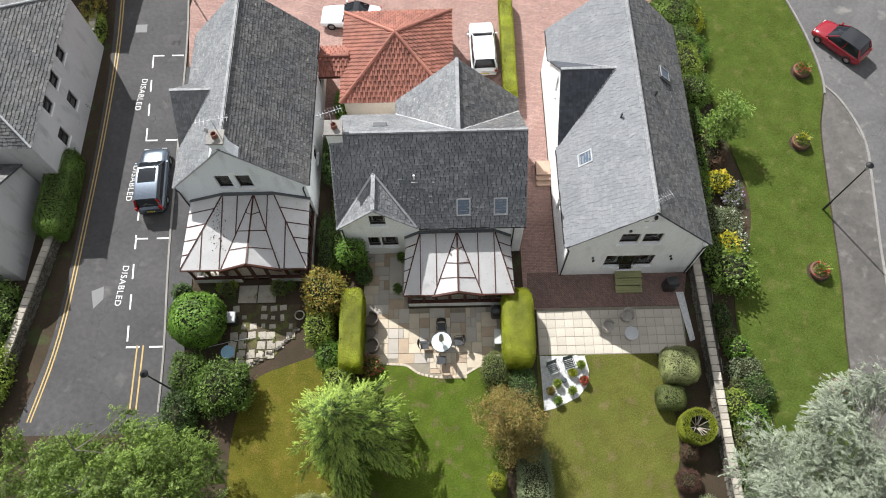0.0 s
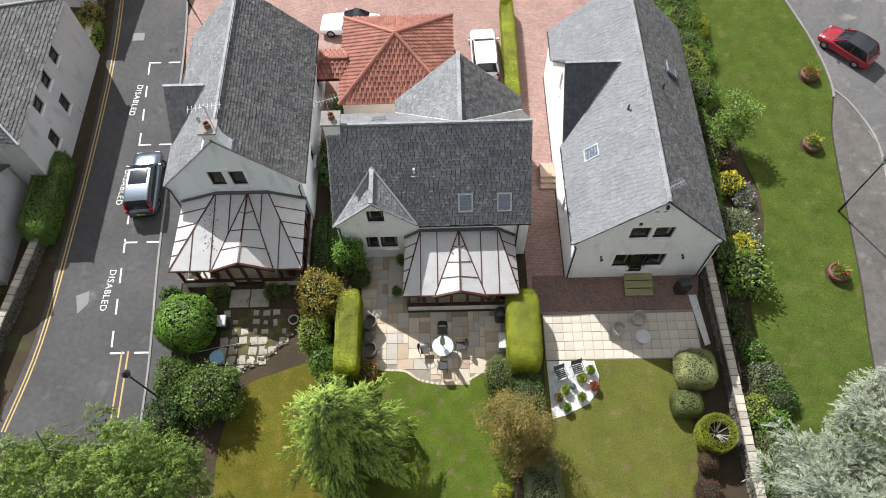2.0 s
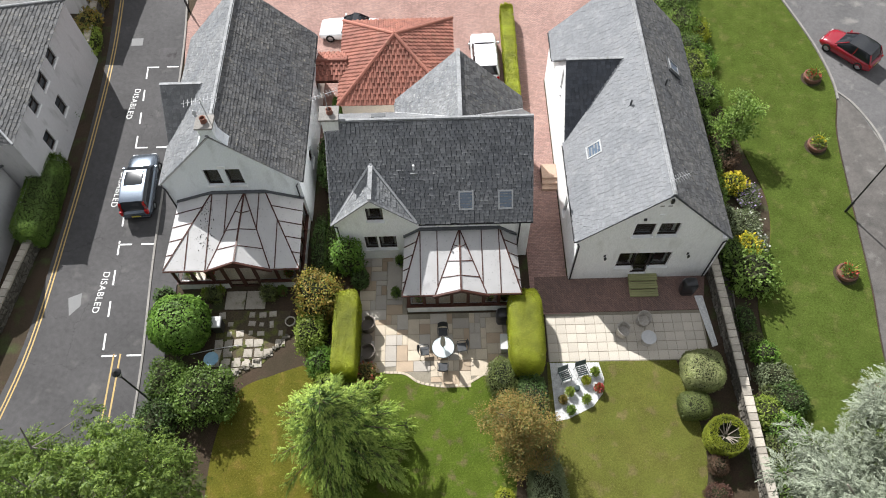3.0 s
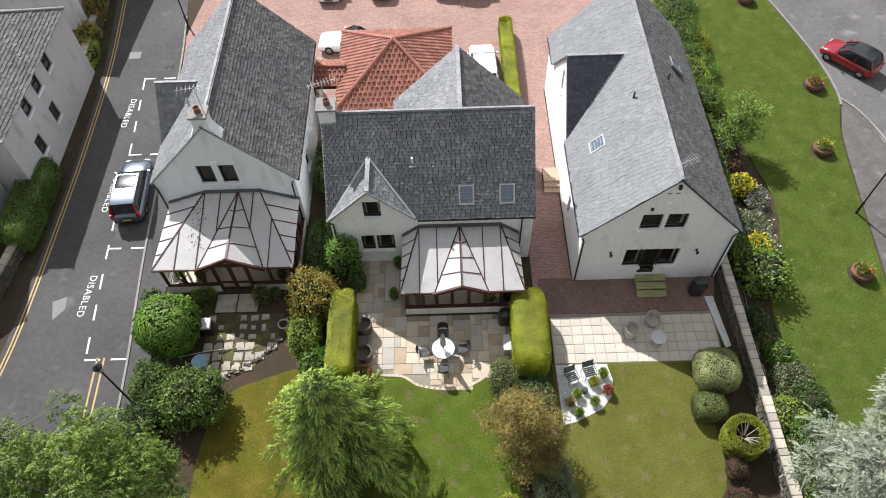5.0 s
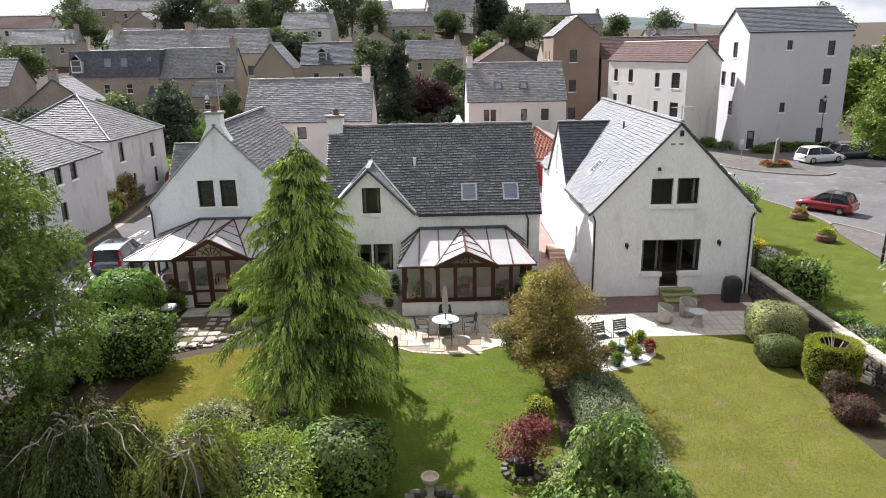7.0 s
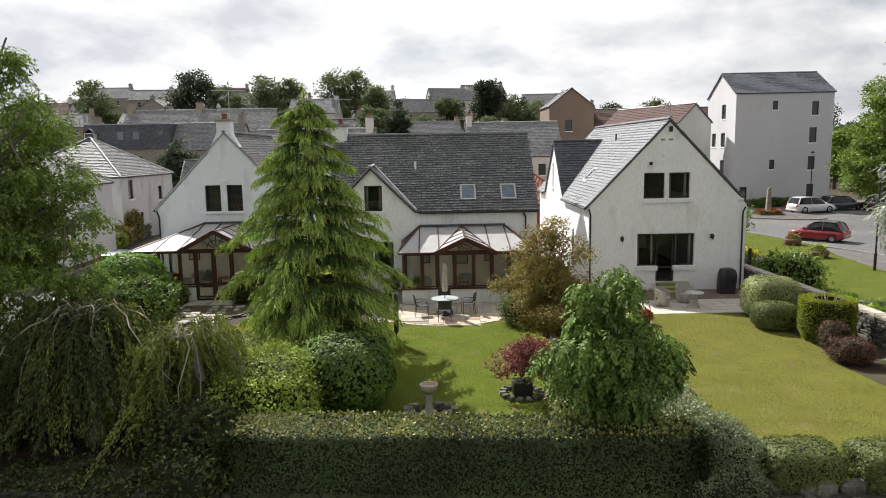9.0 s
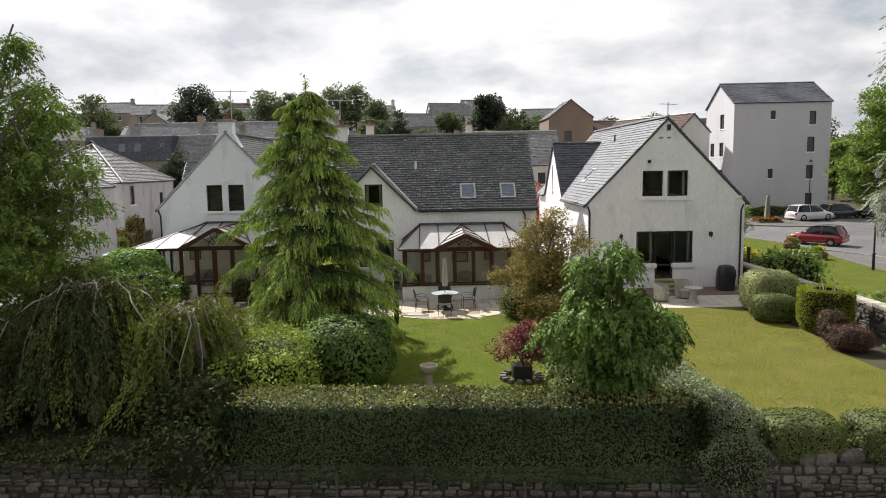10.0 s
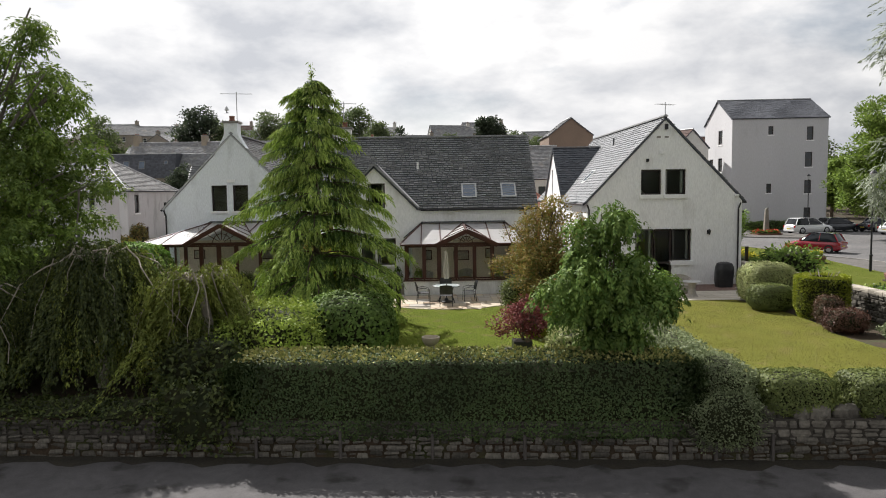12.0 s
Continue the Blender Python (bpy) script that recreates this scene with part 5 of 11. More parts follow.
    P0, P1, T0, T1 = L(x0, yf, eave), L(x1, yf, eave), L(xa_, yw_, top), L(xb_, yw_, top)
    G0, G1, GA, GB = L(gx0, yf, eave), L(gx1, yf, eave), L(gc, yf - 0.05, apex), L(gc, yw_ - 0.06, top - 0.015)
    W0, W1 = L(x0 + 0.1, yw_, eave + 0.02), L(x1 - 0.1, yw_, eave + 0.02)
    sheets = [[P0, G0, GB, T0], [G1, P1, T1, GB], [W0, P0, T0], [P1, W1, T1], [G0, GA, GB], [GA, G1, GB]]
    for s_ in sheets:
        part("roof_sheet", Geo().slab(s_, 0.022), M_PCARB, root)
    bar = lambda a, b, w_, h_: part("glazing_bar", Geo().beam(a, b, w_, h_), M_TIMBER, root)
    lift = Vector((0, 0, 0.02))
    for a, b, w_ in ((P0, T0, 0.07), (P1, T1, 0.07), (G0, GB, 0.06), (G1, GB, 0.06), (GA, GB, 0.09)):
        bar(a + lift, b + lift, w_, 0.035)
    for x in bars:
        if x < xa_:
            ye = yf + (yw_ - yf) * (x - x0) / (xa_ - x0)
        elif x > xb_:
            ye = yf + (yw_ - yf) * (x1 - x) / (x1 - xb_)
        else:
            ye = yw_
        ys = yf
        if gx0 < x < gc:
            ys = yf + (x - gx0) / (gc - gx0) * (yw_ - yf)
        if gc < x < gx1:
            ys = yf + (gx1 - x) / (gx1 - gc) * (yw_ - yf)
        bar(L(x, ys, eave + (ys - yf) * slope + 0.02), L(x, ye, eave + (ye - yf) * slope + 0.02), 0.05, 0.035)
    for i in (1, 2, 3, 4):
        f_ = i / 5
        for Pe, Te, We in ((P0, T0, W0), (P1, T1, W1)):
            a = Pe.lerp(We, f_)
            b = Pe.lerp(Te, f_)
            bar(a + lift, b + lift, 0.045, 0.035)
    for i in (1, 2, 3):
        f_ = i / 4
        for Ge in (G0, G1):
            bar(Ge.lerp(GB, f_) + lift, GA.lerp(GB, f_ * 0.92) + lift, 0.04, 0.03)
    fl = Geo()
    fl.beam(T0 + Vector((-0.05, -0.08, 0.06)), T1 + Vector((0.05, -0.08, 0.06)), 0.2, 0.06)
    fl.beam(T0 + Vector((0, -0.06, 0.06)), W0 + Vector((-0.05, -0.06, 0.06)), 0.16, 0.05)
    fl.beam(T1 + Vector((0, -0.06, 0.06)), W1 + Vector((0.05, -0.06, 0.06)), 0.16, 0.05)
    part("lead_flashing", fl, M_DARKLEAD, root)
    part("gutter", Geo().tube([P0 + Vector((0, -0.05, -0.04)), G0 + Vector((0, -0.05, -0.04))], 0.045, 8), M_TIMBER, root)
    part("gutter", Geo().tube([G1 + Vector((0, -0.05, -0.04)), P1 + Vector((0, -0.05, -0.04))], 0.045, 8), M_TIMBER, root)
    # gable: barge boards, fan glazing
    bb = Geo().beam(G0 + Vector((-0.1, -0.09, -0.09)), GA + Vector((0, -0.045, -0.02)), 0.2, 0.11, (0, 1, 0))
    bb.beam(G1 + Vector((0.1, -0.092, -0.09)), GA + Vector((0, -0.047, -0.02)), 0.2, 0.11, (0, 1, 0))
    part("barge_board", bb, M_TIMBER, root)
    fan = part("gable_pane", Geo().add([G0 + Vector((0.1, 0.16, 0)), G1 + Vector((-0.1, 0.16, 0)), GA + Vector((0, 0.21, -0.06))], [(0, 1, 2)]), M_GLASS, root)
    fan.visible_shadow = False
    fb = Geo()
    c = L(gc, yf + 0.15, eave + 0.02)
    R = 0.5 * (apex - eave)
    for k in range(13):
        a0, a1 = math.pi * k / 13, math.pi * (k + 1) / 13
        fb.beam(c + Vector((R * math.cos(a0), 0, R * math.sin(a0))), c + Vector((R * math.cos(a1), 0, R * math.sin(a1))), 0.03, 0.03, (0, 1, 0))
    for k in range(1, 6):
        a0 = math.pi * k / 6
        e = (apex - eave) * 0.9 / (abs(math.sin(a0)) + abs(math.cos(a0)) * (apex - eave) / ((gx1 - gx0) / 2) + 1e-6)
        fb.beam(c + Vector((R * 0.3 * math.cos(a0), 0, R * 0.3 * math.sin(a0))), c + Vector((e * math.cos(a0), 0, e * math.sin(a0))), 0.03, 0.03, (0, 1, 0))
    fb.beam(L(gx0, yf + 0.15, eave - 0.0), L(gx1, yf + 0.15, eave - 0.0), 0.06, 0.07)
    part("fan_light", fb, M_TIMBER, fan)
    part("floor", Geo().box(ix0 + 0.24 - o.x, iy + 0.24 - o.y, 0.0, ix1 - 0.24 - o.x, yw - 0.02 - o.y, 0.06), M_ROOM, root)
    part("lining", Geo().box(ix0 + 0.3 - o.x, yw - 0.06 - o.y, 0.07, ix1 - 0.3 - o.x, yw - 0.02 - o.y, 2.3), M_ROOM, root, "warm painted back wall")
    return root, o


c2, oc2 = conservatory(-2.72, 3.48, 13.2, 16.75, -1.73, 2.45, 3.16, 2.36, -0.99, 1.67, 2.95, [(-2.45, 0.1), (-1.62, 0.07), (-0.93, 0.09), (-0.14, 0.07), (0.72, 0.07), (1.55, 0.09), (2.35, 0.07), (3.2, 0.1)],
                       (-1.75, -0.85, 1.5, 2.42), "dark timber conservatory with white opal roof on a low white wall")
c1, oc1 = conservatory(-15.45, -8.2, 14.95, 19.4, -13.2, -10.3, 3.25, 2.42, -13.1, -9.75, 3.3, [(-15.2, 0.1), (-14.2, 0.07), (-13.2, 0.07), (-12.45, 0.1), (-11.6, 0.12), (-10.75, 0.1), (-9.6, 0.07), (-8.45, 0.1)],
                       (-14.3, -13.2, -12.35, -10.6, -9.5), "red-brown timber conservatory with dirty opal roof", door=(-12.5, -10.7))
M_MOSSBIT = mat("dark_moss_bits", (0.03, 0.03, 0.026), rough=1.0, grain=0.2)
rs = np.random.RandomState(77)
sp = Geo()
for _ in range(95):
    x, y = rs.normal(-13.35, 0.3), rs.uniform(16.0, 19.0)
    if abs(x + 13.35) < 0.55:
        z, r = 2.42 + (y - 14.95) * 0.83 / 4.438 + 0.024, rs.uniform(0.012, 0.034)
        sp.add([(x - oc1.x + r * math.cos(a), y - oc1.y + r * math.sin(a) * 1.3, z + r * math.sin(a) * 0.24) for a in np.arange(6) * 1.047] + [(x - oc1.x, y - oc1.y, z + r * 0.5)], [(k, (k + 1) % 6, 6) for k in range(6)])
tagged(part("moss_specks", sp, M_MOSSBIT, c1, "dark specks of moss on the roof sheet"), kind="stuff")


# ---- plants: helpers ----
NPR = np.random.RandomState(7)


def unit(v):
    return v / np.maximum(np.linalg.norm(v, axis=1, keepdims=True), 1e-9)


def leaf_part(name, P, D, size, aspect, material, parent, fold=0.25, label="", face=None, wild=0.55):
    """Leaves as folded diamonds: points P, directions D, lengths size; their faces turn to the sky, or to the directions in face."""
    n = len(P)
    D = unit(D)
    face = np.tile([0.0, 0.0, 1.0], (n, 1)) if face is None else face
    S = unit(np.cross(D, unit(face + NPR.normal(0, wild, (n, 3)))))
    N = np.cross(S, D)
    L = (size * NPR.uniform(0.7, 1.3, n))[:, None]
    Wd = L * aspect * 0.5
    mid = P + D * L * 0.45
    V = np.stack([P, mid + S * Wd + N * Wd * fold, P + D * L, mid - S * Wd + N * Wd * fold], 1).reshape(-1, 3)
    Q = np.arange(4 * n).reshape(-1, 4)
    ob = new(name, np_mesh(name, V, Q, material))
    ob.parent = parent
    return tagged(ob, label, kind="stuff")


def lumpy(dirs, amount, freq, seed):
    o = Vector((seed * 3.1, seed * 1.7, seed))
    return np.array([1 + amount * (noise.noise(Vector(d) * freq + o) + 0.7 * noise.noise(Vector(d) * freq * 2.9 + o)) for d in dirs])


def super_points(n, p):
    """Directions spread over a rounded box (p = 2: ball) and their outward normals."""
    q = NPR.uniform(-1, 1, (n, 3))
    f = NPR.randint(0, 3, n)
    q[np.arange(n), f] = np.sign(NPR.uniform(-1, 1, n))
    r = (np.abs(q) ** p).sum(1) ** (-1.0 / p)
    s = q * r[:, None]
    nr = unit(np.sign(s) * np.abs(s) ** (p - 1))
    return s, nr


def bush(name, at, size, p, material, label, category="bush", leaf=0.09, density=260, lump=0.12, freq=2.0, seed=1, rz=0.0, low=-0.15, shag=0.06, aspect=0.55, group="", flowers=None, n_flowers=0, bloom="blossom", leafy_core=False):
    """A shrub or clipped hedge: a solid core, coloured as dark inner shade unless leafy, with leaves all over its
    uneven surface. size: half width, half depth, height.
    """
    a, b, h = size
    c = h / 2
    root = thing(name, at, label, category, group)
    root.rotation_euler = (0, 0, radians(rz))
    # core
    nu, nv = 20, 10
    V = []
    for j in range(nv + 1):
        th = math.pi * (j / nv - 0.5)
        for i in range(nu):
            ph = 2 * math.pi * i / nu
            V.append((math.cos(th) * math.cos(ph), math.cos(th) * math.sin(ph), math.sin(th)))
    d = np.array(V)
    d = d * ((np.abs(d) ** p).sum(1) ** (-1.0 / p))[:, None]
    k = lumpy(d, lump, freq, seed)
    core = d * k[:, None] * np.array([a, b, c]) * 0.88 + np.array([0, 0, c])
    core[:, 2] = np.maximum(core[:, 2], 0.0)
    F = [(j * nu + i, j * nu + (i + 1) % nu, (j + 1) * nu + (i + 1) % nu, (j + 1) * nu + i) for j in range(nv) for i in range(nu)]
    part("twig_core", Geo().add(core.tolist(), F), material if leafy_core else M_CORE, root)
    area = 4 * (a * b + a * c + b * c) * (1.0 if p > 3 else 0.8)
    n = int(area * max(density, (2.6 if lump < 0.1 else 1.9) / (leaf * leaf * aspect * 0.5)))
    s, nr = super_points(n, p)
    k = lumpy(s, lump, freq, seed)
    P = s * (k + NPR.normal(0, shag, n))[:, None] * np.array([a, b, c]) + np.array([0, 0, c])
    keep = P[:, 2] > low
    P, nr = P[keep], nr[keep]
    clipped = lump < 0.1
    D = nr * 0.45 + NPR.normal(0, 0.75, P.shape) + np.array([0, 0, -0.1])
    if clipped:
        D = D - nr * ((D * nr).sum(1, keepdims=True) * 0.8)
    leaf_part("foliage", P - unit(D) * leaf * 0.3, D, np.full(len(P), leaf), aspect, material, root, face=nr + np.array([0, 0, 0.08 if clipped else 0.25]), wild=0.3 if clipped else 0.5)
    if flowers:
        m = NPR.randint(0, len(P), n_flowers)
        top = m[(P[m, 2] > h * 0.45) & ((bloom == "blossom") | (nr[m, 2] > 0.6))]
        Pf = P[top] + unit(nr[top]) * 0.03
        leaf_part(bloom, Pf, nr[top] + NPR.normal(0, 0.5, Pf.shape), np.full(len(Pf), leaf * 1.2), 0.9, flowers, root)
    return root


def limb(g, a, b, r0, r1, sag=0.0, n=6, bend=None):
    a, b = Vector(a), Vector(b)
    m = (a + b) / 2 + (bend or Vector((random.uniform(-1, 1), random.uniform(-1, 1), 0)) * (b - a).length * 0.08) + Vector((0, 0, sag))
    pts = [(a * (1 - t) ** 2 + m * 2 * t * (1 - t) + b * t * t) for t in (i / n for i in range(n + 1))]
    g.tube(pts, [r0 + (r1 - r0) * i / n for i in range(n + 1)], 6)
    return pts


def fronds(P0, F, length, pairs, spread, droop, rs):
    """Leaflets in pairs along drooping stalks: their points and directions."""
    n = len(P0)
    F = unit(F)
    S = unit(np.cross(F, np.array([0, 0, 1.0]) + rs.normal(0, 0.35, (n, 3))))
    ln = (length * rs.uniform(0.7, 1.25, n))[:, None]
    P, D = [], []
    for u in np.linspace(0.2, 0.95, pairs):
        at_ = P0 + F * ln * u - np.array([0, 0, 1.0]) * ln * droop * u * u
        for sg in (-1, 1):
            P.append(at_)
            D.append(F * (1 - 0.6 * spread) + S * sg * spread - np.array([0, 0, 1.0]) * (droop * (0.3 + u)) + rs.normal(0, 0.14, (n, 3)))
    P.append(P0 + F * ln - np.array([0, 0, 1.0]) * ln * droop)
    D.append(F - np.array([0, 0, 1.0]) * droop * 1.5)
    return np.concatenate(P), np.concatenate(D)


def tree(at, blobs, trunk_h, trunk_r, material, label, clumps=60, per=160, leaf=0.14, clump_r=0.55, bark=None, seed=1, droop=0.0, aspect=0.45, lean=(0, 0), limbs=9, flat=0.7, category="tree", name="tree", hollow=0.55, compound=None, twigs=4):
    """A broadleaf tree: tapered trunk, limbs, and a crown of leaf clumps in several blobs (x, y, z, rx, ry, rz), local to its foot. compound: pairs, length, spread and droop of its leaf stalks."""
    random.seed(seed)
    rs = np.random.RandomState(seed)
    root = thing(name, at, label, category)
    g = Geo()
    top = Vector((lean[0], lean[1], trunk_h))
    limb(g, (0, 0, -0.1), top, trunk_r, trunk_r * 0.6, n=8)
    vol = np.array([b[3] * b[4] * b[5] for b in blobs]) ** 0.67
    vol /= vol.sum()
    C = []
    while len(C) < clumps:
        b = blobs[rs.choice(len(blobs), p=vol)]
        d = rs.normal(size=3)
        d /= np.linalg.norm(d)
        r = rs.uniform(hollow, 1.0)
        C.append(np.array(b[:3]) + d * r * np.array(b[3:]))
    C = np.array(C)
    for i in range(limbs):
        b = blobs[i % len(blobs)]
        e = Vector(b[:3]) + Vector((rs.uniform(-0.7, 0.7) * b[3], rs.uniform(-0.7, 0.7) * b[4], rs.uniform(-0.3, 0.6) * b[5]))
        start = top * rs.uniform(0.6, 1.0)
        pts = limb(g, start, e, trunk_r * 0.45, trunk_r * 0.1, sag=0.25)
        for _ in range(twigs):
            near = C[np.argsort(((C - np.array(e)) ** 2).sum(1))[rs.randint(0, 12)]]
            limb(g, pts[rs.randint(3, 6)], near, trunk_r * 0.14, 0.012, n=4)
    part("trunk", g, bark or M_TWIG, root, smooth=True)
    n = clumps * per
    idx = np.repeat(np.arange(clumps), per)
    sz = rs.uniform(0.6, 1.35, clumps)[idx]
    way = unit(rs.normal(size=(n, 3)) + np.array([0, 0, 0.35]))
    off = way * np.array([1, 1, flat]) * (clump_r * sz * rs.uniform(0.45, 1.08, n))[:, None]
    off[:, 2] -= droop * (off[:, 0] ** 2 + off[:, 1] ** 2) / clump_r
    P = C[idx] + off
    D = off * np.array([1.0, 1.0, 0.3]) / clump_r + rs.normal(0, 0.55, (n, 3)) + np.array([0, 0, -droop * 1.6])
    if compound:
        pairs, length, spread, bow = compound
        P, D = fronds(P, D, length, pairs, spread, bow, rs)
        way = np.tile(way, (2 * pairs + 1, 1))
        n = len(P)
    leaf_part("crown", P, D, np.full(n, leaf), aspect, material, root, face=way + np.array([0, 0, 0.5]), wild=0.4)
    return root


# nearly black: the shade between the leaves is put into this core colour
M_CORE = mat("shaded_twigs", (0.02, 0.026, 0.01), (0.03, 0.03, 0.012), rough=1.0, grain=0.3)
L_GOLD = leaf_mat("golden_privet_leaf", (0.25, 0.29, 0.02), (0.33, 0.35, 0.032))
L_DARK = leaf_mat("dark_green_leaf", (0.05, 0.095, 0.022), (0.1, 0.16, 0.042))
L_MID = leaf_mat("mid_green_leaf", (0.085, 0.15, 0.026), (0.16, 0.24, 0.05))
L_BRIGHT = leaf_mat("bright_green_leaf", (0.085, 0.175, 0.02), (0.165, 0.285, 0.042))
L_ROWAN = leaf_mat("rowan_leaf", (0.06, 0.125, 0.018), (0.125, 0.21, 0.035), c=(0.15, 0.22, 0.04), through_=0.14)
L_FRESH = leaf_mat("fresh_green_leaf", (0.12, 0.2, 0.03), (0.21, 0.31, 0.06))
L_OLIVE = leaf_mat("olive_green_leaf", (0.1, 0.13, 0.035), (0.17, 0.2, 0.06))
L_MAROON = leaf_mat("maroon_leaf", (0.085, 0.046, 0.034), (0.15, 0.075, 0.052))
L_LIME = leaf_mat("lime_green_leaf", (0.186, 0.27, 0.035), (0.3, 0.37, 0.066))
L_VARIEG = leaf_mat("variegated_leaf", (0.24, 0.28, 0.1), (0.42, 0.44, 0.2))
L_SILVER = leaf_mat("silver_green_leaf", (0.17, 0.2, 0.135), (0.31, 0.34, 0.255), through_=0.22)
L_SAGE = leaf_mat("grey_sage_leaf", (0.14, 0.175, 0.085), (0.235, 0.27, 0.145))
L_ASH = leaf_mat("ash_leaf", (0.062, 0.112, 0.016), (0.125, 0.195, 0.032), c=(0.18, 0.25, 0.045), through_=0.28)
L_CONIF = leaf_mat("cedar_spray", (0.062, 0.115, 0.027), (0.132, 0.21, 0.044), big=0.9, through_=0.06)
# lit copy of the cedar spray, sunlight put into its colour
L_CONTIP = leaf_mat("lit_cedar_spray", (0.19, 0.29, 0.044), (0.3, 0.41, 0.075), c=(0.37, 0.46, 0.1), big=0.9, through_=0.08)
L_BROWN = leaf_mat("bronze_leaf", (0.105, 0.14, 0.03), (0.2, 0.21, 0.05), c=(0.32, 0.2, 0.06))
L_YEW = leaf_mat("golden_yew_leaf", (0.2, 0.25, 0.018), (0.33, 0.36, 0.035))
L_RED = leaf_mat("crimson_leaf", (0.13, 0.036, 0.036), (0.25, 0.075, 0.066))
L_PURPLE = leaf_mat("purple_leaf", (0.09, 0.058, 0.036), (0.145, 0.088, 0.052))
L_ORANGE = leaf_mat("orange_tipped_leaf", (0.13, 0.19, 0.03), (0.25, 0.26, 0.045), c=(0.38, 0.24, 0.05))
L_YELLOW = leaf_mat("yellow_flower", (0.5, 0.4, 0.02), (0.65, 0.52, 0.04))
L_WHITE = leaf_mat("white_blossom", (0.6, 0.6, 0.55), (0.8, 0.8, 0.76))
L_PINK = leaf_mat("red_blossom", (0.45, 0.05, 0.06), (0.6, 0.12, 0.1))
L_COURT = leaf_mat("court_tree_leaf", (0.11, 0.17, 0.028), (0.2, 0.28, 0.05))
L_GRASS = leaf_mat("grass_blade", (0.11, 0.15, 0.02), (0.15, 0.185, 0.03), c=(0.15, 0.15, 0.04), through_=0.6)
L_GRASSDRY = leaf_mat("dry_grass_blade", (0.16, 0.165, 0.03), (0.2, 0.19, 0.04), c=(0.2, 0.175, 0.055), through_=0.6)
# paler hedge leaf: light falling on the hedge top, put into colour
L_HEDGELIT = leaf_mat("lit_hedge_top_leaf", (0.13, 0.16, 0.042), (0.21, 0.24, 0.066), c=(0.36, 0.33, 0.11), through_=0.1)
L_LILAC = leaf_mat("lilac_blossom", (0.3, 0.22, 0.42), (0.45, 0.36, 0.55))
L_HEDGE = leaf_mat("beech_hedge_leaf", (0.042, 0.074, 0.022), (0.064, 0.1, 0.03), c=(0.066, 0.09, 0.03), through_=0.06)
# shaded and sunlit colour of one weeping leaf, light painted into both
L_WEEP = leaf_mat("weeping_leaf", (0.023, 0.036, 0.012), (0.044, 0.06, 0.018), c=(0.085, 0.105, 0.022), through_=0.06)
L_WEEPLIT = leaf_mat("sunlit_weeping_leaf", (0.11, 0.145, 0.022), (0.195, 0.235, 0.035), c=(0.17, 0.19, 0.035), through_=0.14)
# paler and greyer green: distance haze is put into the leaf colour
L_FARTREE = leaf_mat("far_tree_leaf", (0.09, 0.125, 0.05), (0.165, 0.205, 0.085), big=0.15)
L_FARDARK = leaf_mat("far_dark_leaf", (0.035, 0.05, 0.03), (0.07, 0.09, 0.05), big=0.15)
L_COPPER = leaf_mat("copper_leaf", (0.039, 0.019, 0.025), (0.078, 0.034, 0.04), big=0.15)

# ---- gardens: clipped hedges ----
bush("hedge", (-5.68, 11.6, 0), (0.62, 2.25, 2.0), 9, L_GOLD, "clipped golden privet hedge between the gardens", "hedge", leafy_core=True, leaf=0.07, density=420, lump=0.04, freq=1.2, shag=0.02)
bush("hedge", (3.65, 11.5, 0), (0.9, 2.2, 2.1), 4.2, L_GOLD, "clipped golden privet hedge with rounded top", "hedge", leafy_core=True, leaf=0.07, density=420, lump=0.05, freq=1.2, shag=0.02, seed=3)
bush("hedge", (4.13, 31.6, 0), (0.43, 4.3, 1.25), 9, L_GOLD, "low golden hedge beside the drive", "hedge", leafy_core=True, leaf=0.11, density=260, lump=0.05, freq=1.2, shag=0.03, seed=4)
bush("hedge", (-24.25, 20.8, 0), (0.85, 2.8, 1.9), 6, L_MID, "green hedge in front of the roadside house", "hedge", leaf=0.1, density=160, lump=0.06, freq=1.5, shag=0.03, seed=5)
# pale leaves laid on the front hedge's top only, as painted light
bush("hedge", (-0.7, -4.06, -0.5), (4.95, 0.66, 1.7), 12, L_HEDGE, "clipped beech hedge on the front garden wall", "hedge", leaf=0.055, density=800, lump=0.03, freq=2.5, shag=0.02, seed=6, rz=-4.1, low=-0.1, aspect=0.7, flowers=L_HEDGELIT, n_flowers=19000, bloom="young_foliage")
bush("hedge", (4.1, 0.6, 0), (0.85, 4.4, 1.25), 5, L_SAGE, "loose grey-green hedge between two lawns", "hedge", leaf=0.075, density=330, lump=0.1, freq=2.0, shag=0.05, seed=7)
bush("bush", (4.75, -4.95, -0.6), (0.75, 0.35, 1.1), 2.6, L_SAGE, "grey-green foliage spilling over the front wall", leaf=0.055, density=330, lump=0.25, freq=2.0, shag=0.1, seed=98)
bush("hedge", (4.8, -3.7, -0.1), (0.8, 1.1, 1.1), 3, L_SAGE, "grey-green shrub at the corner of the hedge", "hedge", leaf=0.055, density=330, lump=0.14, freq=2.0, shag=0.05, seed=8)
bush("bush", (6.35, -4.5, 0), (0.76, 0.62, 0.78), 5, L_OLIVE, "clipped dome of fine green leaves behind the wall", leaf=0.06, density=420, lump=0.06, shag=0.03, seed=9)
bush("bush", (8.2, -4.7, 0), (0.8, 0.62, 0.78), 5, L_OLIVE, "clipped dome of fine green leaves behind the wall", leaf=0.06, density=420, lump=0.06, shag=0.03, seed=10)
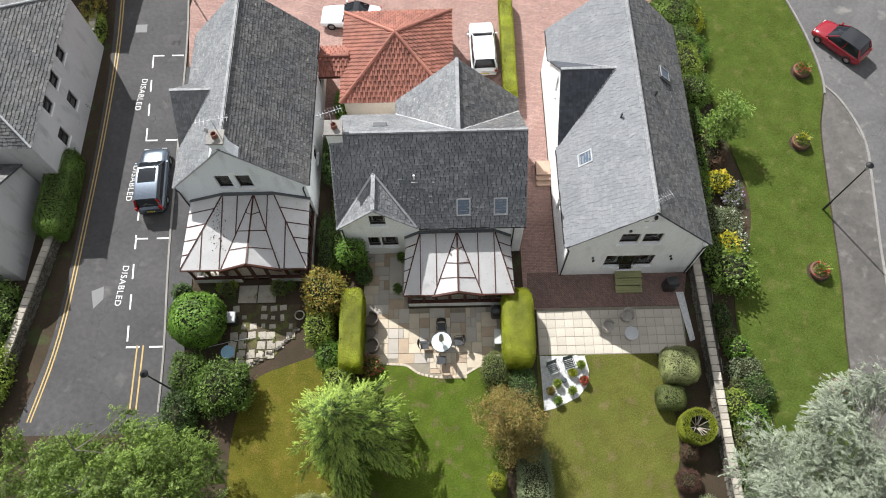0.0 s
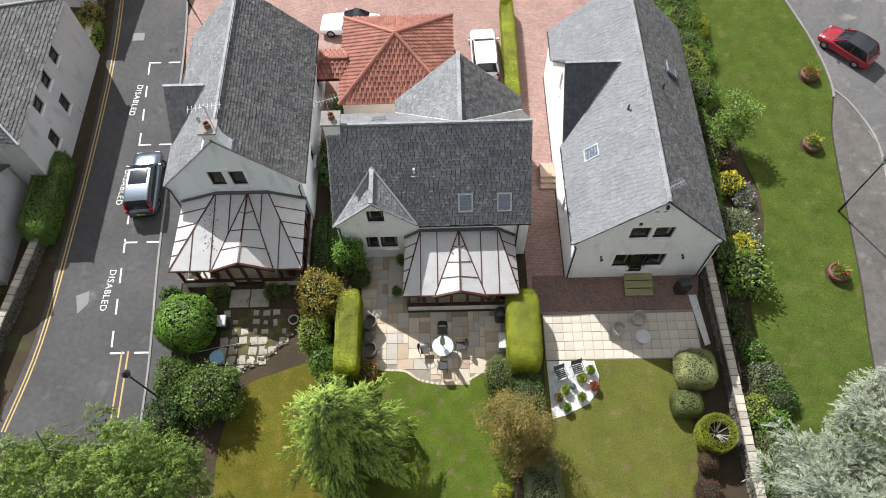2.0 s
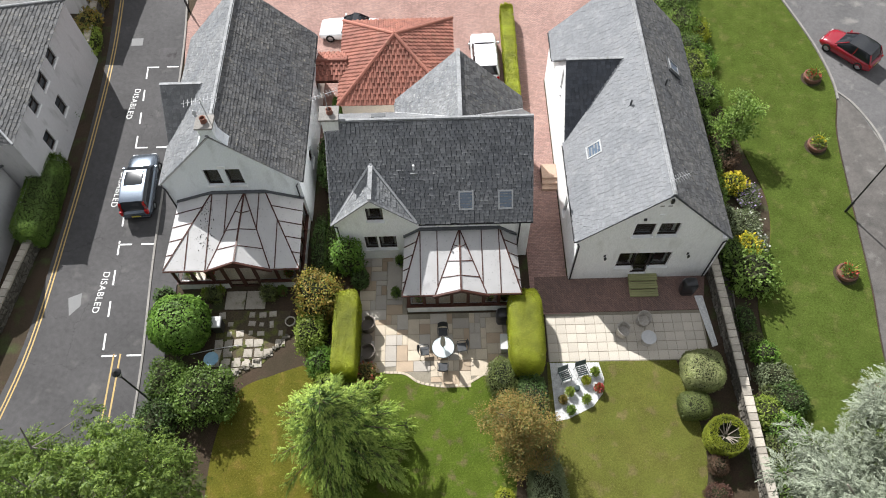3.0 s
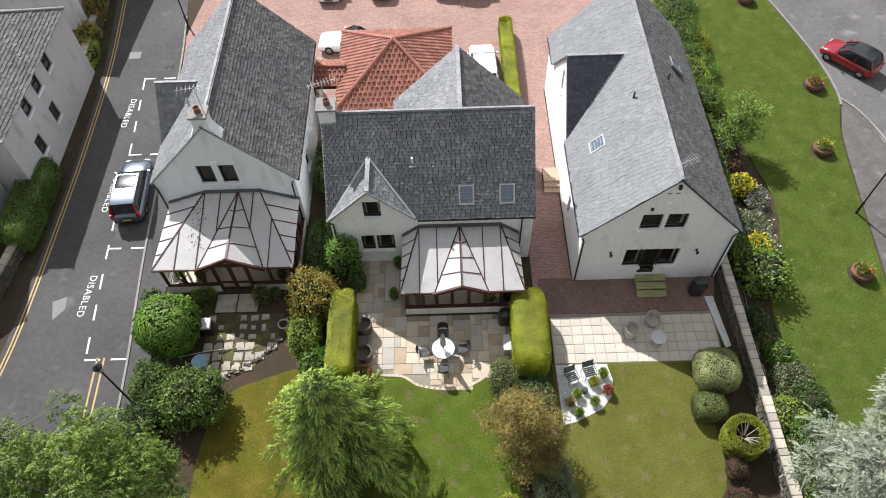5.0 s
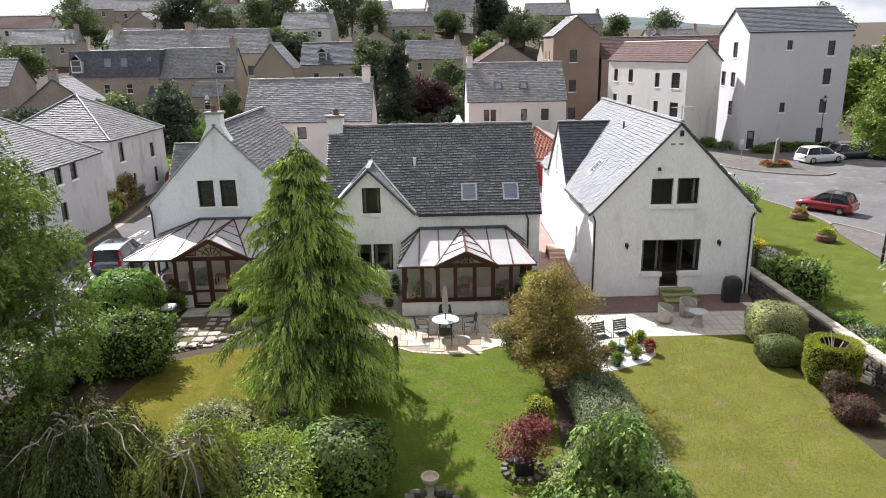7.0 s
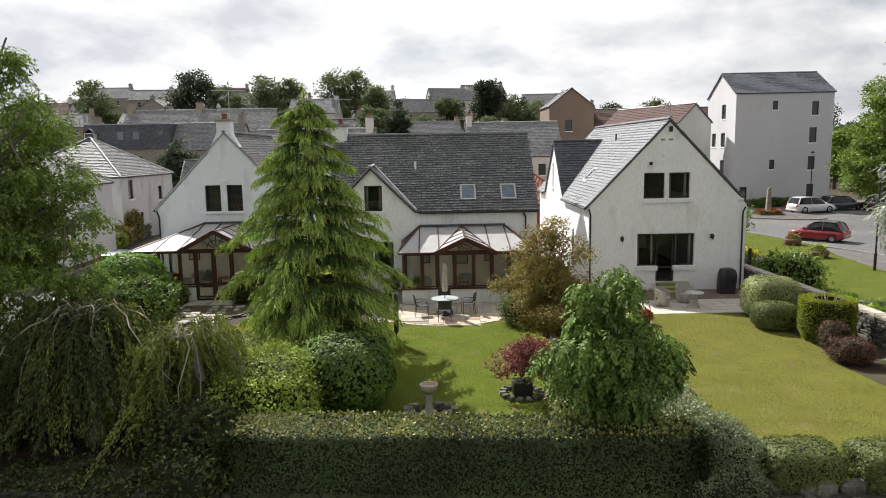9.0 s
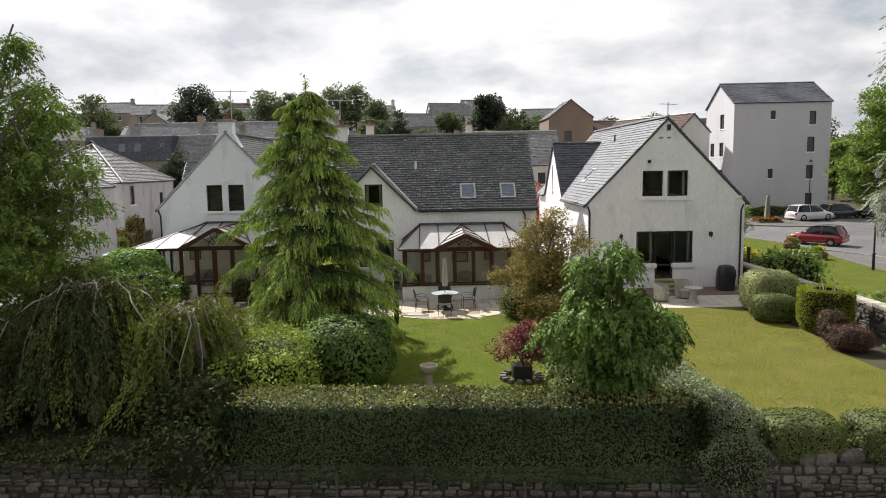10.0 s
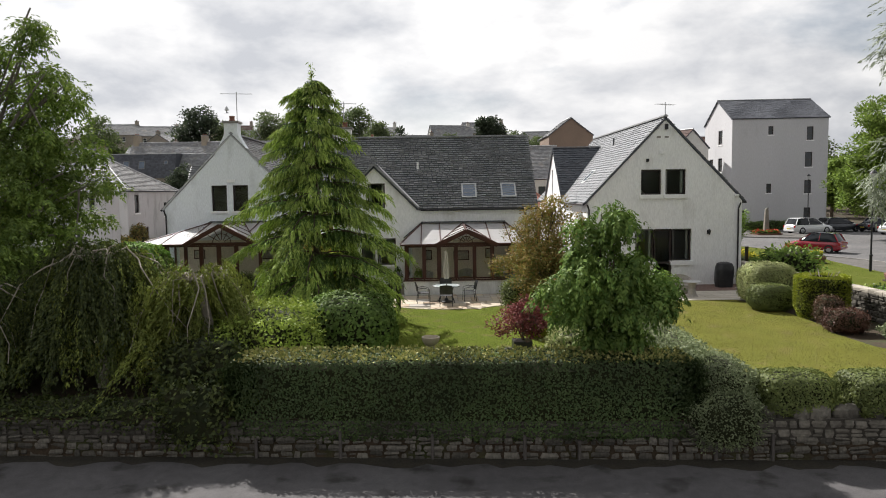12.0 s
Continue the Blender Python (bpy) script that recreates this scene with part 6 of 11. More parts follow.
# first garden
bush("bush", (-14.45, 12.35, 0), (1.54, 1.5, 2.65), 2.3, L_BRIGHT, "large rounded glossy green evergreen bush", leaf=0.15, density=210, lump=0.07, shag=0.03, seed=11, aspect=0.6)
bush("bush", (-12.6, 8.5, 0), (1.4, 1.3, 2.2), 2.2, L_MID, "loose leafy green bush beside the lawn", leaf=0.14, density=150, lump=0.34, shag=0.09, seed=12)
bush("bush", (-14.8, 9.4, 0), (0.9, 1.1, 1.7), 2.2, L_MID, "loose green bush by the footway", leaf=0.13, density=150, lump=0.2, shag=0.1, seed=13)
bush("bush", (-15.0, 7.2, 0), (0.9, 1.3, 1.6), 2.2, L_DARK, "dark green bush by the footway", leaf=0.13, density=150, lump=0.2, shag=0.1, seed=14)
bush("bush", (-7.3, 13.7, 0), (1.1, 1.25, 2.7), 2.2, L_ORANGE, "tall green shrub with golden-orange leaf tips", leaf=0.13, density=190, lump=0.25, shag=0.12, seed=15)
bush("bush", (-7.6, 11.8, 0), (0.75, 1.1, 1.9), 2.2, L_LIME, "light green leafy shrub by the hedge", leaf=0.12, density=190, lump=0.25, shag=0.1, seed=16)
bush("bush", (-7.0, 10.3, 0), (0.65, 0.8, 1.5), 2.2, L_BRIGHT, "green leafy shrub by the hedge", leaf=0.12, density=190, lump=0.25, shag=0.1, seed=17)
bush("bush", (-6.4, 8.9, 0), (0.8, 0.7, 1.5), 2.2, L_LIME, "lime green shrub at the end of the hedge", leaf=0.11, density=190, lump=0.25, shag=0.1, seed=18)
bush("bush", (-7.6, 16.4, 0), (0.35, 2.6, 1.0), 3, L_DARK, "dark planting along the house side path", leaf=0.1, density=190, lump=0.25, shag=0.1, seed=19)
bush("bush", (-6.9, 18.5, 0), (0.3, 3.2, 0.9), 3, L_MID, "green planting along the house side path", leaf=0.1, density=150, lump=0.25, shag=0.1, seed=20)
bush("bush", (-7.1, 22.8, 0), (0.7, 1.6, 2.2), 2.5, L_DARK, "dark shrub between the two houses", leaf=0.12, density=150, lump=0.25, shag=0.1, seed=21)
bush("climber", (-5.75, 16.05, 0), (0.75, 0.6, 2.75), 2.6, L_BRIGHT, "green climber on the house corner", leaf=0.14, density=170, lump=0.25, shag=0.12, seed=22)
bush("bush", (-5.2, 15.2, 0), (0.45, 0.55, 1.0), 2.2, L_DARK, "dark shrub under the window", leaf=0.1, density=190, lump=0.2, shag=0.1, seed=23)
bush("bush", (-4.75, 9.75, 0), (0.6, 0.5, 0.75), 2.2, L_BROWN, "reddish flowering shrub at the patio edge", leaf=0.09, density=240, lump=0.2, shag=0.12, seed=24, flowers=L_PINK, n_flowers=90)
# middle garden
bush("bush", (2.35, 9.3, 0), (0.75, 0.9, 1.2), 2.2, L_OLIVE, "olive-green shrub at the patio edge", leaf=0.09, density=260, lump=0.2, shag=0.1, seed=25)
bush("bush", (3.75, 8.1, 0), (0.7, 1.2, 1.3), 2.4, L_DARK, "dark green shrub under the tree", leaf=0.1, density=220, lump=0.2, shag=0.1, seed=26)
bush("bush", (2.1, 3.4, 0), (0.42, 0.4, 1.0), 2.4, L_GOLD, "small golden conifer bush on the lawn", leaf=0.08, density=340, lump=0.12, shag=0.06, seed=27)
bush("bush", (-3.62, 0.35, 0), (1.3, 1.2, 1.98), 2.6, L_MID, "domed dark green weeping bush", leaf=0.11, density=330, lump=0.08, shag=0.03, seed=28, aspect=0.6)
bush("bush", (-5.5, -0.9, 0), (1.3, 1.9, 1.9), 2.3, L_LIME, "tangled light green shrub by the hedge", leaf=0.09, density=280, lump=0.2, shag=0.08, seed=29)
bush("bush", (-5.3, 1.6, 0), (0.9, 1.0, 1.3), 2.3, L_MID, "green shrub under the conifer", leaf=0.09, density=260, lump=0.2, shag=0.08, seed=30)
bush("bush", (-7.5, 1.9, 0), (1.15, 0.95, 1.75), 2.3, L_VARIEG, "pale variegated shrub under the conifer", leaf=0.09, density=280, lump=0.2, shag=0.08, seed=31)
bush("bush", (2.4, -0.4, 0), (0.6, 0.8, 0.95), 2.3, L_VARIEG, "low variegated shrub beneath the tree", leaf=0.09, density=260, lump=0.2, shag=0.1, seed=32)
bush("bush", (-12.3, 0.7, 0), (1.1, 1.0, 2.4), 2.3, L_LIME, "yellow-green leafy shrub behind the weeping tree", leaf=0.1, density=230, lump=0.2, shag=0.1, seed=33)
# third garden
bush("bush", (12.45, 9.3, 0), (1.0, 1.0, 1.65), 3.2, L_VARIEG, "clipped round variegated bush by the wall", leaf=0.08, density=420, lump=0.05, shag=0.03, seed=34)
bush("bush", (11.8, 7.6, 0), (0.8, 0.7, 1.0), 3.0, L_OLIVE, "clipped low olive-green bush by the wall", leaf=0.07, density=420, lump=0.06, shag=0.03, seed=35)
bush("bush", (12.4, 4.7, 0), (0.42, 0.45, 0.95), 2.6, L_PURPLE, "clipped purple-leaved bush by the wall", leaf=0.06, density=420, lump=0.2, shag=0.08, seed=36)
bush("bush", (12.15, 3.3, 0), (0.6, 0.55, 0.75), 2.4, L_MAROON, "low dark maroon bush by the wall", leaf=0.06, density=420, lump=0.2, shag=0.09, seed=37)
bush("bush", (13.1, 1.6, 0), (0.5, 0.9, 0.5), 2.4, L_SAGE, "low grey edging plants by the wall", leaf=0.07, density=300, lump=0.2, shag=0.08, seed=38)


def ring_topiary(at):
    """A clipped drum of yew with an open, dead middle."""
    root = thing("topiary", at, "clipped drum-shaped golden yew with bare middle", "topiary")
    R, h = 0.88, 1.5
    g = Geo().lathe([(R * 0.8, 0.0), (R * 0.93, 0.3), (R * 0.96, h - 0.12), (R * 0.86, h - 0.03), (R * 0.62, h - 0.05), (R * 0.55, h * 0.72), (0.05, h * 0.66)], 0, 0, 24)
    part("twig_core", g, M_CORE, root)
    n = 11000
    th = NPR.uniform(0, 2 * math.pi, n)
    k = NPR.uniform(0, 1, n)
    side = k < 0.72
    z = np.where(side, NPR.uniform(0, h, n), h - NPR.uniform(0, 0.06, n))
    r = np.where(side, R * (0.82 + 0.18 * np.minimum(1, z / 0.4)), R * NPR.uniform(0.58, 1.0, n)) + NPR.normal(0, 0.02, n)
    P = np.stack([r * np.cos(th), r * np.sin(th), z], 1)
    D = np.where(side[:, None], np.stack([np.cos(th), np.sin(th), 0.2 + 0 * th], 1), np.array([0, 0, 1.0])) + NPR.normal(0, 0.6, (n, 3))
    leaf_part("foliage", P, D, np.full(n, 0.07), 0.5, L_YEW, root)
    b = Geo()
    rr = random.Random(4)
    for _ in range(14):
        a = rr.uniform(0, 6.28)
        limb(b, (0.1 * math.cos(a), 0.1 * math.sin(a), 1.0), (0.55 * math.cos(a), 0.55 * math.sin(a), 1.45 + rr.uniform(0, 0.3)), 0.03, 0.012, n=4)
    part("branch_frame", b, M_PALEWOOD, root)
    return root


ring_topiary((12.85, 5.95, 0))

# bed along the wall and the verge
BED = [(15.9, 49.0, 1.0, 1.0, 1.3, L_MID), (16.2, 46.0, 0.9, 0.9, 1.2, L_LIME), (16.0, 43.0, 1.0, 1.0, 1.5, L_DARK), (16.3, 38.5, 1.1, 1.1, 1.3, L_MID), (15.7, 35.8, 1.2, 1.2, 1.9, L_DARK), (15.8, 34.2, 1.2, 1.2, 1.7, L_MID), (16.9, 33.6, 0.7, 0.9, 1.1, L_GOLD), (15.6, 31.6, 1.0, 1.0, 1.6, L_DARK),
       (16.6, 31.0, 0.9, 0.9, 1.0, L_BRIGHT), (15.6, 29.6, 1.0, 1.2, 1.7, L_LIME), (15.9, 27.6, 1.1, 1.0, 1.6, L_MID), (15.3, 25.0, 0.8, 1.1, 1.4, L_DARK), (16.2, 23.2, 1.0, 1.2, 1.2, L_PURPLE),
       (15.3, 22.4, 0.7, 1.0, 1.3, L_DARK), (15.2, 20.4, 0.7, 1.0, 1.2, L_MID), (15.5, 18.4, 0.8, 0.8, 0.9, L_SAGE), (15.55, 16.2, 0.55, 0.8, 1.1, L_DARK),
       (15.5, 12.3, 0.4, 0.6, 0.55, L_DARK), (15.6, 11.1, 0.45, 0.4, 0.5, L_OLIVE), (15.95, 10.4, 0.6, 0.5, 0.7, L_BRIGHT), (16.2, 9.2, 0.8, 0.55, 0.6, L_SAGE),
       (15.35, 7.2, 0.65, 0.7, 0.8, L_LIME), (16.7, 7.9, 0.7, 0.7, 0.8, L_DARK), (15.9, 8.2, 0.45, 0.4, 0.5, L_OLIVE), (16.1, 6.2, 0.8, 0.8, 0.9, L_BRIGHT),
       (15.4, 5.2, 0.6, 0.7, 0.8, L_OLIVE), (15.8, 3.6, 0.9, 1.0, 1.0, L_MID), (15.4, 1.2, 0.8, 1.2, 1.1, L_BRIGHT), (15.6, -1.6, 0.8, 1.2, 1.0, L_DARK)]
NAMES = {id(L_FRESH): "fresh green", id(L_MID): "green", id(L_DARK): "dark green", id(L_LIME): "light green", id(L_GOLD): "golden", id(L_BRIGHT): "bright green", id(L_PURPLE): "purple-leaved", id(L_SAGE): "grey-green", id(L_OLIVE): "olive-green"}
for i, (x, y, a, b, h, m_) in enumerate(BED):
    if y > 14:
        m_ = L_MID if m_ is L_DARK else L_FRESH if m_ is L_MID else m_
    bush("bush", (x, y, -0.03), (a * 1.12, b * 1.15, h * 1.05), 2.2, m_, NAMES[id(m_)] + " shrub in the border beside the verge", leaf=0.12, density=150, lump=0.25, shag=0.12, seed=40 + i, group="border shrubs")
bush("bush", (16.6, 20.9, 0), (0.75, 0.6, 1.0), 2.2, L_GOLD, "golden shrub with bright yellow flowers", leaf=0.1, density=220, lump=0.25, shag=0.12, seed=81, flowers=L_YELLOW, n_flowers=500)
bush("bush", (16.5, 16.6, 0), (0.6, 0.7, 1.0), 2.2, L_GOLD, "golden shrub with bright yellow flowers", leaf=0.1, density=220, lump=0.25, shag=0.12, seed=82, flowers=L_YELLOW, n_flowers=500)
bush("flower_clump", (17.4, 20.2, 0), (0.6, 0.8, 0.6), 2.2, L_SAGE, "lilac flowering clump in the border", leaf=0.09, density=220, lump=0.25, shag=0.12, seed=83, flowers=L_LILAC, n_flowers=260)
bush("flower_clump", (16.9, 18.3, 0), (0.8, 0.9, 0.6), 2.2, L_SAGE, "white flowering clump in the border", leaf=0.09, density=220, lump=0.25, shag=0.12, seed=84, flowers=L_WHITE, n_flowers=110)
bush("flower_clump", (17.3, 16.9, 0), (0.5, 0.6, 0.5), 2.2, L_SAGE, "white flowering clump in the border", leaf=0.09, density=220, lump=0.25, shag=0.12, seed=85, flowers=L_WHITE, n_flowers=70)
bush("bush", (16.2, 14.75, 0), (1.2, 1.15, 1.7), 2.4, L_FRESH, "large light green leafy shrub by the verge", leaf=0.2, density=90, lump=0.25, shag=0.15, seed=86)

# ---- trees ----
tree((17.0, 24.4, 0), [(0, 0, 2.2, 1.3, 1.2, 0.7), (0.5, 0.4, 2.9, 0.9, 0.9, 0.5), (-0.4, -0.4, 1.6, 1.1, 1.0, 0.5)], 1.4, 0.09, L_FRESH, "small spreading green tree on the verge edge", clumps=46, per=110, leaf=0.15, clump_r=0.45, seed=3)
tree((2.85, 6.1, 0), [(0, 0, 3.0, 1.6, 1.5, 1.0), (-0.15, 0.3, 2.1, 1.75, 1.6, 0.9), (0.4, -0.6, 1.4, 1.5, 1.5, 0.8), (0, 0.2, 3.8, 0.95, 0.95, 0.6), (0.2, -0.2, 0.8, 1.2, 1.4, 0.5)], 1.5, 0.13, L_BROWN, "bronze-green apple tree between the lawns", clumps=190, per=170, leaf=0.095, clump_r=0.42, seed=5, hollow=0.25)
tree((2.65, -3.25, 0), [(-0.2, -0.5, 4.0, 0.52, 0.6, 0.6), (-0.1, -0.45, 3.1, 0.95, 0.75, 0.6), (-0.9, -0.4, 2.6, 0.62, 0.7, 0.5), (0.62, -0.5, 2.45, 0.72, 0.75, 0.6), (-0.2, -0.6, 2.2, 0.82, 0.7, 0.6), (0.2, -0.35, 1.6, 0.75, 0.7, 0.4)], 1.4, 0.09, L_ROWAN, "young rowan tree with drooping green leaves", clumps=50, per=70, leaf=0.105, clump_r=0.4, seed=17, droop=0.4, aspect=0.42, flat=0.5, compound=(5, 0.25, 0.85, 0.75))
tree((-15.9, 2.2, -0.35), [(0, 0.6, 7.0, 3.9, 4.2, 3.2), (2.0, 0.4, 5.6, 2.7, 3.0, 2.4), (-3.4, 1.0, 6.2, 3.0, 3.2, 2.4), (0.4, -0.6, 9.6, 1.8, 2.2, 2.4), (2.4, -0.8, 8.6, 1.3, 1.2, 1.6), (-1.6, 0.6, 10.2, 1.4, 1.4, 1.8), (1.8, -1.6, 3.8, 2.2, 2.4, 1.7), (-0.5, 0.5, 4.0, 3.6, 3.6, 1.9), (2.6, 1.0, 8.0, 1.6, 1.8, 1.4), (3.0, 0.6, 6.2, 1.5, 2.4, 2.4), (3.1, -1.2, 3.6, 1.5, 2.0, 1.5), (3.0, 2.4, 3.6, 1.3, 1.4, 1.4), (3.1, -0.2, 10.3, 0.4, 0.6, 0.5), (2.7, -0.2, 9.4, 0.5, 0.6, 0.4), (3.9, -0.2, 8.5, 0.45, 0.6, 0.4), (5.1, -0.2, 5.4, 0.4, 0.6, 0.4)], 4.2, 0.24, L_ASH, "large ash tree with light feathery leaves by the road", clumps=255, per=46, leaf=0.13, clump_r=0.5, seed=9, droop=0.3, aspect=0.4, limbs=22, bark=M_GREYBARK, hollow=0.35, flat=0.55, compound=(4, 0.3, 0.8, 0.5), twigs=3)
tree((18.2, 1.8, -0.1), [(0, 0, 6.2, 4.3, 4.8, 2.8), (-2.4, 1.4, 5.0, 2.6, 2.6, 2.4), (-4.9, -0.2, 8.8, 0.6, 1.4, 3.0), (-3.5, -1.2, 8.6, 1.4, 1.8, 2.8), (-1.6, -2.8, 5.4, 2.8, 2.8, 2.6), (1.5, 3.2, 5.4, 3.2, 3.0, 2.2), (0.2, -0.8, 8.2, 2.4, 2.6, 1.7), (-1.5, 0.2, 3.4, 2.8, 3.4, 1.6)], 3.4, 0.28, L_SILVER, "large silver-leaved willow beside the street", clumps=360, per=32, leaf=0.15, clump_r=0.5, seed=11, droop=0.25, aspect=0.26, limbs=16, bark=M_PALEWOOD, compound=(6, 0.5, 0.45, 0.3))


def conifer(at, height, radius, material, label):
    """A conifer: whorls of arching branches, flat side twigs, and needle strands that hang from them."""
    root = thing("conifer", at, label, "conifer tree")
    rs = np.random.RandomState(21)
    part("trunk", Geo().tube([(0, 0, -0.1), (0.05, 0, height * 0.5), (0, 0, height)], [0.2, 0.1, 0.015], 8), M_TWIG, root, smooth=True)
    down = np.array([0, 0, -1.0])
    P, D, S, Y = [], [], [], []
    z = 1.0
    while z < height - 0.1:
        f = (z - 0.3) / (height - 0.3)
        r = radius * (1 - f) ** 0.76 * (0.52 + 0.5 * min(1.0, f / 0.3))
        nb = int(7 + 3 * (1 - f))
        for i in range(nb):
            a = 6.283 * (i + rs.uniform(-0.38, 0.38)) / nb + z * 1.7
            L = r * rs.uniform(0.58, 1.18) + 0.12
            d = np.array([math.cos(a), math.sin(a), 0])
            side = np.cross(d, [0, 0, 1.0])
            rise, drop = 0.32 * L, rs.uniform(0.1, 0.28) * L
            zb = z + rs.uniform(-0.16, 0.16)
            pts = np.array([np.array([0, 0, zb]) + d * L * t + np.array([0, 0, rise * t - (rise + drop) * t * t]) for t in np.linspace(0, 1, 9)])
            part("branch", Geo().tube([tuple(p) for p in pts], [0.036 * (1 - f) + 0.01 - k * 0.0035 * (1 - f) for k in range(9)], 5), M_TWIG, root)
            for t0 in np.linspace(0.18, 1.0, int(5 + 10 * L / radius)):
                k = min(7, int(t0 * 8))
                q = pts[k] + (pts[k + 1] - pts[k]) * (t0 * 8 - k)
                for sg in (-1, 1):
                    tl = min(0.75, (0.27 * L + 0.14) * (1.12 - 0.66 * t0) * rs.uniform(0.75, 1.2))
                    way = d * (0.45 + 0.5 * t0) + side * sg * (0.85 - 0.5 * t0) + rs.normal(0, 0.1, 3)
                    way = way / np.linalg.norm(way)
                    ns, m = int(4 + 9 * tl), 10
                    u = np.repeat(np.linspace(0.12, 1.0, ns), m)
                    v = np.tile(np.linspace(0.0, 0.92, m), ns)
                    hang = np.repeat(unit(way * 0.75 + down * 0.75 + rs.normal(0, 0.2, (ns, 3))), m, 0)
                    sl = np.repeat(rs.uniform(0.22, 0.46, ns) * (0.6 + 0.4 * (1 - f)), m)
                    c = q + way * (tl * u)[:, None] + down * (tl * (0.38 * u * u - 0.05 * u))[:, None] + hang * (sl * v)[:, None] + down * (sl * 0.35 * v * v)[:, None]
                    n = ns * m
                    P.append(c + rs.normal(0, 0.012, (n, 3)))
                    D.append(hang + down * (0.6 * v)[:, None] + rs.normal(0, 0.2, (n, 3)))
                    S.append(rs.uniform(0.085, 0.165, n))
                    # outer strand ends get the lit colour, the inside stays dark
                    Y.append((0.45 * u + 0.6 * t0 + 0.35 * v + rs.normal(0, 0.14, n)) > 0.72)
        z += 0.36 + 0.46 * (1 - f)
    P.append(rs.normal(0, 0.05, (140, 3)) * np.array([1, 1, 5]) + np.array([0, 0, height - 0.25]))
    D.append(rs.normal(0, 0.6, (140, 3)) + np.array([0, 0, -0.3]))
    S.append(np.full(140, 0.16))
    Y.append(np.full(140, True))
    P, D, S, Y = np.concatenate(P), np.concatenate(D), np.concatenate(S), np.concatenate(Y)
    leaf_part("spray_foliage", P[~Y], D[~Y], S[~Y], 0.24, material, root)
    leaf_part("young_spray", P[Y], D[Y], S[Y], 0.2, L_CONTIP, root, label="yellow-green sunlit sprays")
    return root


conifer((-5.35, 5.75, 0), 8.95, 3.45, L_CONIF, "tall conifer with drooping light green sprays on the lawn edge")


def weeping(at, height, radius, material, label, seed=5, strands=420):
    """A weeping tree: arched limbs with leafy strands hanging to the ground."""
    root = thing("weeping_tree", at, label, "tree")
    rs = np.random.RandomState(seed)
    random.seed(seed)
    g = Geo()
    g.tube([(0, 0, -0.1), (0.15, 0.1, height * 0.45), (0, 0, height * 0.75)], [0.17, 0.13, 0.09], 8)
    tips = []
    for i in range(22):
        a = 6.283 * i / 22 * 1.7 + rs.uniform(-0.15, 0.15)
        L = radius * rs.uniform(0.35, 0.95)
        pts = []
        zig = 0
        for t in np.linspace(0, 1, 9):
            zig = rs.uniform(-0.22, 0.22)
            pts.append((math.cos(a) * L * t - math.sin(a) * zig, math.sin(a) * L * t + math.cos(a) * zig, height * 0.7 + math.sin(t * 2.3) * height * rs.uniform(0.17, 0.27) - 0.52 * t * t * height + rs.uniform(-0.09, 0.09)))
        g.tube(pts, [0.03 - 0.0026 * k for k in range(9)], 6)
        tips.append(np.array(pts))
    part("branch_frame", g, M_PALEWOOD, root, smooth=True)
    P, D, lit = [], [], []
    for _ in range(strands // 9):
        pt = tips[rs.randint(0, 22)]
        s0 = pt[rs.randint(2, 9)] + np.array([0, 0, 0.1])
        out = np.array([s0[0], s0[1], 0]) / max(0.3, math.hypot(s0[0], s0[1]))
        ln0 = max(0.6, (s0[2] + (0.45 if s0[1] < -radius * 0.45 else 0.0)) * rs.uniform(0.5, 1.0))
        drift0 = rs.normal(0, 0.36, 3) * np.array([1, 1, 0]) + out * rs.uniform(0.0, 0.4)
        # a fifth of the strand groups carry the painted sunlight
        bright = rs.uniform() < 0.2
        for _k in range(9):
            s = s0 + rs.normal(0, 0.17, 3) * np.array([1, 1, 0.5])
            ln = ln0 * rs.uniform(0.6, 1.08)
            n = int(ln * 62)
            drift = drift0 + rs.normal(0, 0.07, 3) * np.array([1, 1, 0])
            t = rs.uniform(0, 1, n)
            P.append(s + out * (0.5 * np.sin(t * 1.4))[:, None] * min(1.0, ln / 2) + drift * (ln * t * t)[:, None] * 0.6 - np.array([0, 0, 1.0]) * (ln * t)[:, None] + rs.normal(0, 0.03, (n, 3)))
            D.append(drift + rs.normal(0, 0.3, (n, 3)) + np.array([0, 0, -0.9]) + out * 0.4)
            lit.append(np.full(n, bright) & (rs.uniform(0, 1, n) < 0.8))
    P, D, lit = np.concatenate(P), np.concatenate(D), np.concatenate(lit)
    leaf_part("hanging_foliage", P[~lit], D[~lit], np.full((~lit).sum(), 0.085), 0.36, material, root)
    leaf_part("young_foliage", P[lit], D[lit], np.full(lit.sum(), 0.085), 0.36, L_WEEPLIT, root, label="hanging leaves in a sunlit yellow-green")
    return root


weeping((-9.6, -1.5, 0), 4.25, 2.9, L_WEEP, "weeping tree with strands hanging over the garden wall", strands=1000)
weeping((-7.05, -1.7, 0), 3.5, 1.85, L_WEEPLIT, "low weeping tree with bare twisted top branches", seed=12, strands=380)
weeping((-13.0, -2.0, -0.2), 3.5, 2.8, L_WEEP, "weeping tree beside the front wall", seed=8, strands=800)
bush("bush", (-6.35, -4.0, -0.75), (0.9, 0.45, 1.4), 2.6, L_WEEP, "dark climbing shrub over the front wall", leaf=0.11, density=260, lump=0.3, shag=0.12, seed=91)
bush("bush", (-6.6, -2.4, -0.1), (1.2, 1.1, 1.5), 2.3, L_WEEP, "dark leafy shrub between hedge and weeping tree", leaf=0.12, density=220, lump=0.28, shag=0.12, seed=92)
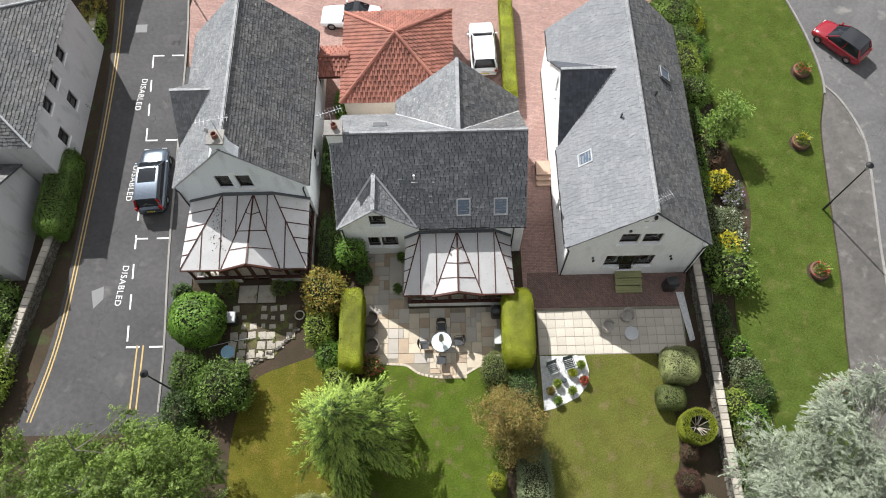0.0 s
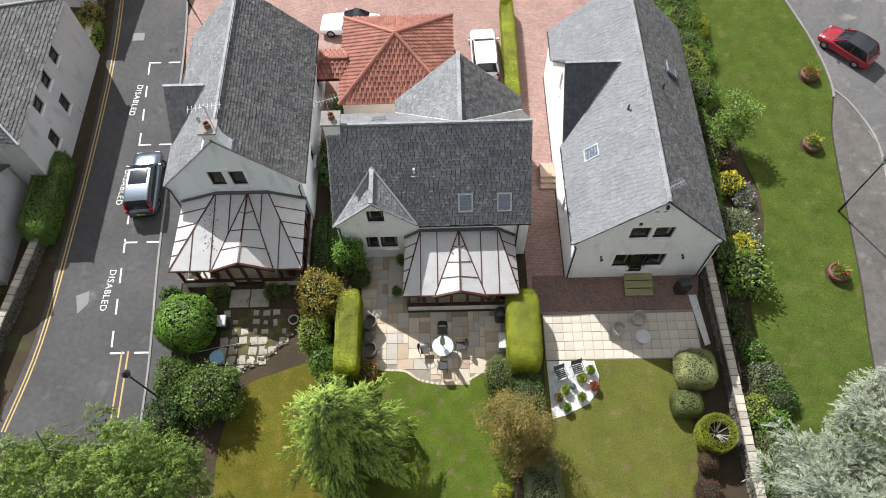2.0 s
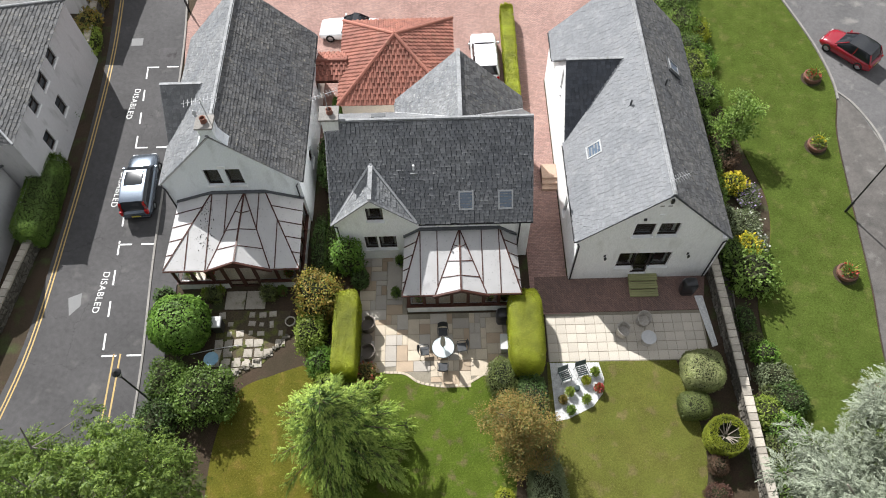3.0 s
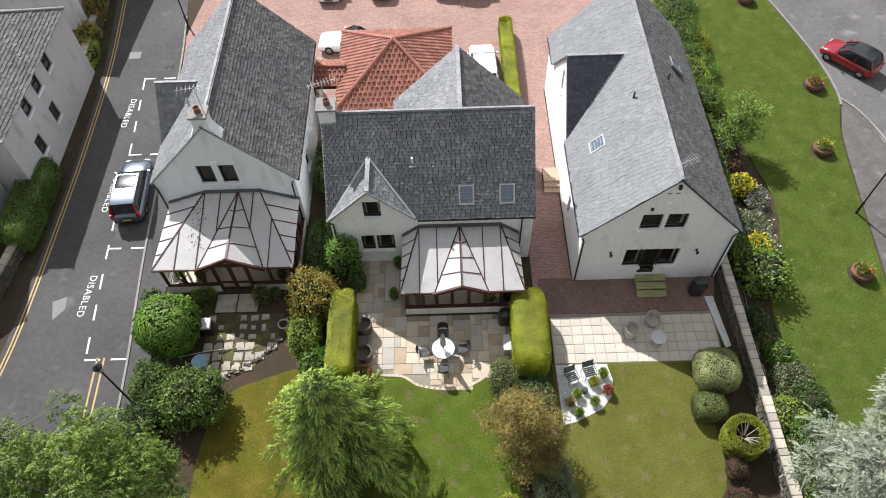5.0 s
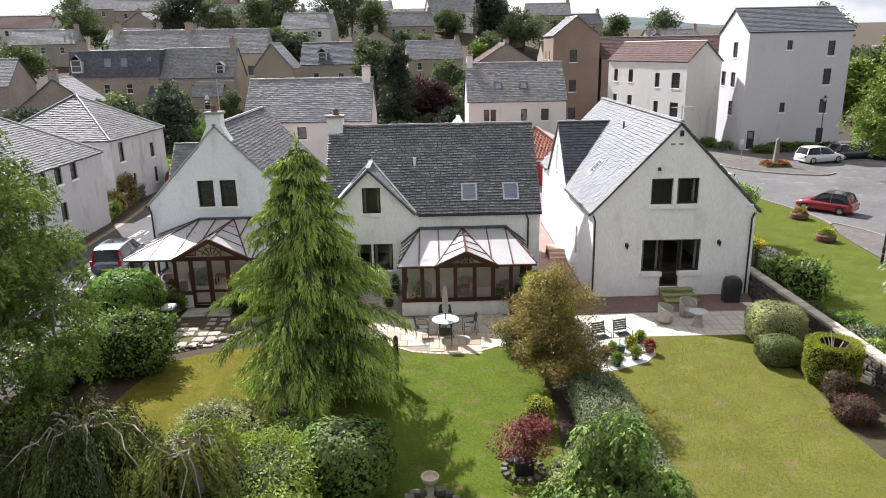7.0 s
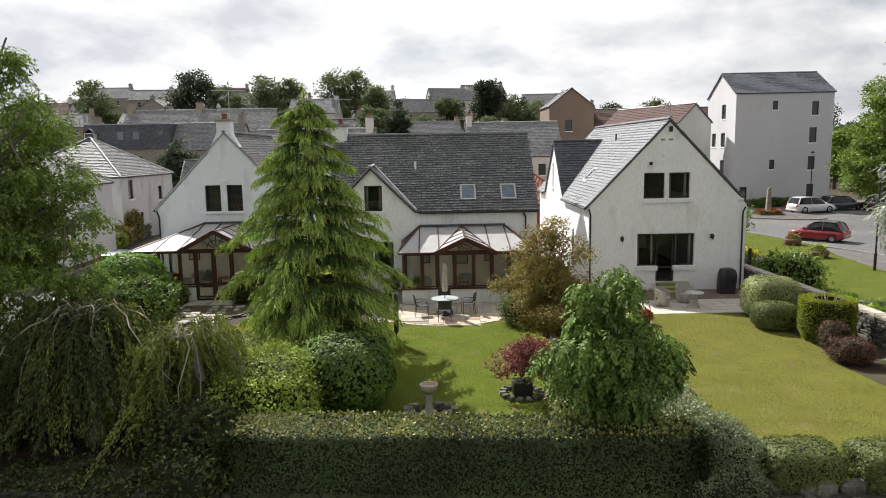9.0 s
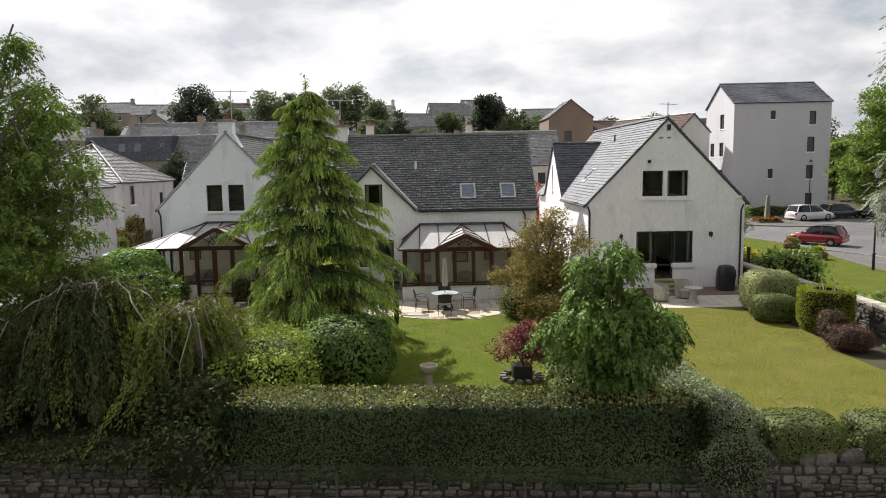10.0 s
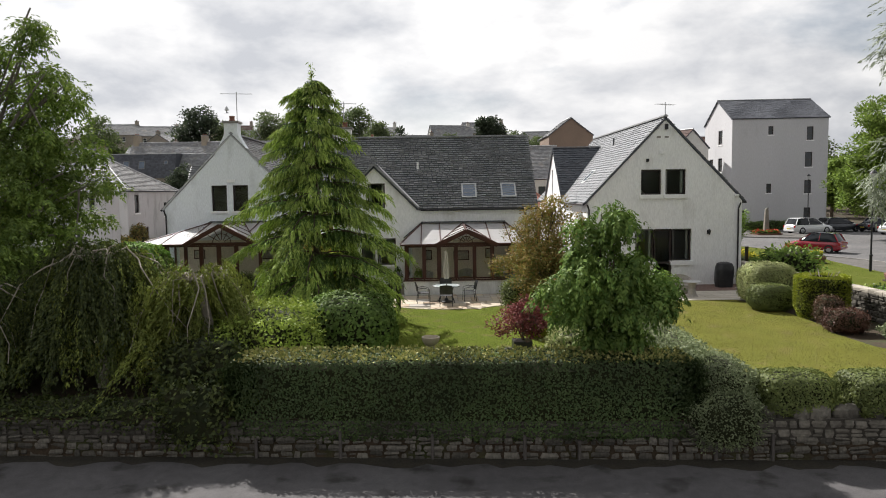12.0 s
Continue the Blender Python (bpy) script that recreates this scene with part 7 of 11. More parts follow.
bush("bush", (-7.4, 0.2, 0), (1.1, 1.2, 1.9), 2.3, L_LIME, "light green feathery shrub beside the weeping tree", leaf=0.1, density=220, lump=0.25, shag=0.12, seed=93)
for i, (x, h_) in enumerate([(-15.0, 0.75), (-13.6, 0.6), (-12.2, 0.8), (-10.8, 0.6), (-9.4, 0.7), (-8.0, 0.65)]):
    bush("undergrowth", (x, wall_y(x) + 0.45, -0.3), (1.05, 0.5, h_ * 0.8), 2.2, L_WEEP, "dark undergrowth trailing over the front wall", leaf=0.09, density=220, lump=0.5, shag=0.2, seed=300 + i, group="wall undergrowth")
bush("bush", (-13.4, -1.6, -0.3), (1.6, 1.5, 2.6), 2.2, L_DARK, "dark shrub beside the front wall", leaf=0.13, density=170, lump=0.25, shag=0.12, seed=90)
tree((1.3, 1.0, 0), [(0, 0, 0.95, 0.85, 0.8, 0.42), (0.3, 0.2, 1.25, 0.5, 0.5, 0.3)], 0.75, 0.05, L_RED, "small crimson-leaved acer in a black pot", clumps=42, per=80, leaf=0.1, clump_r=0.3, seed=15, limbs=6, name="acer", category="small tree")


# ---- grass blades on the lawns ----
def grass(name, poly, count, material, label, seed, z=0.0):
    rs = np.random.RandomState(seed)
    xs, ys = [p[0] for p in poly], [p[1] for p in poly]
    q = np.stack([rs.uniform(min(xs), max(xs), count * 3), rs.uniform(min(ys), max(ys), count * 3)], 1)
    ok = np.zeros(len(q), bool)
    for (x0, y0), (x1, y1) in zip(poly, poly[1:] + poly[:1]):
        if y0 != y1:
            hit_ = ((y0 > q[:, 1]) != (y1 > q[:, 1])) & (q[:, 0] < (x1 - x0) * (q[:, 1] - y0) / (y1 - y0) + x0)
            ok ^= hit_
    q = q[ok][:count]
    n = len(q)
    P = np.concatenate([q, np.full((n, 1), z - 0.005)], 1)
    root = thing(name, (0, 0, 0), label, "grass", kind="stuff")
    leaf_part("blade", P, rs.normal(0, 0.45, (n, 3)) * np.array([1, 1, 0.2]) + np.array([0, 0, 0.5]), rs.uniform(0.03, 0.055, n), 0.22, material, root)


grass("grass", LAWN1[:-1], 12000, L_GRASSDRY, "short mossy yellow-green grass of the lawn", 1)
grass("grass", LAWN2, 40000, L_GRASS, "short bright green grass of the lawn", 2)
grass("grass", LAWN3, 55000, L_GRASSDRY, "short dry yellow-green grass of the lawn", 3)
grass("grass", VERGE, 20000, L_GRASS, "mown green grass of the verge", 4, 0.02)

# ---- patios, walls and garden things ----
M_FLAG = [mat("buff_sandstone", (0.50, 0.43, 0.33), (0.42, 0.36, 0.28), rough=0.9, big=1.5, fine=20, grain=0.12, obj=0.14),
          mat("grey_sandstone", (0.42, 0.38, 0.33), (0.36, 0.33, 0.29), rough=0.9, big=1.5, fine=20, grain=0.12, obj=0.14),
          mat("brown_sandstone", (0.40, 0.31, 0.22), (0.33, 0.26, 0.19), rough=0.9, big=1.5, fine=20, grain=0.12, obj=0.14)]
M_CREAM = mat("cream_concrete_slab", (0.5, 0.455, 0.385), (0.43, 0.39, 0.33), rough=0.9, big=1.0, fine=20, grain=0.1, obj=0.07)
M_OLDSLAB = mat("worn_stone_slab", (0.38, 0.34, 0.29), (0.29, 0.265, 0.22), rough=0.95, big=2, fine=16, grain=0.2, obj=0.15, spots=(0.14, 0.14, 0.07), spot_scale=3, spot_at=0.6)
M_STONE = mat("rubble_sandstone", (0.175, 0.16, 0.132), (0.07, 0.064, 0.053), rough=0.95, big=2.5, fine=14, grain=0.3, obj=0.45, bump=0.8, bump_scale=12, spots=(0.14, 0.13, 0.11), spot_scale=4, spot_at=0.58)
M_MORTAR = mat("dark_wall_mortar", (0.075, 0.066, 0.055), (0.05, 0.045, 0.037), rough=1.0, fine=12, grain=0.3, bump=0.5, bump_scale=25)
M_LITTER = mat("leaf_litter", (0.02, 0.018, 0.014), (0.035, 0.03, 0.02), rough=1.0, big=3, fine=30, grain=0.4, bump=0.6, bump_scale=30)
M_COPE = mat("pale_cope_stone", (0.42, 0.38, 0.32), (0.33, 0.30, 0.25), rough=0.95, big=2, fine=14, grain=0.2, obj=0.2, bump=0.4, bump_scale=14)


def inside(x, y, poly):
    c = False
    for (x0, y0), (x1, y1) in zip(poly, poly[1:] + poly[:1]):
        if (y0 > y) != (y1 > y) and x < (x1 - x0) * (y - y0) / (y1 - y0) + x0:
            c = not c
    return c


def stone_block(w, d, h, rng, rough_=0.15):
    """An uneven stone, w by d by h, on its centre."""
    g = Geo()
    ring = []
    for k, (i, j) in enumerate([(-1, -1), (1, -1), (1, 1), (-1, 1)]):
        ring.append((i, j))
    lo = [(i * w / 2 * (1 - rng.uniform(0, rough_)), j * d / 2 * (1 - rng.uniform(0, rough_)), -h / 2) for i, j in ring]
    mi = [(i * w / 2, j * d / 2, rng.uniform(-0.2, 0.2) * h) for i, j in ring]
    hi = [(i * w / 2 * (1 - rng.uniform(0, rough_)), j * d / 2 * (1 - rng.uniform(0, rough_)), h / 2) for i, j in ring]
    g.add(lo + mi + hi, [(3, 2, 1, 0), (8, 9, 10, 11)] + [(a, (a + 1) % 4, 4 + (a + 1) % 4, 4 + a) for a in range(4)] + [(4 + a, 4 + (a + 1) % 4, 8 + (a + 1) % 4, 8 + a) for a in range(4)])
    return g


def boulder(a, b, c, seed):
    """A rounded stone with an uneven surface; half sizes a, b, c."""
    nu, nv = 10, 6
    d = np.array([(math.cos(th) * math.cos(ph), math.cos(th) * math.sin(ph), math.sin(th)) for th in np.linspace(-1.5, 1.5, nv + 1) for ph in np.arange(nu) * 2 * math.pi / nu])
    d = d * ((np.abs(d) ** 2.6).sum(1) ** (-1 / 2.6))[:, None] * lumpy(d, 0.16, 1.6, seed)[:, None]
    F = [(j * nu + i, j * nu + (i + 1) % nu, (j + 1) * nu + (i + 1) % nu, (j + 1) * nu + i) for j in range(nv) for i in range(nu)]
    F += [tuple(range(nu))[::-1], tuple(nv * nu + i for i in range(nu))]
    return Geo().add((d * np.array([a, b, c])).tolist(), F)


M_MOSS = mat("olive_moss", (0.075, 0.085, 0.025), (0.05, 0.06, 0.018), rough=1.0, fine=30, grain=0.35, bump=0.6, bump_scale=40)


def flags(root, x0, x1, y0, y1, keep, cell, sizes, mats, gap, z, seed, h=0.04):
    """Slabs of mixed sizes on a square grid of cells, each one an object."""
    rng = random.Random(seed)
    nx, ny = int(round((x1 - x0) / cell)), int(round((y1 - y0) / cell))
    used, cache = set(), {}
    o = root.location
    for j in range(ny):
        for i in range(nx):
            if (i, j) in used:
                continue
            opts = sizes[:]
            rng.shuffle(opts)
            for a, b in opts + [(1, 1)]:
                cells = [(i + p, j + q) for p in range(a) for q in range(b)]
                if all(c not in used and c[0] < nx and c[1] < ny for c in cells):
                    break
            used.update(cells)
            cx, cy = x0 + (i + a / 2) * cell, y0 + (j + b / 2) * cell
            if not keep(cx, cy):
                continue
            k = rng.randrange(len(mats))
            key = (a, b, k)
            if key not in cache:
                w, d = a * cell - gap, b * cell - gap
                e = 0.012
                g = Geo().add([(-w / 2, -d / 2, 0), (w / 2, -d / 2, 0), (w / 2, d / 2, 0), (-w / 2, d / 2, 0), (-w / 2, -d / 2, h - e), (w / 2, -d / 2, h - e), (w / 2, d / 2, h - e), (-w / 2, d / 2, h - e),
                               (-w / 2 + e, -d / 2 + e, h), (w / 2 - e, -d / 2 + e, h), (w / 2 - e, d / 2 - e, h), (-w / 2 + e, d / 2 - e, h)],
                              [(8, 9, 10, 11)] + [(p, (p + 1) % 4, 4 + (p + 1) % 4, 4 + p) for p in range(4)] + [(4 + p, 4 + (p + 1) % 4, 8 + (p + 1) % 4, 8 + p) for p in range(4)])
                cache[key] = mesh_of("slab", g, mats[k])
            ob = new("slab", cache[key])
            ob.parent, ob.location = root, (cx - o.x, cy - o.y, z + rng.uniform(-0.003, 0.003) - o.z)


PATIO2 = EDGE2 + [(2.8, 13.2), (-2.6, 13.2), (-2.6, 16.7), (-5.25, 16.7), (-5.1, 10.0)]
patio2 = plate("patio", PATIO2, -0.012, M_JOINT, "buff sandstone flag patio with a curved edge", "patio", t=0.05)
flags(patio2, -5.25, 2.85, 9.0, 16.8, lambda x, y: inside(x, y, PATIO2) and all(inside(x + a, y + b, PATIO2) for a, b in ((0, -0.28), (0.2, -0.1), (-0.2, -0.1))), 0.3, [(2, 2), (3, 2), (2, 3), (2, 1), (3, 3), (1, 2)], M_FLAG, 0.016, -0.03, 3)
rng = random.Random(9)
for (xa2, ya2), (xb2, yb2) in zip(EDGE2, EDGE2[1:]):
    k = max(1, int(math.hypot(xb2 - xa2, yb2 - ya2) / 0.2))
    for i in range(k):
        t_ = (i + 0.5) / k
        ob = part("edge_stone", stone_block(0.18, 0.13, 0.06, rng, 0.08), M_FLAG[i % 2], patio2)
        ob.location, ob.rotation_euler = (xa2 + (xb2 - xa2) * t_, ya2 + (yb2 - ya2) * t_ + 0.06, -0.005), (0, 0, math.atan2(yb2 - ya2, xb2 - xa2))
solid("doorstep_slab", Geo().box(-0.37, -1.18, 0, 0.37, 1.18, 0.09), M_FLAG[1], "long pale stone step beside the conservatory", "step", at=(-3.32, 15.3, 0.0), bevel=0.012)
PATIO3 = [(4.86, 10.24), (13.3, 10.2), (13.4, 13.06), (4.9, 13.06)]
patio3 = plate("patio", PATIO3, -0.012, M_JOINT, "cream square slab patio", "patio", t=0.05)
tagged(patio3, "cream square slab patio in front of the terrace")
flags(patio3, 4.9, 13.26, 10.26, 13.04, lambda x, y: True, 0.5225, [(1, 1)], [M_CREAM], 0.014, -0.03, 4)
PATIO1 = [(-12.9, 10.0), (-11.6, 9.8), (-10.2, 10.6), (-9.2, 11.8), (-9.0, 13.6), (-13.0, 13.7)]
patio1 = plate("patio", PATIO1, -0.02, M_EARTH, "old stone slabs set in mossy earth", "patio", t=0.03)
rng = random.Random(12)
for j in range(7):
    for i in range(8):
        x, y = -12.75 + i * 0.55, 10.1 + j * 0.55
        if inside(x, y, PATIO1) and rng.random() < (0.9 if y < 12.2 else 0.6):
            w_ = (0.42, 0.52) if y < 12.2 else (0.22, 0.42)
            ob = part("slab", stone_block(rng.uniform(*w_), rng.uniform(*w_), 0.05, rng, 0.12 if y < 12.2 else 0.3), M_OLDSLAB, patio1)
            ob.location, ob.rotation_euler = (x + rng.uniform(-0.04, 0.04), y + rng.uniform(-0.04, 0.04), -0.012), (0, 0, rng.uniform(-0.12, 0.12))
            for _ in range(rng.choice((0, 1, 1, 2)) if y < 12.2 else 0):
                cl = part("moss_clump", boulder(rng.uniform(0.05, 0.12), rng.uniform(0.05, 0.1), 0.012, rng.randrange(999)), M_MOSS, patio1)
                cl.location = (x + rng.choice((-1, 1)) * rng.uniform(0.15, 0.25), y + rng.choice((-1, 1)) * rng.uniform(0.12, 0.25), 0.014)
for x in (-12.15, -11.0):
    solid("paving_slab", Geo().box(-0.54, -0.55, 0, 0.54, 0.55, 0.06), M_OLDSLAB, "large grey paving slab before the conservatory door", "paving slab", at=(x, 14.3, -0.03), bevel=0.012, group="door slabs")
rng = random.Random(13)
for i in range(38):
    t_ = i / 37
    x, y = -12.9 + 3.9 * t_, 9.85 + 2.3 * t_ ** 2 + rng.uniform(-0.12, 0.12)
    solid("edging_stone", stone_block(rng.uniform(0.12, 0.24), rng.uniform(0.1, 0.18), 0.1, rng, 0.3), M_STONE, "small rounded edging stone beside the lawn", "stone", at=(x, y, 0.02), group="edging stones")

# gravel path behind the garden wall
M_DARKGRAVEL = mat("dark_grey_gravel", (0.13, 0.115, 0.1), (0.07, 0.062, 0.055), rough=1.0, big=5, fine=60, grain=0.4, bump=0.9, bump_scale=50, spots=(0.2, 0.18, 0.16), spot_scale=30, spot_at=0.6)
plate("path", [(14.38, 16.0), (15.25, 16.2), (15.27, 14.4), (15.07, 12.2), (15.03, 8.55), (14.42, 8.5)], 0.015, M_DARKGRAVEL, "narrow grey gravel path behind the garden wall", "path", t=0.05)
M_EDGING = mat("grey_edging_timber", (0.34, 0.31, 0.27), (0.24, 0.22, 0.19), rough=0.95, big=3, fine=30, grain=0.25)
for p, q in (((15.3, 14.3), (15.17, 12.9)), ((15.15, 12.7), (15.1, 11.7)), ((15.1, 11.2), (15.08, 10.4)), ((15.08, 9.9), (15.07, 9.0)), ((14.5, 8.45), (15.1, 8.5))):
    solid("edging_board", Geo().beam((*p, 0.05), (*q, 0.04), 0.035, 0.14), M_EDGING, "weathered timber board edging the gravel path", "edging board", group="edging boards", bevel=0.006)

# white pebbles
PEB = [(4.9, 10.2), (7.45, 10.18), (7.62, 9.3), (7.45, 8.5), (6.9, 7.85), (5.6, 7.25), (4.95, 7.1)]
plate("pebble_bed", PEB, 0.012, M_GRAVEL, "white pebble bed with pots", "pebble bed", t=0.05)
tagged(bpy.data.objects["pebble_bed"], "white pebble bed with pots and chairs")
plate("pebble_strip", [(13.15, 13.9), (13.6, 13.9), (13.85, 11.0), (13.55, 10.9)], 0.012, M_GRAVEL, "white pebble strip along the wall", "pebble bed", t=0.05)


def pebbles(name, poly, n, seed):
    rs = np.random.RandomState(seed)
    xs, ys = [p[0] for p in poly], [p[1] for p in poly]
    V, F = [], []
    while len(V) < n * 6:
        x, y = rs.uniform(min(xs), max(xs)), rs.uniform(min(ys), max(ys))
        if inside(x, y, poly):
            r = rs.uniform(0.02, 0.045)
            b = len(V)
            a = rs.uniform(0, 3)
            c, s_ = math.cos(a) * r, math.sin(a) * r
            V += [(x + c, y + s_, 0.012), (x - s_, y + c * 0.8, 0.012), (x - c, y - s_, 0.012), (x + s_, y - c * 0.8, 0.012), (x, y, 0.012 + r * 0.7), (x + c * 0.3, y, 0.012 + r * 0.65)]
            F += [(b, b + 1, b + 4), (b + 1, b + 2, b + 4), (b + 2, b + 3, b + 4), (b + 3, b, b + 4)]
    return solid(name, Geo().add(V, F), M_GRAVEL, "loose white pebbles lying in the bed", "pebbles", "stuff")


pebbles("pebbles", PEB, 1800, 3)


# ---- stone walls ----
def rubble_wall(name, a, b, z0, z1, thick, label, seed, cope=True, limit=300, course=(0.1, 0.21)):
    """A wall of rubble: a mortar core, stones standing proud on its face (right hand of a to b), and cope stones."""
    rng = random.Random(seed)
    a, b = Vector((*a, 0)), Vector((*b, 0))
    u = (b - a).normalized()
    out = Vector((u.y, -u.x, 0))
    L = (b - a).length
    root = thing(name, (a.x, a.y, z0), label, "wall", kind="structure")
    ang = math.atan2(u.y, u.x)
    H = z1 - z0
    core = Geo()
    core.hexa([Vector((0, 0, 0)), u * L, u * L - out * thick, -out * thick], [Vector((0, 0, H)), u * L + Vector((0, 0, H)), u * L - out * thick + Vector((0, 0, H)), -out * thick + Vector((0, 0, H))])
    part("mortar_core", core, M_MORTAR, root)
    n = 0
    z = 0.02
    rest = Geo()
    while z < H - 0.06:
        h = min(rng.uniform(*course), H - z)
        d = rng.uniform(-0.2, 0)
        while d < L:
            w = rng.choice((rng.uniform(0.12, 0.22), rng.uniform(0.2, 0.36), rng.uniform(0.3, 0.52)))
            w2 = min(w, L - max(d, 0))
            if w2 > 0.08:
                cut = [(0.0, 1.0)] if h < 0.17 or rng.random() < 0.5 else [(0.0, rng.choice((0.4, 0.5, 0.6))), (0.0, 1.0)]
                if len(cut) == 2:
                    cut[1] = (cut[0][1], 1.0)
                for lo_, hi_ in cut:
                    hh = h * (hi_ - lo_) * rng.uniform(0.84, 1.0)
                    gs = stone_block(w2 * rng.uniform(0.86, 1.0) - 0.025, 0.18, hh - 0.018, rng, 0.34)
                    at_ = u * (max(d, 0) + w2 / 2) + out * rng.uniform(-0.075, -0.015) + Vector((0, 0, z + h * lo_ + hh / 2 + rng.uniform(-0.012, 0.012)))
                    if n >= limit:
                        gs.turn(math.degrees(ang)).shift(at_)
                        rest.add(gs.v, gs.f)
                        continue
                    ob = part("stone", gs, M_STONE, root)
                    ob.location = at_
                    ob.rotation_euler = (0, rng.uniform(-0.09, 0.09), ang + rng.uniform(-0.06, 0.06))
                    n += 1
            d += w
        z += h
    if rest.v:
        tagged(part("stone_remainder", rest, M_STONE, root), kind="stuff")
    if cope:
        d = 0.0
        while d < L - 0.1:
            w = min(rng.uniform(0.32, 0.5), L - d)
            ob = part("cope_stone", stone_block(w - 0.02, thick + 0.1, 0.12, rng, 0.08), M_COPE, root)
            ob.location = u * (d + w / 2) - out * thick / 2 + Vector((0, 0, H + 0.05))
            ob.rotation_euler = (0, 0, ang + rng.uniform(-0.03, 0.03))
            d += w
    return root


rubble_wall("garden_wall", (-15.6, wall_y(-15.6)), (5.2, wall_y(5.2)), -0.95, -0.08, 0.4, "old rubble sandstone wall under the hedge", 5, cope=False, course=(0.09, 0.27))
rubble_wall("garden_wall", (5.25, wall_y(5.25)), (20.0, wall_y(20.0)), -0.95, -0.02, 0.4, "old rubble sandstone wall below the lawn", 6, cope=False, limit=220)
rubble_wall("garden_wall", (14.1, 16.0), (14.35, -5.5), -0.05, 0.95, 0.34, "rubble stone garden wall with pale flat cope", 7, limit=260, course=(0.16, 0.28))
M_OLDPOST = mat("grey_weathered_timber", (0.11, 0.098, 0.088), (0.065, 0.058, 0.052), rough=0.95, big=3, fine=30, grain=0.3, stretch=(4, 4, 0.3))

rng = random.Random(15)
for i in range(26):
    x = 5.6 + i * 0.36 + rng.uniform(-0.08, 0.08)
    solid("boulder", boulder(rng.uniform(0.15, 0.25), rng.uniform(0.15, 0.22), rng.uniform(0.14, 0.23), 60 + i), M_STONE, "rough rounded boulder set on top of the front wall", "stone", at=(x, wall_y(x) + 0.2 + rng.uniform(-0.04, 0.04), 0.05), group="wall top stones")
for x in (-5.1, -3.29, -1.34, 0.59, 1.72, 3.58, 4.5, 5.64):
    g = Geo().box(-0.032, -0.04, -0.93, 0.032, 0.03, rng.uniform(-0.46, -0.2)).turn(rng.uniform(-4, 4))
    solid("post", g, M_OLDPOST, "short weathered timber post against the front wall", "post", at=(x, wall_y(x) - 0.06, 0), group="wall posts", bevel=0.012)
rubble_wall("roadside_wall", (-25.3, 9.0), (-24.1, 18.0), -0.05, 0.9, 0.35, "low rubble wall beside the road", 8, limit=120)
rubble_wall("roadside_wall", (-24.35, 33.5), (-25.3, 44.0), -0.05, 1.1, 0.35, "low rubble wall along the road bend", 9, limit=120)

# ---- furniture ----
bush("bush", (-15.75, 14.2, 0), (0.5, 0.5, 1.3), 2.2, L_DARK, "dark green shrub at the garden room corner", leaf=0.11, density=190, lump=0.3, shag=0.14, seed=410)
bush("bush", (-13.2, 14.45, 0), (0.4, 0.35, 0.95), 2.2, L_OLIVE, "spiky olive shrub before the garden room", leaf=0.12, density=150, lump=0.35, shag=0.2, seed=411, aspect=0.2)
bush("bush", (-10.2, 14.45, 0), (0.42, 0.35, 1.0), 2.2, L_OLIVE, "spiky olive shrub before the garden room", leaf=0.12, density=150, lump=0.35, shag=0.2, seed=412, aspect=0.2)
M_METAL = mat("dark_metal_mesh", (0.06, 0.062, 0.065), rough=0.5, metal=0.5, grain=0.2)
M_TABLEGLASS = mat("frosted_glass_top", (0.5, 0.55, 0.55), (0.46, 0.51, 0.51), rough=0.15, grain=0.03, spec=0.6)
M_WICKER = mat("pale_grey_wicker", (0.42, 0.39, 0.35), (0.33, 0.305, 0.27), rough=0.85, big=8, fine=80, grain=0.3, bump=0.5, bump_scale=90)
M_RATTAN = mat("brown_rattan", (0.15, 0.125, 0.105), (0.1, 0.085, 0.072), rough=0.7, fine=80, grain=0.3, bump=0.5, bump_scale=90)
M_FABRIC = mat("stone_parasol_cloth", (0.50, 0.46, 0.40), (0.42, 0.39, 0.34), rough=0.95, fine=40, grain=0.12, stretch=(6, 6, 0.4))
M_COVER = mat("black_vinyl_cover", (0.018, 0.018, 0.02), (0.03, 0.03, 0.032), rough=0.35, fine=8, grain=0.3, bump=0.6, bump_scale=8, spec=0.5)
M_GREENMETAL = mat("dark_green_paint", (0.035, 0.05, 0.047), (0.055, 0.072, 0.068), rough=0.5, grain=0.2)
M_ALGAE = mat("algae_green_boards", (0.30, 0.30, 0.14), (0.24, 0.24, 0.12), rough=0.9, big=3, fine=30, grain=0.2, stretch=(0.3, 2, 1))
M_PLASTIC = mat("pale_grey_plastic", (0.5, 0.5, 0.5), rough=0.45, grain=0.06)
M_CANVAS = mat("muted_painting", (0.3, 0.32, 0.3), (0.45, 0.38, 0.28), rough=0.8, big=4, fine=9, grain=0.3)
M_BLUE = mat("pale_blue_glaze", (0.2, 0.33, 0.42), (0.14, 0.25, 0.34), rough=0.3, grain=0.15)


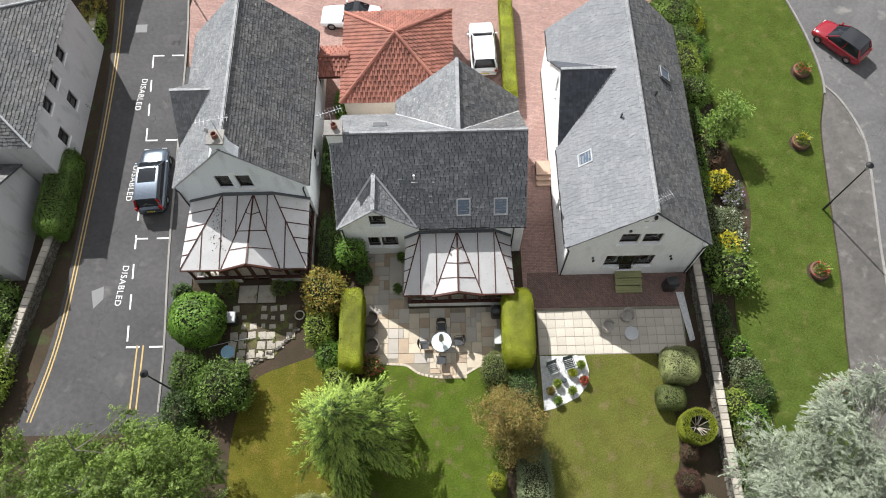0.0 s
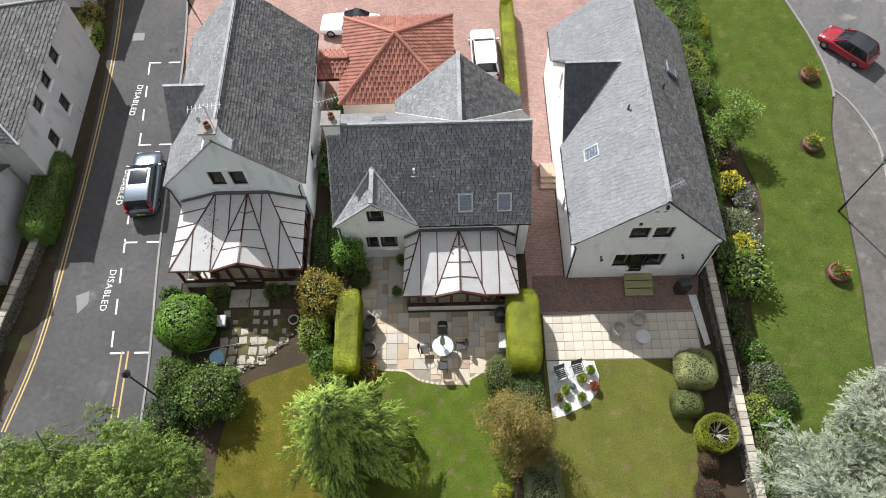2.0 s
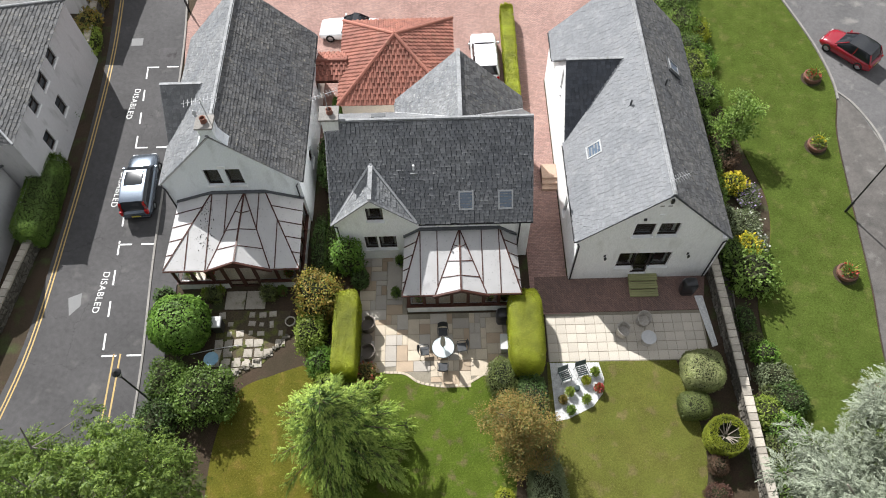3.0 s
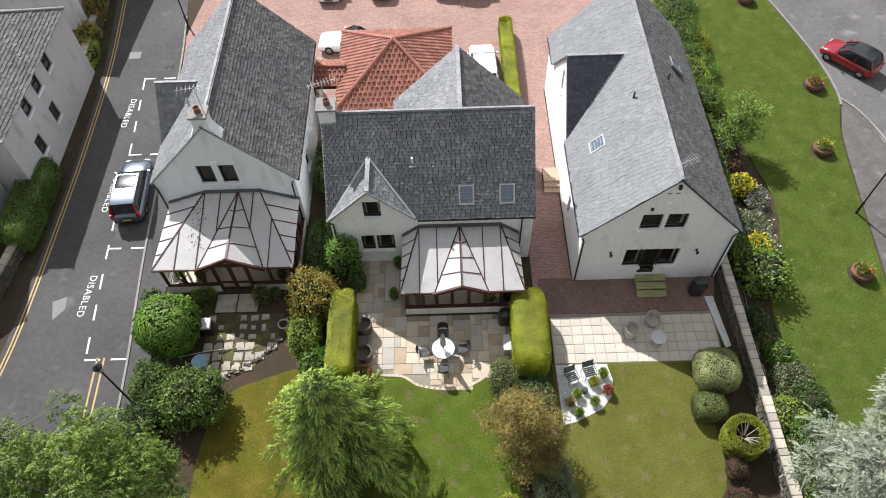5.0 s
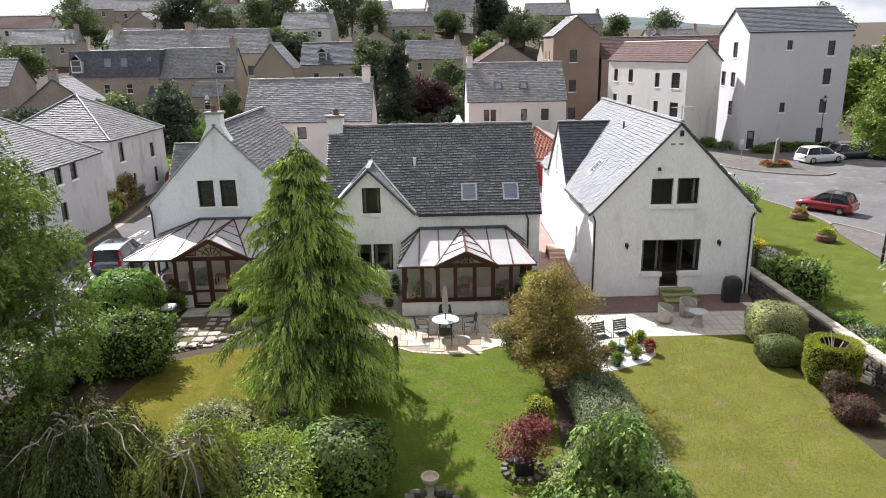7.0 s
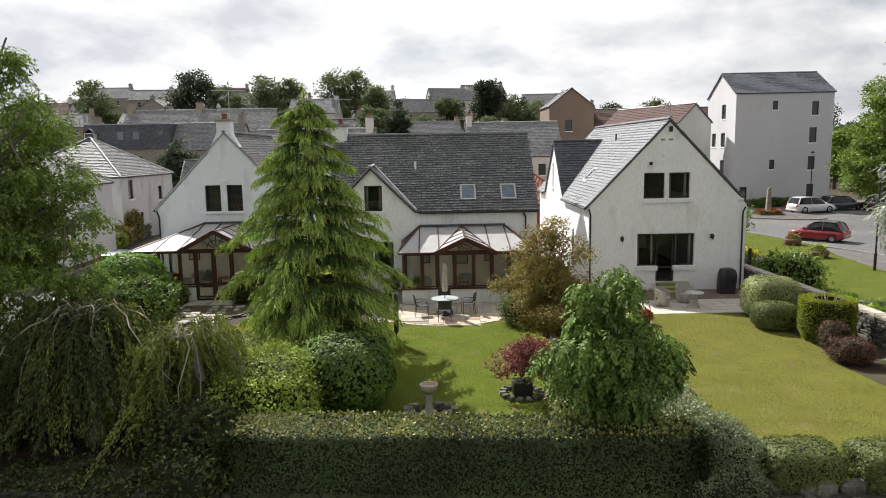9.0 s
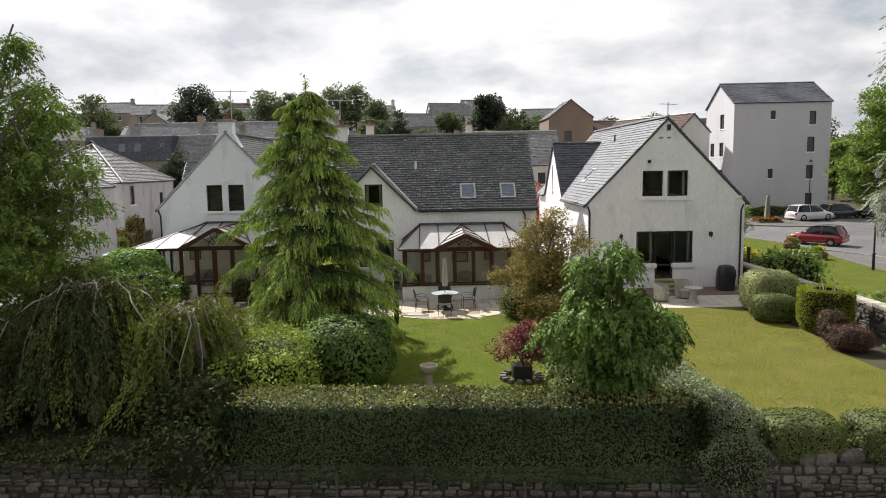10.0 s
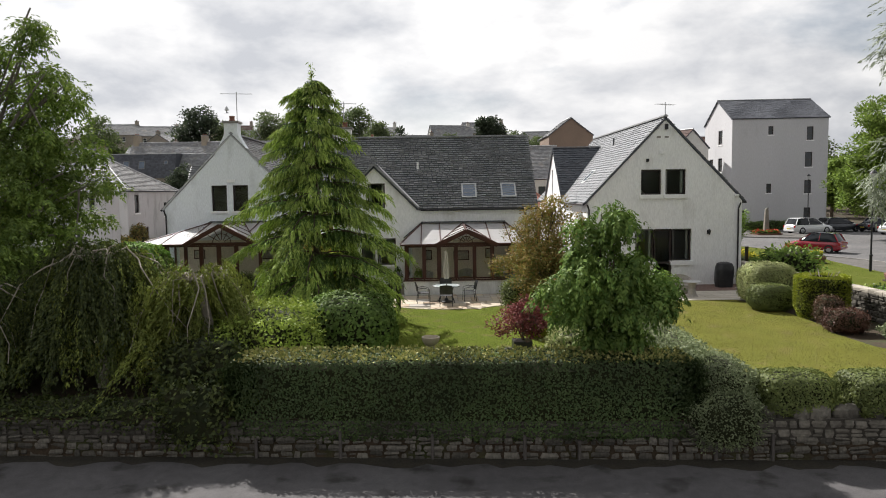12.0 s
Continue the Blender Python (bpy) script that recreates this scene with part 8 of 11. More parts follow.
def metal_chair(m):
    t = thing("garden_chair", (0, 0, 0), "dark metal mesh garden chair on the patio", "chair", "chairs round the table")
    part("seat", Geo().box(-0.24, -0.23, 0.42, 0.24, 0.23, 0.445), M_METAL, t, bevel=0.01)
    V, n = [], 6
    g = Geo()
    for i in range(n + 1):
        x = -0.25 + 0.5 * i / n
        c = 0.06 * (1 - (2 * i / n - 1) ** 2)
        V += [(x, 0.24 + c, 0.5), (x, 0.32 + c, 0.86 + c * 0.6)]
    g.add(V, [(2 * i, 2 * i + 2, 2 * i + 3, 2 * i + 1) for i in range(n)])
    g.add([(x, y + 0.012, z) for x, y, z in V], [(2 * i + 1, 2 * i + 3, 2 * i + 2, 2 * i) for i in range(n)])
    part("backrest", g, M_METAL, t)
    for sx in (-1, 1):
        part("armrest", Geo().tube([(sx * 0.26, 0.28, 0.62), (sx * 0.29, 0.0, 0.66), (sx * 0.27, -0.22, 0.6), (sx * 0.26, -0.24, 0.02)], 0.014, 6), M_METAL, t)
        part("leg", Geo().tube([(sx * 0.26, 0.3, 0.8), (sx * 0.25, 0.24, 0.42), (sx * 0.26, 0.3, 0.0)], 0.014, 6), M_METAL, t)
    t.matrix_basis = m
    return t


T2 = (-0.66, 10.95)
ch = metal_chair(pose(T2[0], T2[1] + 0.98, 0.012, 0, 0, 0))
for ang in (95, 178, -85):
    copy_thing(ch, pose(T2[0] - 0.98 * math.sin(radians(ang)), T2[1] + 0.98 * math.cos(radians(ang)), 0.012, 0, 0, ang))
tb = thing("garden_table", (T2[0], T2[1], 0.012), "round frosted glass garden table with metal legs", "table")
part("tabletop", Geo().lathe([(0.0, 0.69), (0.57, 0.69), (0.585, 0.7), (0.57, 0.71), (0.0, 0.71)], 0, 0, 32), M_TABLEGLASS, tb)
part("rim", Geo().tube([(0.585 * math.cos(a), 0.585 * math.sin(a), 0.7) for a in [k * math.pi / 16 for k in range(33)]], 0.016, 6), M_METAL, tb)
for k in range(4):
    a = math.pi / 4 + k * math.pi / 2
    part("leg", Geo().tube([(0.42 * math.cos(a), 0.42 * math.sin(a), 0.69), (0.3 * math.cos(a), 0.3 * math.sin(a), 0.35), (0.48 * math.cos(a), 0.48 * math.sin(a), 0.0)], 0.018, 6), M_METAL, tb)
ps = thing("parasol", (T2[0], T2[1], 0.0), "closed stone-coloured garden parasol through the table", "parasol")
part("pole", Geo().tube([(0, 0, 0), (0, 0, 2.2)], 0.02, 8), M_METAL, ps)
g = Geo()
n, rings = 16, [(0.05, 2.2), (0.09, 2.05), (0.13, 1.6), (0.15, 1.2), (0.11, 1.02)]
for r, z in rings:
    for k in range(n):
        rr = r * (1.0 if k % 2 else 0.72)
        g.v.append((rr * math.cos(6.2832 * k / n), rr * math.sin(6.2832 * k / n), z))
g.f = [(i * n + k, i * n + (k + 1) % n, (i + 1) * n + (k + 1) % n, (i + 1) * n + k) for i in range(len(rings) - 1) for k in range(n)]
part("canopy", g, M_FABRIC, ps)
part("base", Geo().lathe([(0.25, 0.012), (0.26, 0.05), (0.1, 0.09), (0.03, 0.2)], 0, 0, 20), M_METAL, ps)


def tub_chair(m, material, label, group, r=0.34, name="wicker_chair"):
    t = thing(name, (0, 0, 0), label, "chair", group)
    part("seat", Geo().lathe([(r * 0.8, 0.05), (r * 0.9, 0.32), (r * 0.95, 0.38), (0.0, 0.4)], 0, 0, 20), material, t)
    n = 16
    V = []
    for k in range(n + 1):
        a = radians(-35 + 250 * k / n)
        hh = 0.62 + 0.2 * math.sin(math.pi * k / n)
        for rr, z in ((r, 0.1), (r * 1.12, hh), (r * 0.98, hh), (r * 0.86, 0.38)):
            V.append((rr * math.cos(a), rr * math.sin(a), z))
    F = [(4 * k + i, 4 * k + 4 + i, 4 * k + 5 + i, 4 * k + 1 + i) for k in range(n) for i in range(3)] + [(0, 1, 2, 3), (4 * n + 3, 4 * n + 2, 4 * n + 1, 4 * n)]
    part("backrest", Geo().add(V, F), material, t, smooth=True)
    for a in (45, 135, 225, 315):
        part("leg", Geo().tube([(r * 0.7 * math.cos(radians(a)), r * 0.7 * math.sin(radians(a)), 0.1), (r * 0.75 * math.cos(radians(a)), r * 0.75 * math.sin(radians(a)), 0.0)], 0.022, 6), material, t)
    t.matrix_basis = m
    return t


rc = tub_chair(pose(-4.68, 12.45, 0.012, 0, 0, -100), M_RATTAN, "brown rattan tub chair against the hedge", "rattan chairs", 0.38)
for x, y, turn_ in ((-1.6, 15.2, 20), (0.4, 15.7, -15), (2.3, 15.1, -40), (-14.3, 17.2, 40), (-12.9, 18.2, 0), (-9.5, 17.4, -60)):
    tub_chair(pose(x, y, 0.075, 0, 0, turn_), M_WICKER, "pale wicker armchair inside the garden room", "garden room chairs", 0.36)
for x, y, w_, z in ((-1.5, 16.672, 0.5, 1.55), (0.25, 16.672, 0.8, 1.5), (1.7, 16.672, 0.45, 1.6), (-13.9, 19.322, 0.6, 1.55), (-10.2, 19.322, 0.8, 1.5)):
    pic = thing("picture", (x, y, z), "small framed picture on the garden room wall", "picture", "garden room pictures")
    part("frame", Geo().box(-w_ / 2, -0.012, -0.25, w_ / 2, 0.015, 0.25), M_TIMBER, pic, bevel=0.004)
    part("canvas", Geo().box(-w_ / 2 + 0.05, -0.018, -0.2, w_ / 2 - 0.05, -0.013, 0.2), M_CANVAS, pic)
copy_thing(rc, pose(-4.62, 10.85, 0.012, 0, 0, -80))
solid("side_table", Geo().lathe([(0.16, 0), (0.1, 0.05), (0.08, 0.4), (0.26, 0.43), (0.26, 0.46)], 0, 0, 20), M_RATTAN, "small dark rattan table between the chairs", "table", at=(-4.66, 11.65, 0.012))
wc = tub_chair(pose(8.9, 11.75, 0.012, 0, 0, 55), M_WICKER, "pale grey wicker tub chair on the slabs", "wicker chairs")
copy_thing(wc, pose(10.05, 12.35, 0.012, 0, 0, 5))
wt_ = thing("wicker_table", (10.1, 11.25, 0.012), "round pale wicker table with a white top", "table")
part("tabletop", Geo().lathe([(0, 0.64), (0.38, 0.64), (0.4, 0.66), (0.38, 0.68), (0, 0.68)], 0, 0, 24), M_PLASTIC, wt_)
part("pedestal", Geo().lathe([(0.28, 0.0), (0.2, 0.1), (0.14, 0.35), (0.2, 0.64)], 0, 0, 16), M_WICKER, wt_)


def covered_grill(at, w, d, h, label):
    t = thing("covered_barbecue", at, label, "barbecue")
    prof = [(0.95, 0.0), (1.0, 0.25), (1.04, 0.6), (1.0, 0.78), (0.8, 0.95), (0.4, 1.0), (0.0, 1.0)]
    g = Geo()
    n = 20
    for k, z in prof:
        for i in range(n):
            a = 6.2832 * i / n
            c, s_ = math.cos(a), math.sin(a)
            q = (abs(c) ** 4 + abs(s_) ** 4) ** -0.25
            wob = 1 + 0.04 * math.sin(5 * a + z * 6)
            g.v.append((c * q * k * w / 2 * wob, s_ * q * k * d / 2 * wob, z * h))
    g.f = [(i * n + k, i * n + (k + 1) % n, (i + 1) * n + (k + 1) % n, (i + 1) * n + k) for i in range(len(prof) - 1) for k in range(n)]
    part("cover", g, M_COVER, t, smooth=True)
    part("strap", Geo().box(-w * 0.35, -d * 0.535, h * 0.3, w * 0.35, -d * 0.52, h * 0.34), M_METAL, t)
    return t


covered_grill((12.75, 14.2, 0.0), 0.8, 0.62, 1.2, "black covered barbecue against the white wall")
covered_grill((2.55, 12.75, 0.012), 0.7, 0.65, 1.0, "black covered kettle barbecue beside the hedge")
sb = thing("storage_box", (2.6, 11.25, 0.012), "pale plastic garden storage box beside the hedge", "storage box")
part("box_body", Geo().box(-0.24, -0.42, 0, 0.24, 0.42, 0.5), M_PLASTIC, sb, bevel=0.02)
part("lid", Geo().box(-0.26, -0.44, 0.504, 0.26, 0.44, 0.58), M_PLASTIC, sb, bevel=0.03)

st = thing("garden_steps", (10.4, 14.5, 0.0), "algae-stained timber steps below the garden door", "steps")
for i in range(3):
    y0s, y1s, z = -0.62 + i * 0.42, 0.61, 0.14 * (i + 1)
    part("riser", Geo().box(-0.74, y0s + 0.03, z - 0.14 + (0.002 if i else 0), 0.74, y0s + 0.07, z - 0.03), M_ALGAE, st)
    for k in range(3):
        part("tread_board", Geo().box(-0.78, y0s + k * 0.14, z - 0.03, 0.78, y0s + k * 0.14 + 0.13, z), M_ALGAE, st, bevel=0.006)
for sx in (-0.7, 0.7):
    part("stringer", Geo().hexa([(sx - 0.03, -0.58, 0), (sx + 0.03, -0.58, 0), (sx + 0.03, 0.6, 0), (sx - 0.03, 0.6, 0)], [(sx - 0.03, -0.58, 0.1), (sx + 0.03, -0.58, 0.1), (sx + 0.03, 0.6, 0.37), (sx - 0.03, 0.6, 0.37)]), M_ALGAE, st)

ds = thing("door_steps", (5.9, 22.0, 0.0), "pink block steps at the side door", "steps")
for i in range(3):
    part("step", Geo().box(-0.45, -0.9 + i * 0.3, 0, 0.45, 0.7, 0.17 * (i + 1)), mat("pink_sandstone", (0.5, 0.36, 0.27), (0.42, 0.3, 0.23), rough=0.9, grain=0.15) if i == 0 else bpy.data.materials["pink_sandstone"], ds, bevel=0.01)


def slatted_chair(m):
    t = thing("slatted_chair", (0, 0, 0), "dark green slatted metal garden chair on pebbles", "chair", "pebble bed chairs")
    for k in range(5):
        part("seat_slat", Geo().box(-0.27, -0.24 + k * 0.1, 0.41, 0.27, -0.16 + k * 0.1, 0.43), M_GREENMETAL, t)
    for k in range(5):
        part("back_slat", Geo().hexa([(-0.27, 0.25 + k * 0.02, 0.5 + k * 0.09), (0.27, 0.25 + k * 0.02, 0.5 + k * 0.09), (0.27, 0.27 + k * 0.02, 0.5 + k * 0.09), (-0.27, 0.27 + k * 0.02, 0.5 + k * 0.09)],
                                     [(-0.27, 0.265 + k * 0.02, 0.57 + k * 0.09), (0.27, 0.265 + k * 0.02, 0.57 + k * 0.09), (0.27, 0.285 + k * 0.02, 0.57 + k * 0.09), (-0.27, 0.285 + k * 0.02, 0.57 + k * 0.09)]), M_GREENMETAL, t)
    for sx in (-0.28, 0.28):
        part("side_frame", Geo().tube([(sx, 0.38, 0.96), (sx, 0.25, 0.42), (sx, 0.3, 0.0)], 0.016, 6), M_GREENMETAL, t)
        part("armrest", Geo().tube([(sx, 0.27, 0.62), (sx, -0.22, 0.62), (sx, -0.26, 0.0)], 0.016, 6), M_GREENMETAL, t)
    t.matrix_basis = m
    return t


sc_ = slatted_chair(pose(5.55, 9.35, 0.012, 0, 0, 20))
copy_thing(sc_, pose(6.45, 9.6, 0.012, 0, 0, 15))


def potted(at, r, h, pot_mat, leaf_m, label, seed, spiky=False, flowers=None, foliage_h=0.4):
    t = thing("potted_plant", at, label, "potted plant")
    part("pot", Geo().lathe([(r * 0.7, 0), (r * 0.95, h * 0.85), (r, h * 0.86), (r, h), (r * 0.88, h), (r * 0.85, h * 0.85), (0, h * 0.84)], 0, 0, 18), pot_mat, t)
    rs = np.random.RandomState(seed)
    n = 420
    d = unit(rs.normal(size=(n, 3)) + np.array([0, 0, 0.7]))
    P = d * (rs.uniform(0.2, 1.0, n) ** 0.6)[:, None] * np.array([r * 1.25, r * 1.25, foliage_h]) + np.array([0, 0, h])
    leaf_part("foliage", P, d + rs.normal(0, 0.4, (n, 3)), np.full(n, 0.2 if spiky else 0.1), 0.14 if spiky else 0.5, leaf_m, t)
    if flowers:
        m_ = 120
        d = unit(rs.normal(size=(m_, 3)) + np.array([0, 0, 1.0]))
        P = d * np.array([r * 1.2, r * 1.2, foliage_h]) + np.array([0, 0, h])
        leaf_part("blossom", P, d + rs.normal(0, 0.4, (m_, 3)), np.full(m_, 0.09), 0.9, flowers, t)
    return t


for i, (x, y, lm, fl) in enumerate([(7.15, 9.6, L_LIME, None), (6.65, 9.15, L_GOLD, None), (5.35, 8.15, L_BROWN, None), (5.75, 8.55, L_LIME, None), (6.55, 8.15, L_LIME, None), (7.25, 8.7, L_BROWN, L_PINK), (5.7, 7.6, L_FRESH, None)]):
    potted((x, y, 0.012), 0.17, 0.26, M_TERRA if i % 2 else M_COVER, lm, "small potted plant standing on the white pebbles", 60 + i, flowers=fl, foliage_h=0.25)
solid("watering_pot", Geo().lathe([(0.14, 0), (0.16, 0.2), (0.13, 0.3), (0.1, 0.31)], 0, 0, 16), M_GREENMETAL, "dark glazed pot lying on the pebbles", "pot", at=(6.15, 8.75, 0.012))


def flower_tub(at, seed, fl, label):
    t = thing("flower_tub", at, label, "flower tub", "flower tubs on the verge")
    part("tub", Geo().lathe([(0.44, 0), (0.54, 0.12), (0.58, 0.34), (0.56, 0.39), (0.48, 0.39), (0.47, 0.34), (0, 0.34)], 0, 0, 22), M_BRICKTUB, t)
    part("soil_ring", Geo().lathe([(0.62, 0.0), (0.66, 0.025), (0.0, 0.026)], 0, 0, 22), M_SOIL, t)
    rs = np.random.RandomState(seed)
    n = 520
    d = unit(rs.normal(size=(n, 3)) + np.array([0, 0, 0.5]))
    P = d * (rs.uniform(0.3, 1.0, n) ** 0.6)[:, None] * np.array([0.43, 0.43, 0.3]) + np.array([0, 0, 0.42])
    leaf_part("foliage", P, d + rs.normal(0, 0.4, (n, 3)), np.full(n, 0.11), 0.5, L_MID, t)
    m_ = 42
    d = unit(rs.normal(size=(m_, 3)) + np.array([0, 0, 0.8]))
    P = d * np.array([0.42, 0.42, 0.32]) + np.array([0, 0, 0.43])
    leaf_part("blossom", P, d + rs.normal(0, 0.4, (m_, 3)), np.full(m_, 0.12), 0.9, fl, t)
    k = 60
    leaf_part("spike_leaves", np.tile([0.0, 0.0, 0.45], (k, 1)), unit(rs.normal(size=(k, 3)) * np.array([1, 1, 0.4]) + np.array([0, 0, 0.9])), np.full(k, 0.6), 0.06, L_LIME, t)
    return t


M_BRICKTUB = mat("red_stone_tub", (0.2, 0.1, 0.07), (0.13, 0.07, 0.052), rough=0.9, grain=0.2)
L_REDFL = leaf_mat("scarlet_flower", (0.4, 0.04, 0.025), (0.52, 0.1, 0.05))
for i, (x, y) in enumerate([(23.75, 29.35), (22.5, 23.8), (21.7, 14.95), (21.3, 8.0), (21.7, 38.4), (19.75, 46.3)]):
    flower_tub((x, y, 0.02), 20 + i, L_YELLOW if i in (1, 4) else L_REDFL, "round stone tub with " + ("yellow" if i in (1, 4) else "scarlet") + " bedding flowers on the grass")

bp = thing("acer_pot", (1.3, 1.0, 0.0), "black square planter ringed with stones", "planter")
part("pot_body", Geo().box(-0.27, -0.27, 0, 0.27, 0.27, 0.42), M_COVER, bp, bevel=0.02)
for k in range(14):
    a = 6.2832 * k / 14
    ob = part("ring_stone", stone_block(0.2, 0.15, 0.12, random.Random(k), 0.3), M_STONE, bp)
    ob.location, ob.rotation_euler = (0.55 * math.cos(a), 0.55 * math.sin(a), 0.05), (0, 0, a)
bb_ = thing("birdbath", (-1.35, -0.35, 0.0), "buff stone birdbath on a turned pedestal", "birdbath")
part("pedestal", Geo().lathe([(0.2, 0.0), (0.21, 0.08), (0.12, 0.14), (0.09, 0.3), (0.1, 0.5), (0.14, 0.6)], 0, 0, 18), M_COPE, bb_, smooth=True)
part("bowl", Geo().lathe([(0.09, 0.6), (0.17, 0.64), (0.22, 0.72), (0.245, 0.8), (0.245, 0.84), (0.205, 0.84), (0.17, 0.76), (0.0, 0.72)], 0, 0, 24), M_FLAG[0], bb_, smooth=True)
rng = random.Random(31)
for k in range(11):
    a = 6.2832 * k / 11
    solid("rockery_stone", stone_block(rng.uniform(0.2, 0.36), rng.uniform(0.2, 0.3), rng.uniform(0.16, 0.26), rng, 0.35), M_STONE, "dark rough stone at the foot of the birdbath", "stone", at=(-1.35 + 0.62 * math.cos(a) + rng.uniform(-0.06, 0.06), -0.35 + 0.4 * math.sin(a), 0.07), group="birdbath stones")
rd = thing("rotary_dryer", (-2.53, 6.75, 0.0), "folded rotary clothes dryer in a dark cover", "clothes dryer")
part("pole", Geo().tube([(0, 0, 0), (0, 0, 0.45)], 0.025, 8), M_METAL, rd)
part("cover", Geo().lathe([(0.05, 0.35), (0.085, 0.42), (0.1, 1.2), (0.085, 1.75), (0.03, 1.82)], 0, 0, 12), M_COVER, rd, smooth=True)
bd = thing("bird_feeder_dish", (-12.75, 10.6, 0.0), "pale blue glazed dish on a thin pole", "birdbath")
part("dish", Geo().lathe([(0.05, 0.66), (0.36, 0.72), (0.39, 0.76), (0.35, 0.75), (0.0, 0.7)], 0, 0, 24), M_BLUE, bd, smooth=True)
part("pole", Geo().tube([(0, 0, 0), (0, 0, 0.7)], 0.025, 8), M_METAL, bd)
solid("rod", Geo().tube([(-14.0, 11.0, 0.42), (-12.8, 11.32, 0.32), (-11.55, 11.62, 0.06)], 0.02, 6), M_PLASTIC, "long pale pole propped over the old slabs", "pole")
wb = thing("wheelie_bin", (-12.75, 12.6, 0.0), "dark bin with a pale grey lid", "bin")
part("bin_body", Geo().hexa([(-0.22, -0.24, 0), (0.22, -0.24, 0), (0.22, 0.24, 0), (-0.22, 0.24, 0)], [(-0.28, -0.3, 0.9), (0.28, -0.3, 0.9), (0.28, 0.3, 0.9), (-0.28, 0.3, 0.9)]), M_COVER, wb, bevel=0.02)
part("lid", Geo().hexa([(-0.3, -0.33, 0.904), (0.3, -0.33, 0.904), (0.3, 0.33, 0.904), (-0.3, 0.33, 0.904)], [(-0.26, -0.28, 0.98), (0.26, -0.28, 0.98), (0.26, 0.3, 1.0), (-0.26, 0.3, 1.0)]), M_PLASTIC, wb, bevel=0.02)
hr = thing("hose_coil", (-8.95, 12.9, 0.0), "pale coiled garden hose on the ground", "hose")
part("coil", Geo().tube([(0.27 * math.cos(k * 0.35), 0.27 * math.sin(k * 0.35), 0.05 + 0.004 * k) for k in range(40)], 0.03, 6), M_FABRIC, hr)
for i, (x, y) in enumerate([(-12.95, 14.75), (-10.2, 14.7), (-13.7, 14.6), (-9.5, 14.65)]):
    potted((x, y, 0.0), 0.2, 0.32, M_TERRA, L_MID if i % 2 else L_LIME, "potted plant beside the conservatory door", 70 + i, foliage_h=0.5)
for i, (x, y) in enumerate([(-3.2, 14.3), (-3.0, 16.3)]):
    potted((x, y, 0.09), 0.2, 0.3, M_COVER, L_MID, "potted shrub on the long stone step", 80 + i, foliage_h=0.6)


def lamp_post(at, h, label):
    t = thing("street_lamp", at, label, "street lamp")
    part("post", Geo().tube([(0, 0, 0), (0, 0, 0.9), (0, 0, 0.92), (0, 0, h - 0.5)], [0.075, 0.075, 0.05, 0.04], 10), M_BLACK, t)
    part("collar", Geo().lathe([(0.09, 0.86), (0.1, 0.9), (0.06, 0.98)], 0, 0, 12), M_BLACK, t)
    part("lantern_glass", Geo().lathe([(0.09, h - 0.48), (0.19, h - 0.12), (0.17, h - 0.1)], 0, 0, 8), M_PLASTIC, t, "frosted lantern glass")
    part("lantern_cap", Geo().lathe([(0.22, h - 0.11), (0.2, h - 0.07), (0.08, h + 0.04), (0.03, h + 0.12)], 0, 0, 12), M_BLACK, t)
    part("lantern_base", Geo().lathe([(0.04, h - 0.56), (0.1, h - 0.5), (0.1, h - 0.47)], 0, 0, 12), M_BLACK, t)
    return t


lamp_post((-15.5, 8.45, 0.02), 4.9, "black street lamp with lantern by the footway")
lamp_post((22.95, 19.07, 0.02), 5.5, "black street lamp with lantern on the verge")
lamp_post((19.25, 46.4, 0.02), 5.5, "black street lamp with lantern on the verge")
lamp_post((39.6, 56.4, 0.0), 6.0, "black street lamp with lantern before the flats")
lamp_post((-18.5, 37.5, 0.0), 5.0, "black street lamp with lantern by the road")
solid("timber_post", Geo().box(-0.07, -0.07, 0, 0.07, 0.07, 1.75), mat("dark_timber_post", (0.06, 0.045, 0.03), rough=0.9, grain=0.3), "dark square timber post behind the garden wall", "post", at=(15.0, 16.8, -0.04), bevel=0.01)
aerial((10.3, 15.6, 8.2), 1.1, 25, 0.75, "metal television aerial on the gable end")
aerial((-11.7, 19.75, 8.6), 1.7, 10, 1.7, "metal television aerial beside the chimney")
aerial((-6.0, 20.4, 8.3), 1.4, 20, 1.5, "metal television aerial beside the chimney")

for x, y, h, turn in ((22.5, 41.2, 2.3, 25), (29.6, 52.2, 2.4, -60)):
    sp_ = thing("sign_post", (x, y, 0.0), "grey metal street sign on a thin pole", "street sign")
    part("pole", Geo().tube([(0, 0, 0), (0, 0, h)], 0.035, 8), M_LEAD, sp_)
    part("sign_plate", Geo().box(-0.2, -0.05, h - 0.6, 0.2, -0.036, h - 0.02).turn(turn), M_PLASTIC, sp_, bevel=0.006)
solid("timber_post", Geo().box(-0.09, -0.09, 0, 0.09, 0.09, 1.1), bpy.data.materials["dark_timber_post"], "short dark timber post on the verge", "post", at=(18.3, 44.8, 0.02), bevel=0.015)
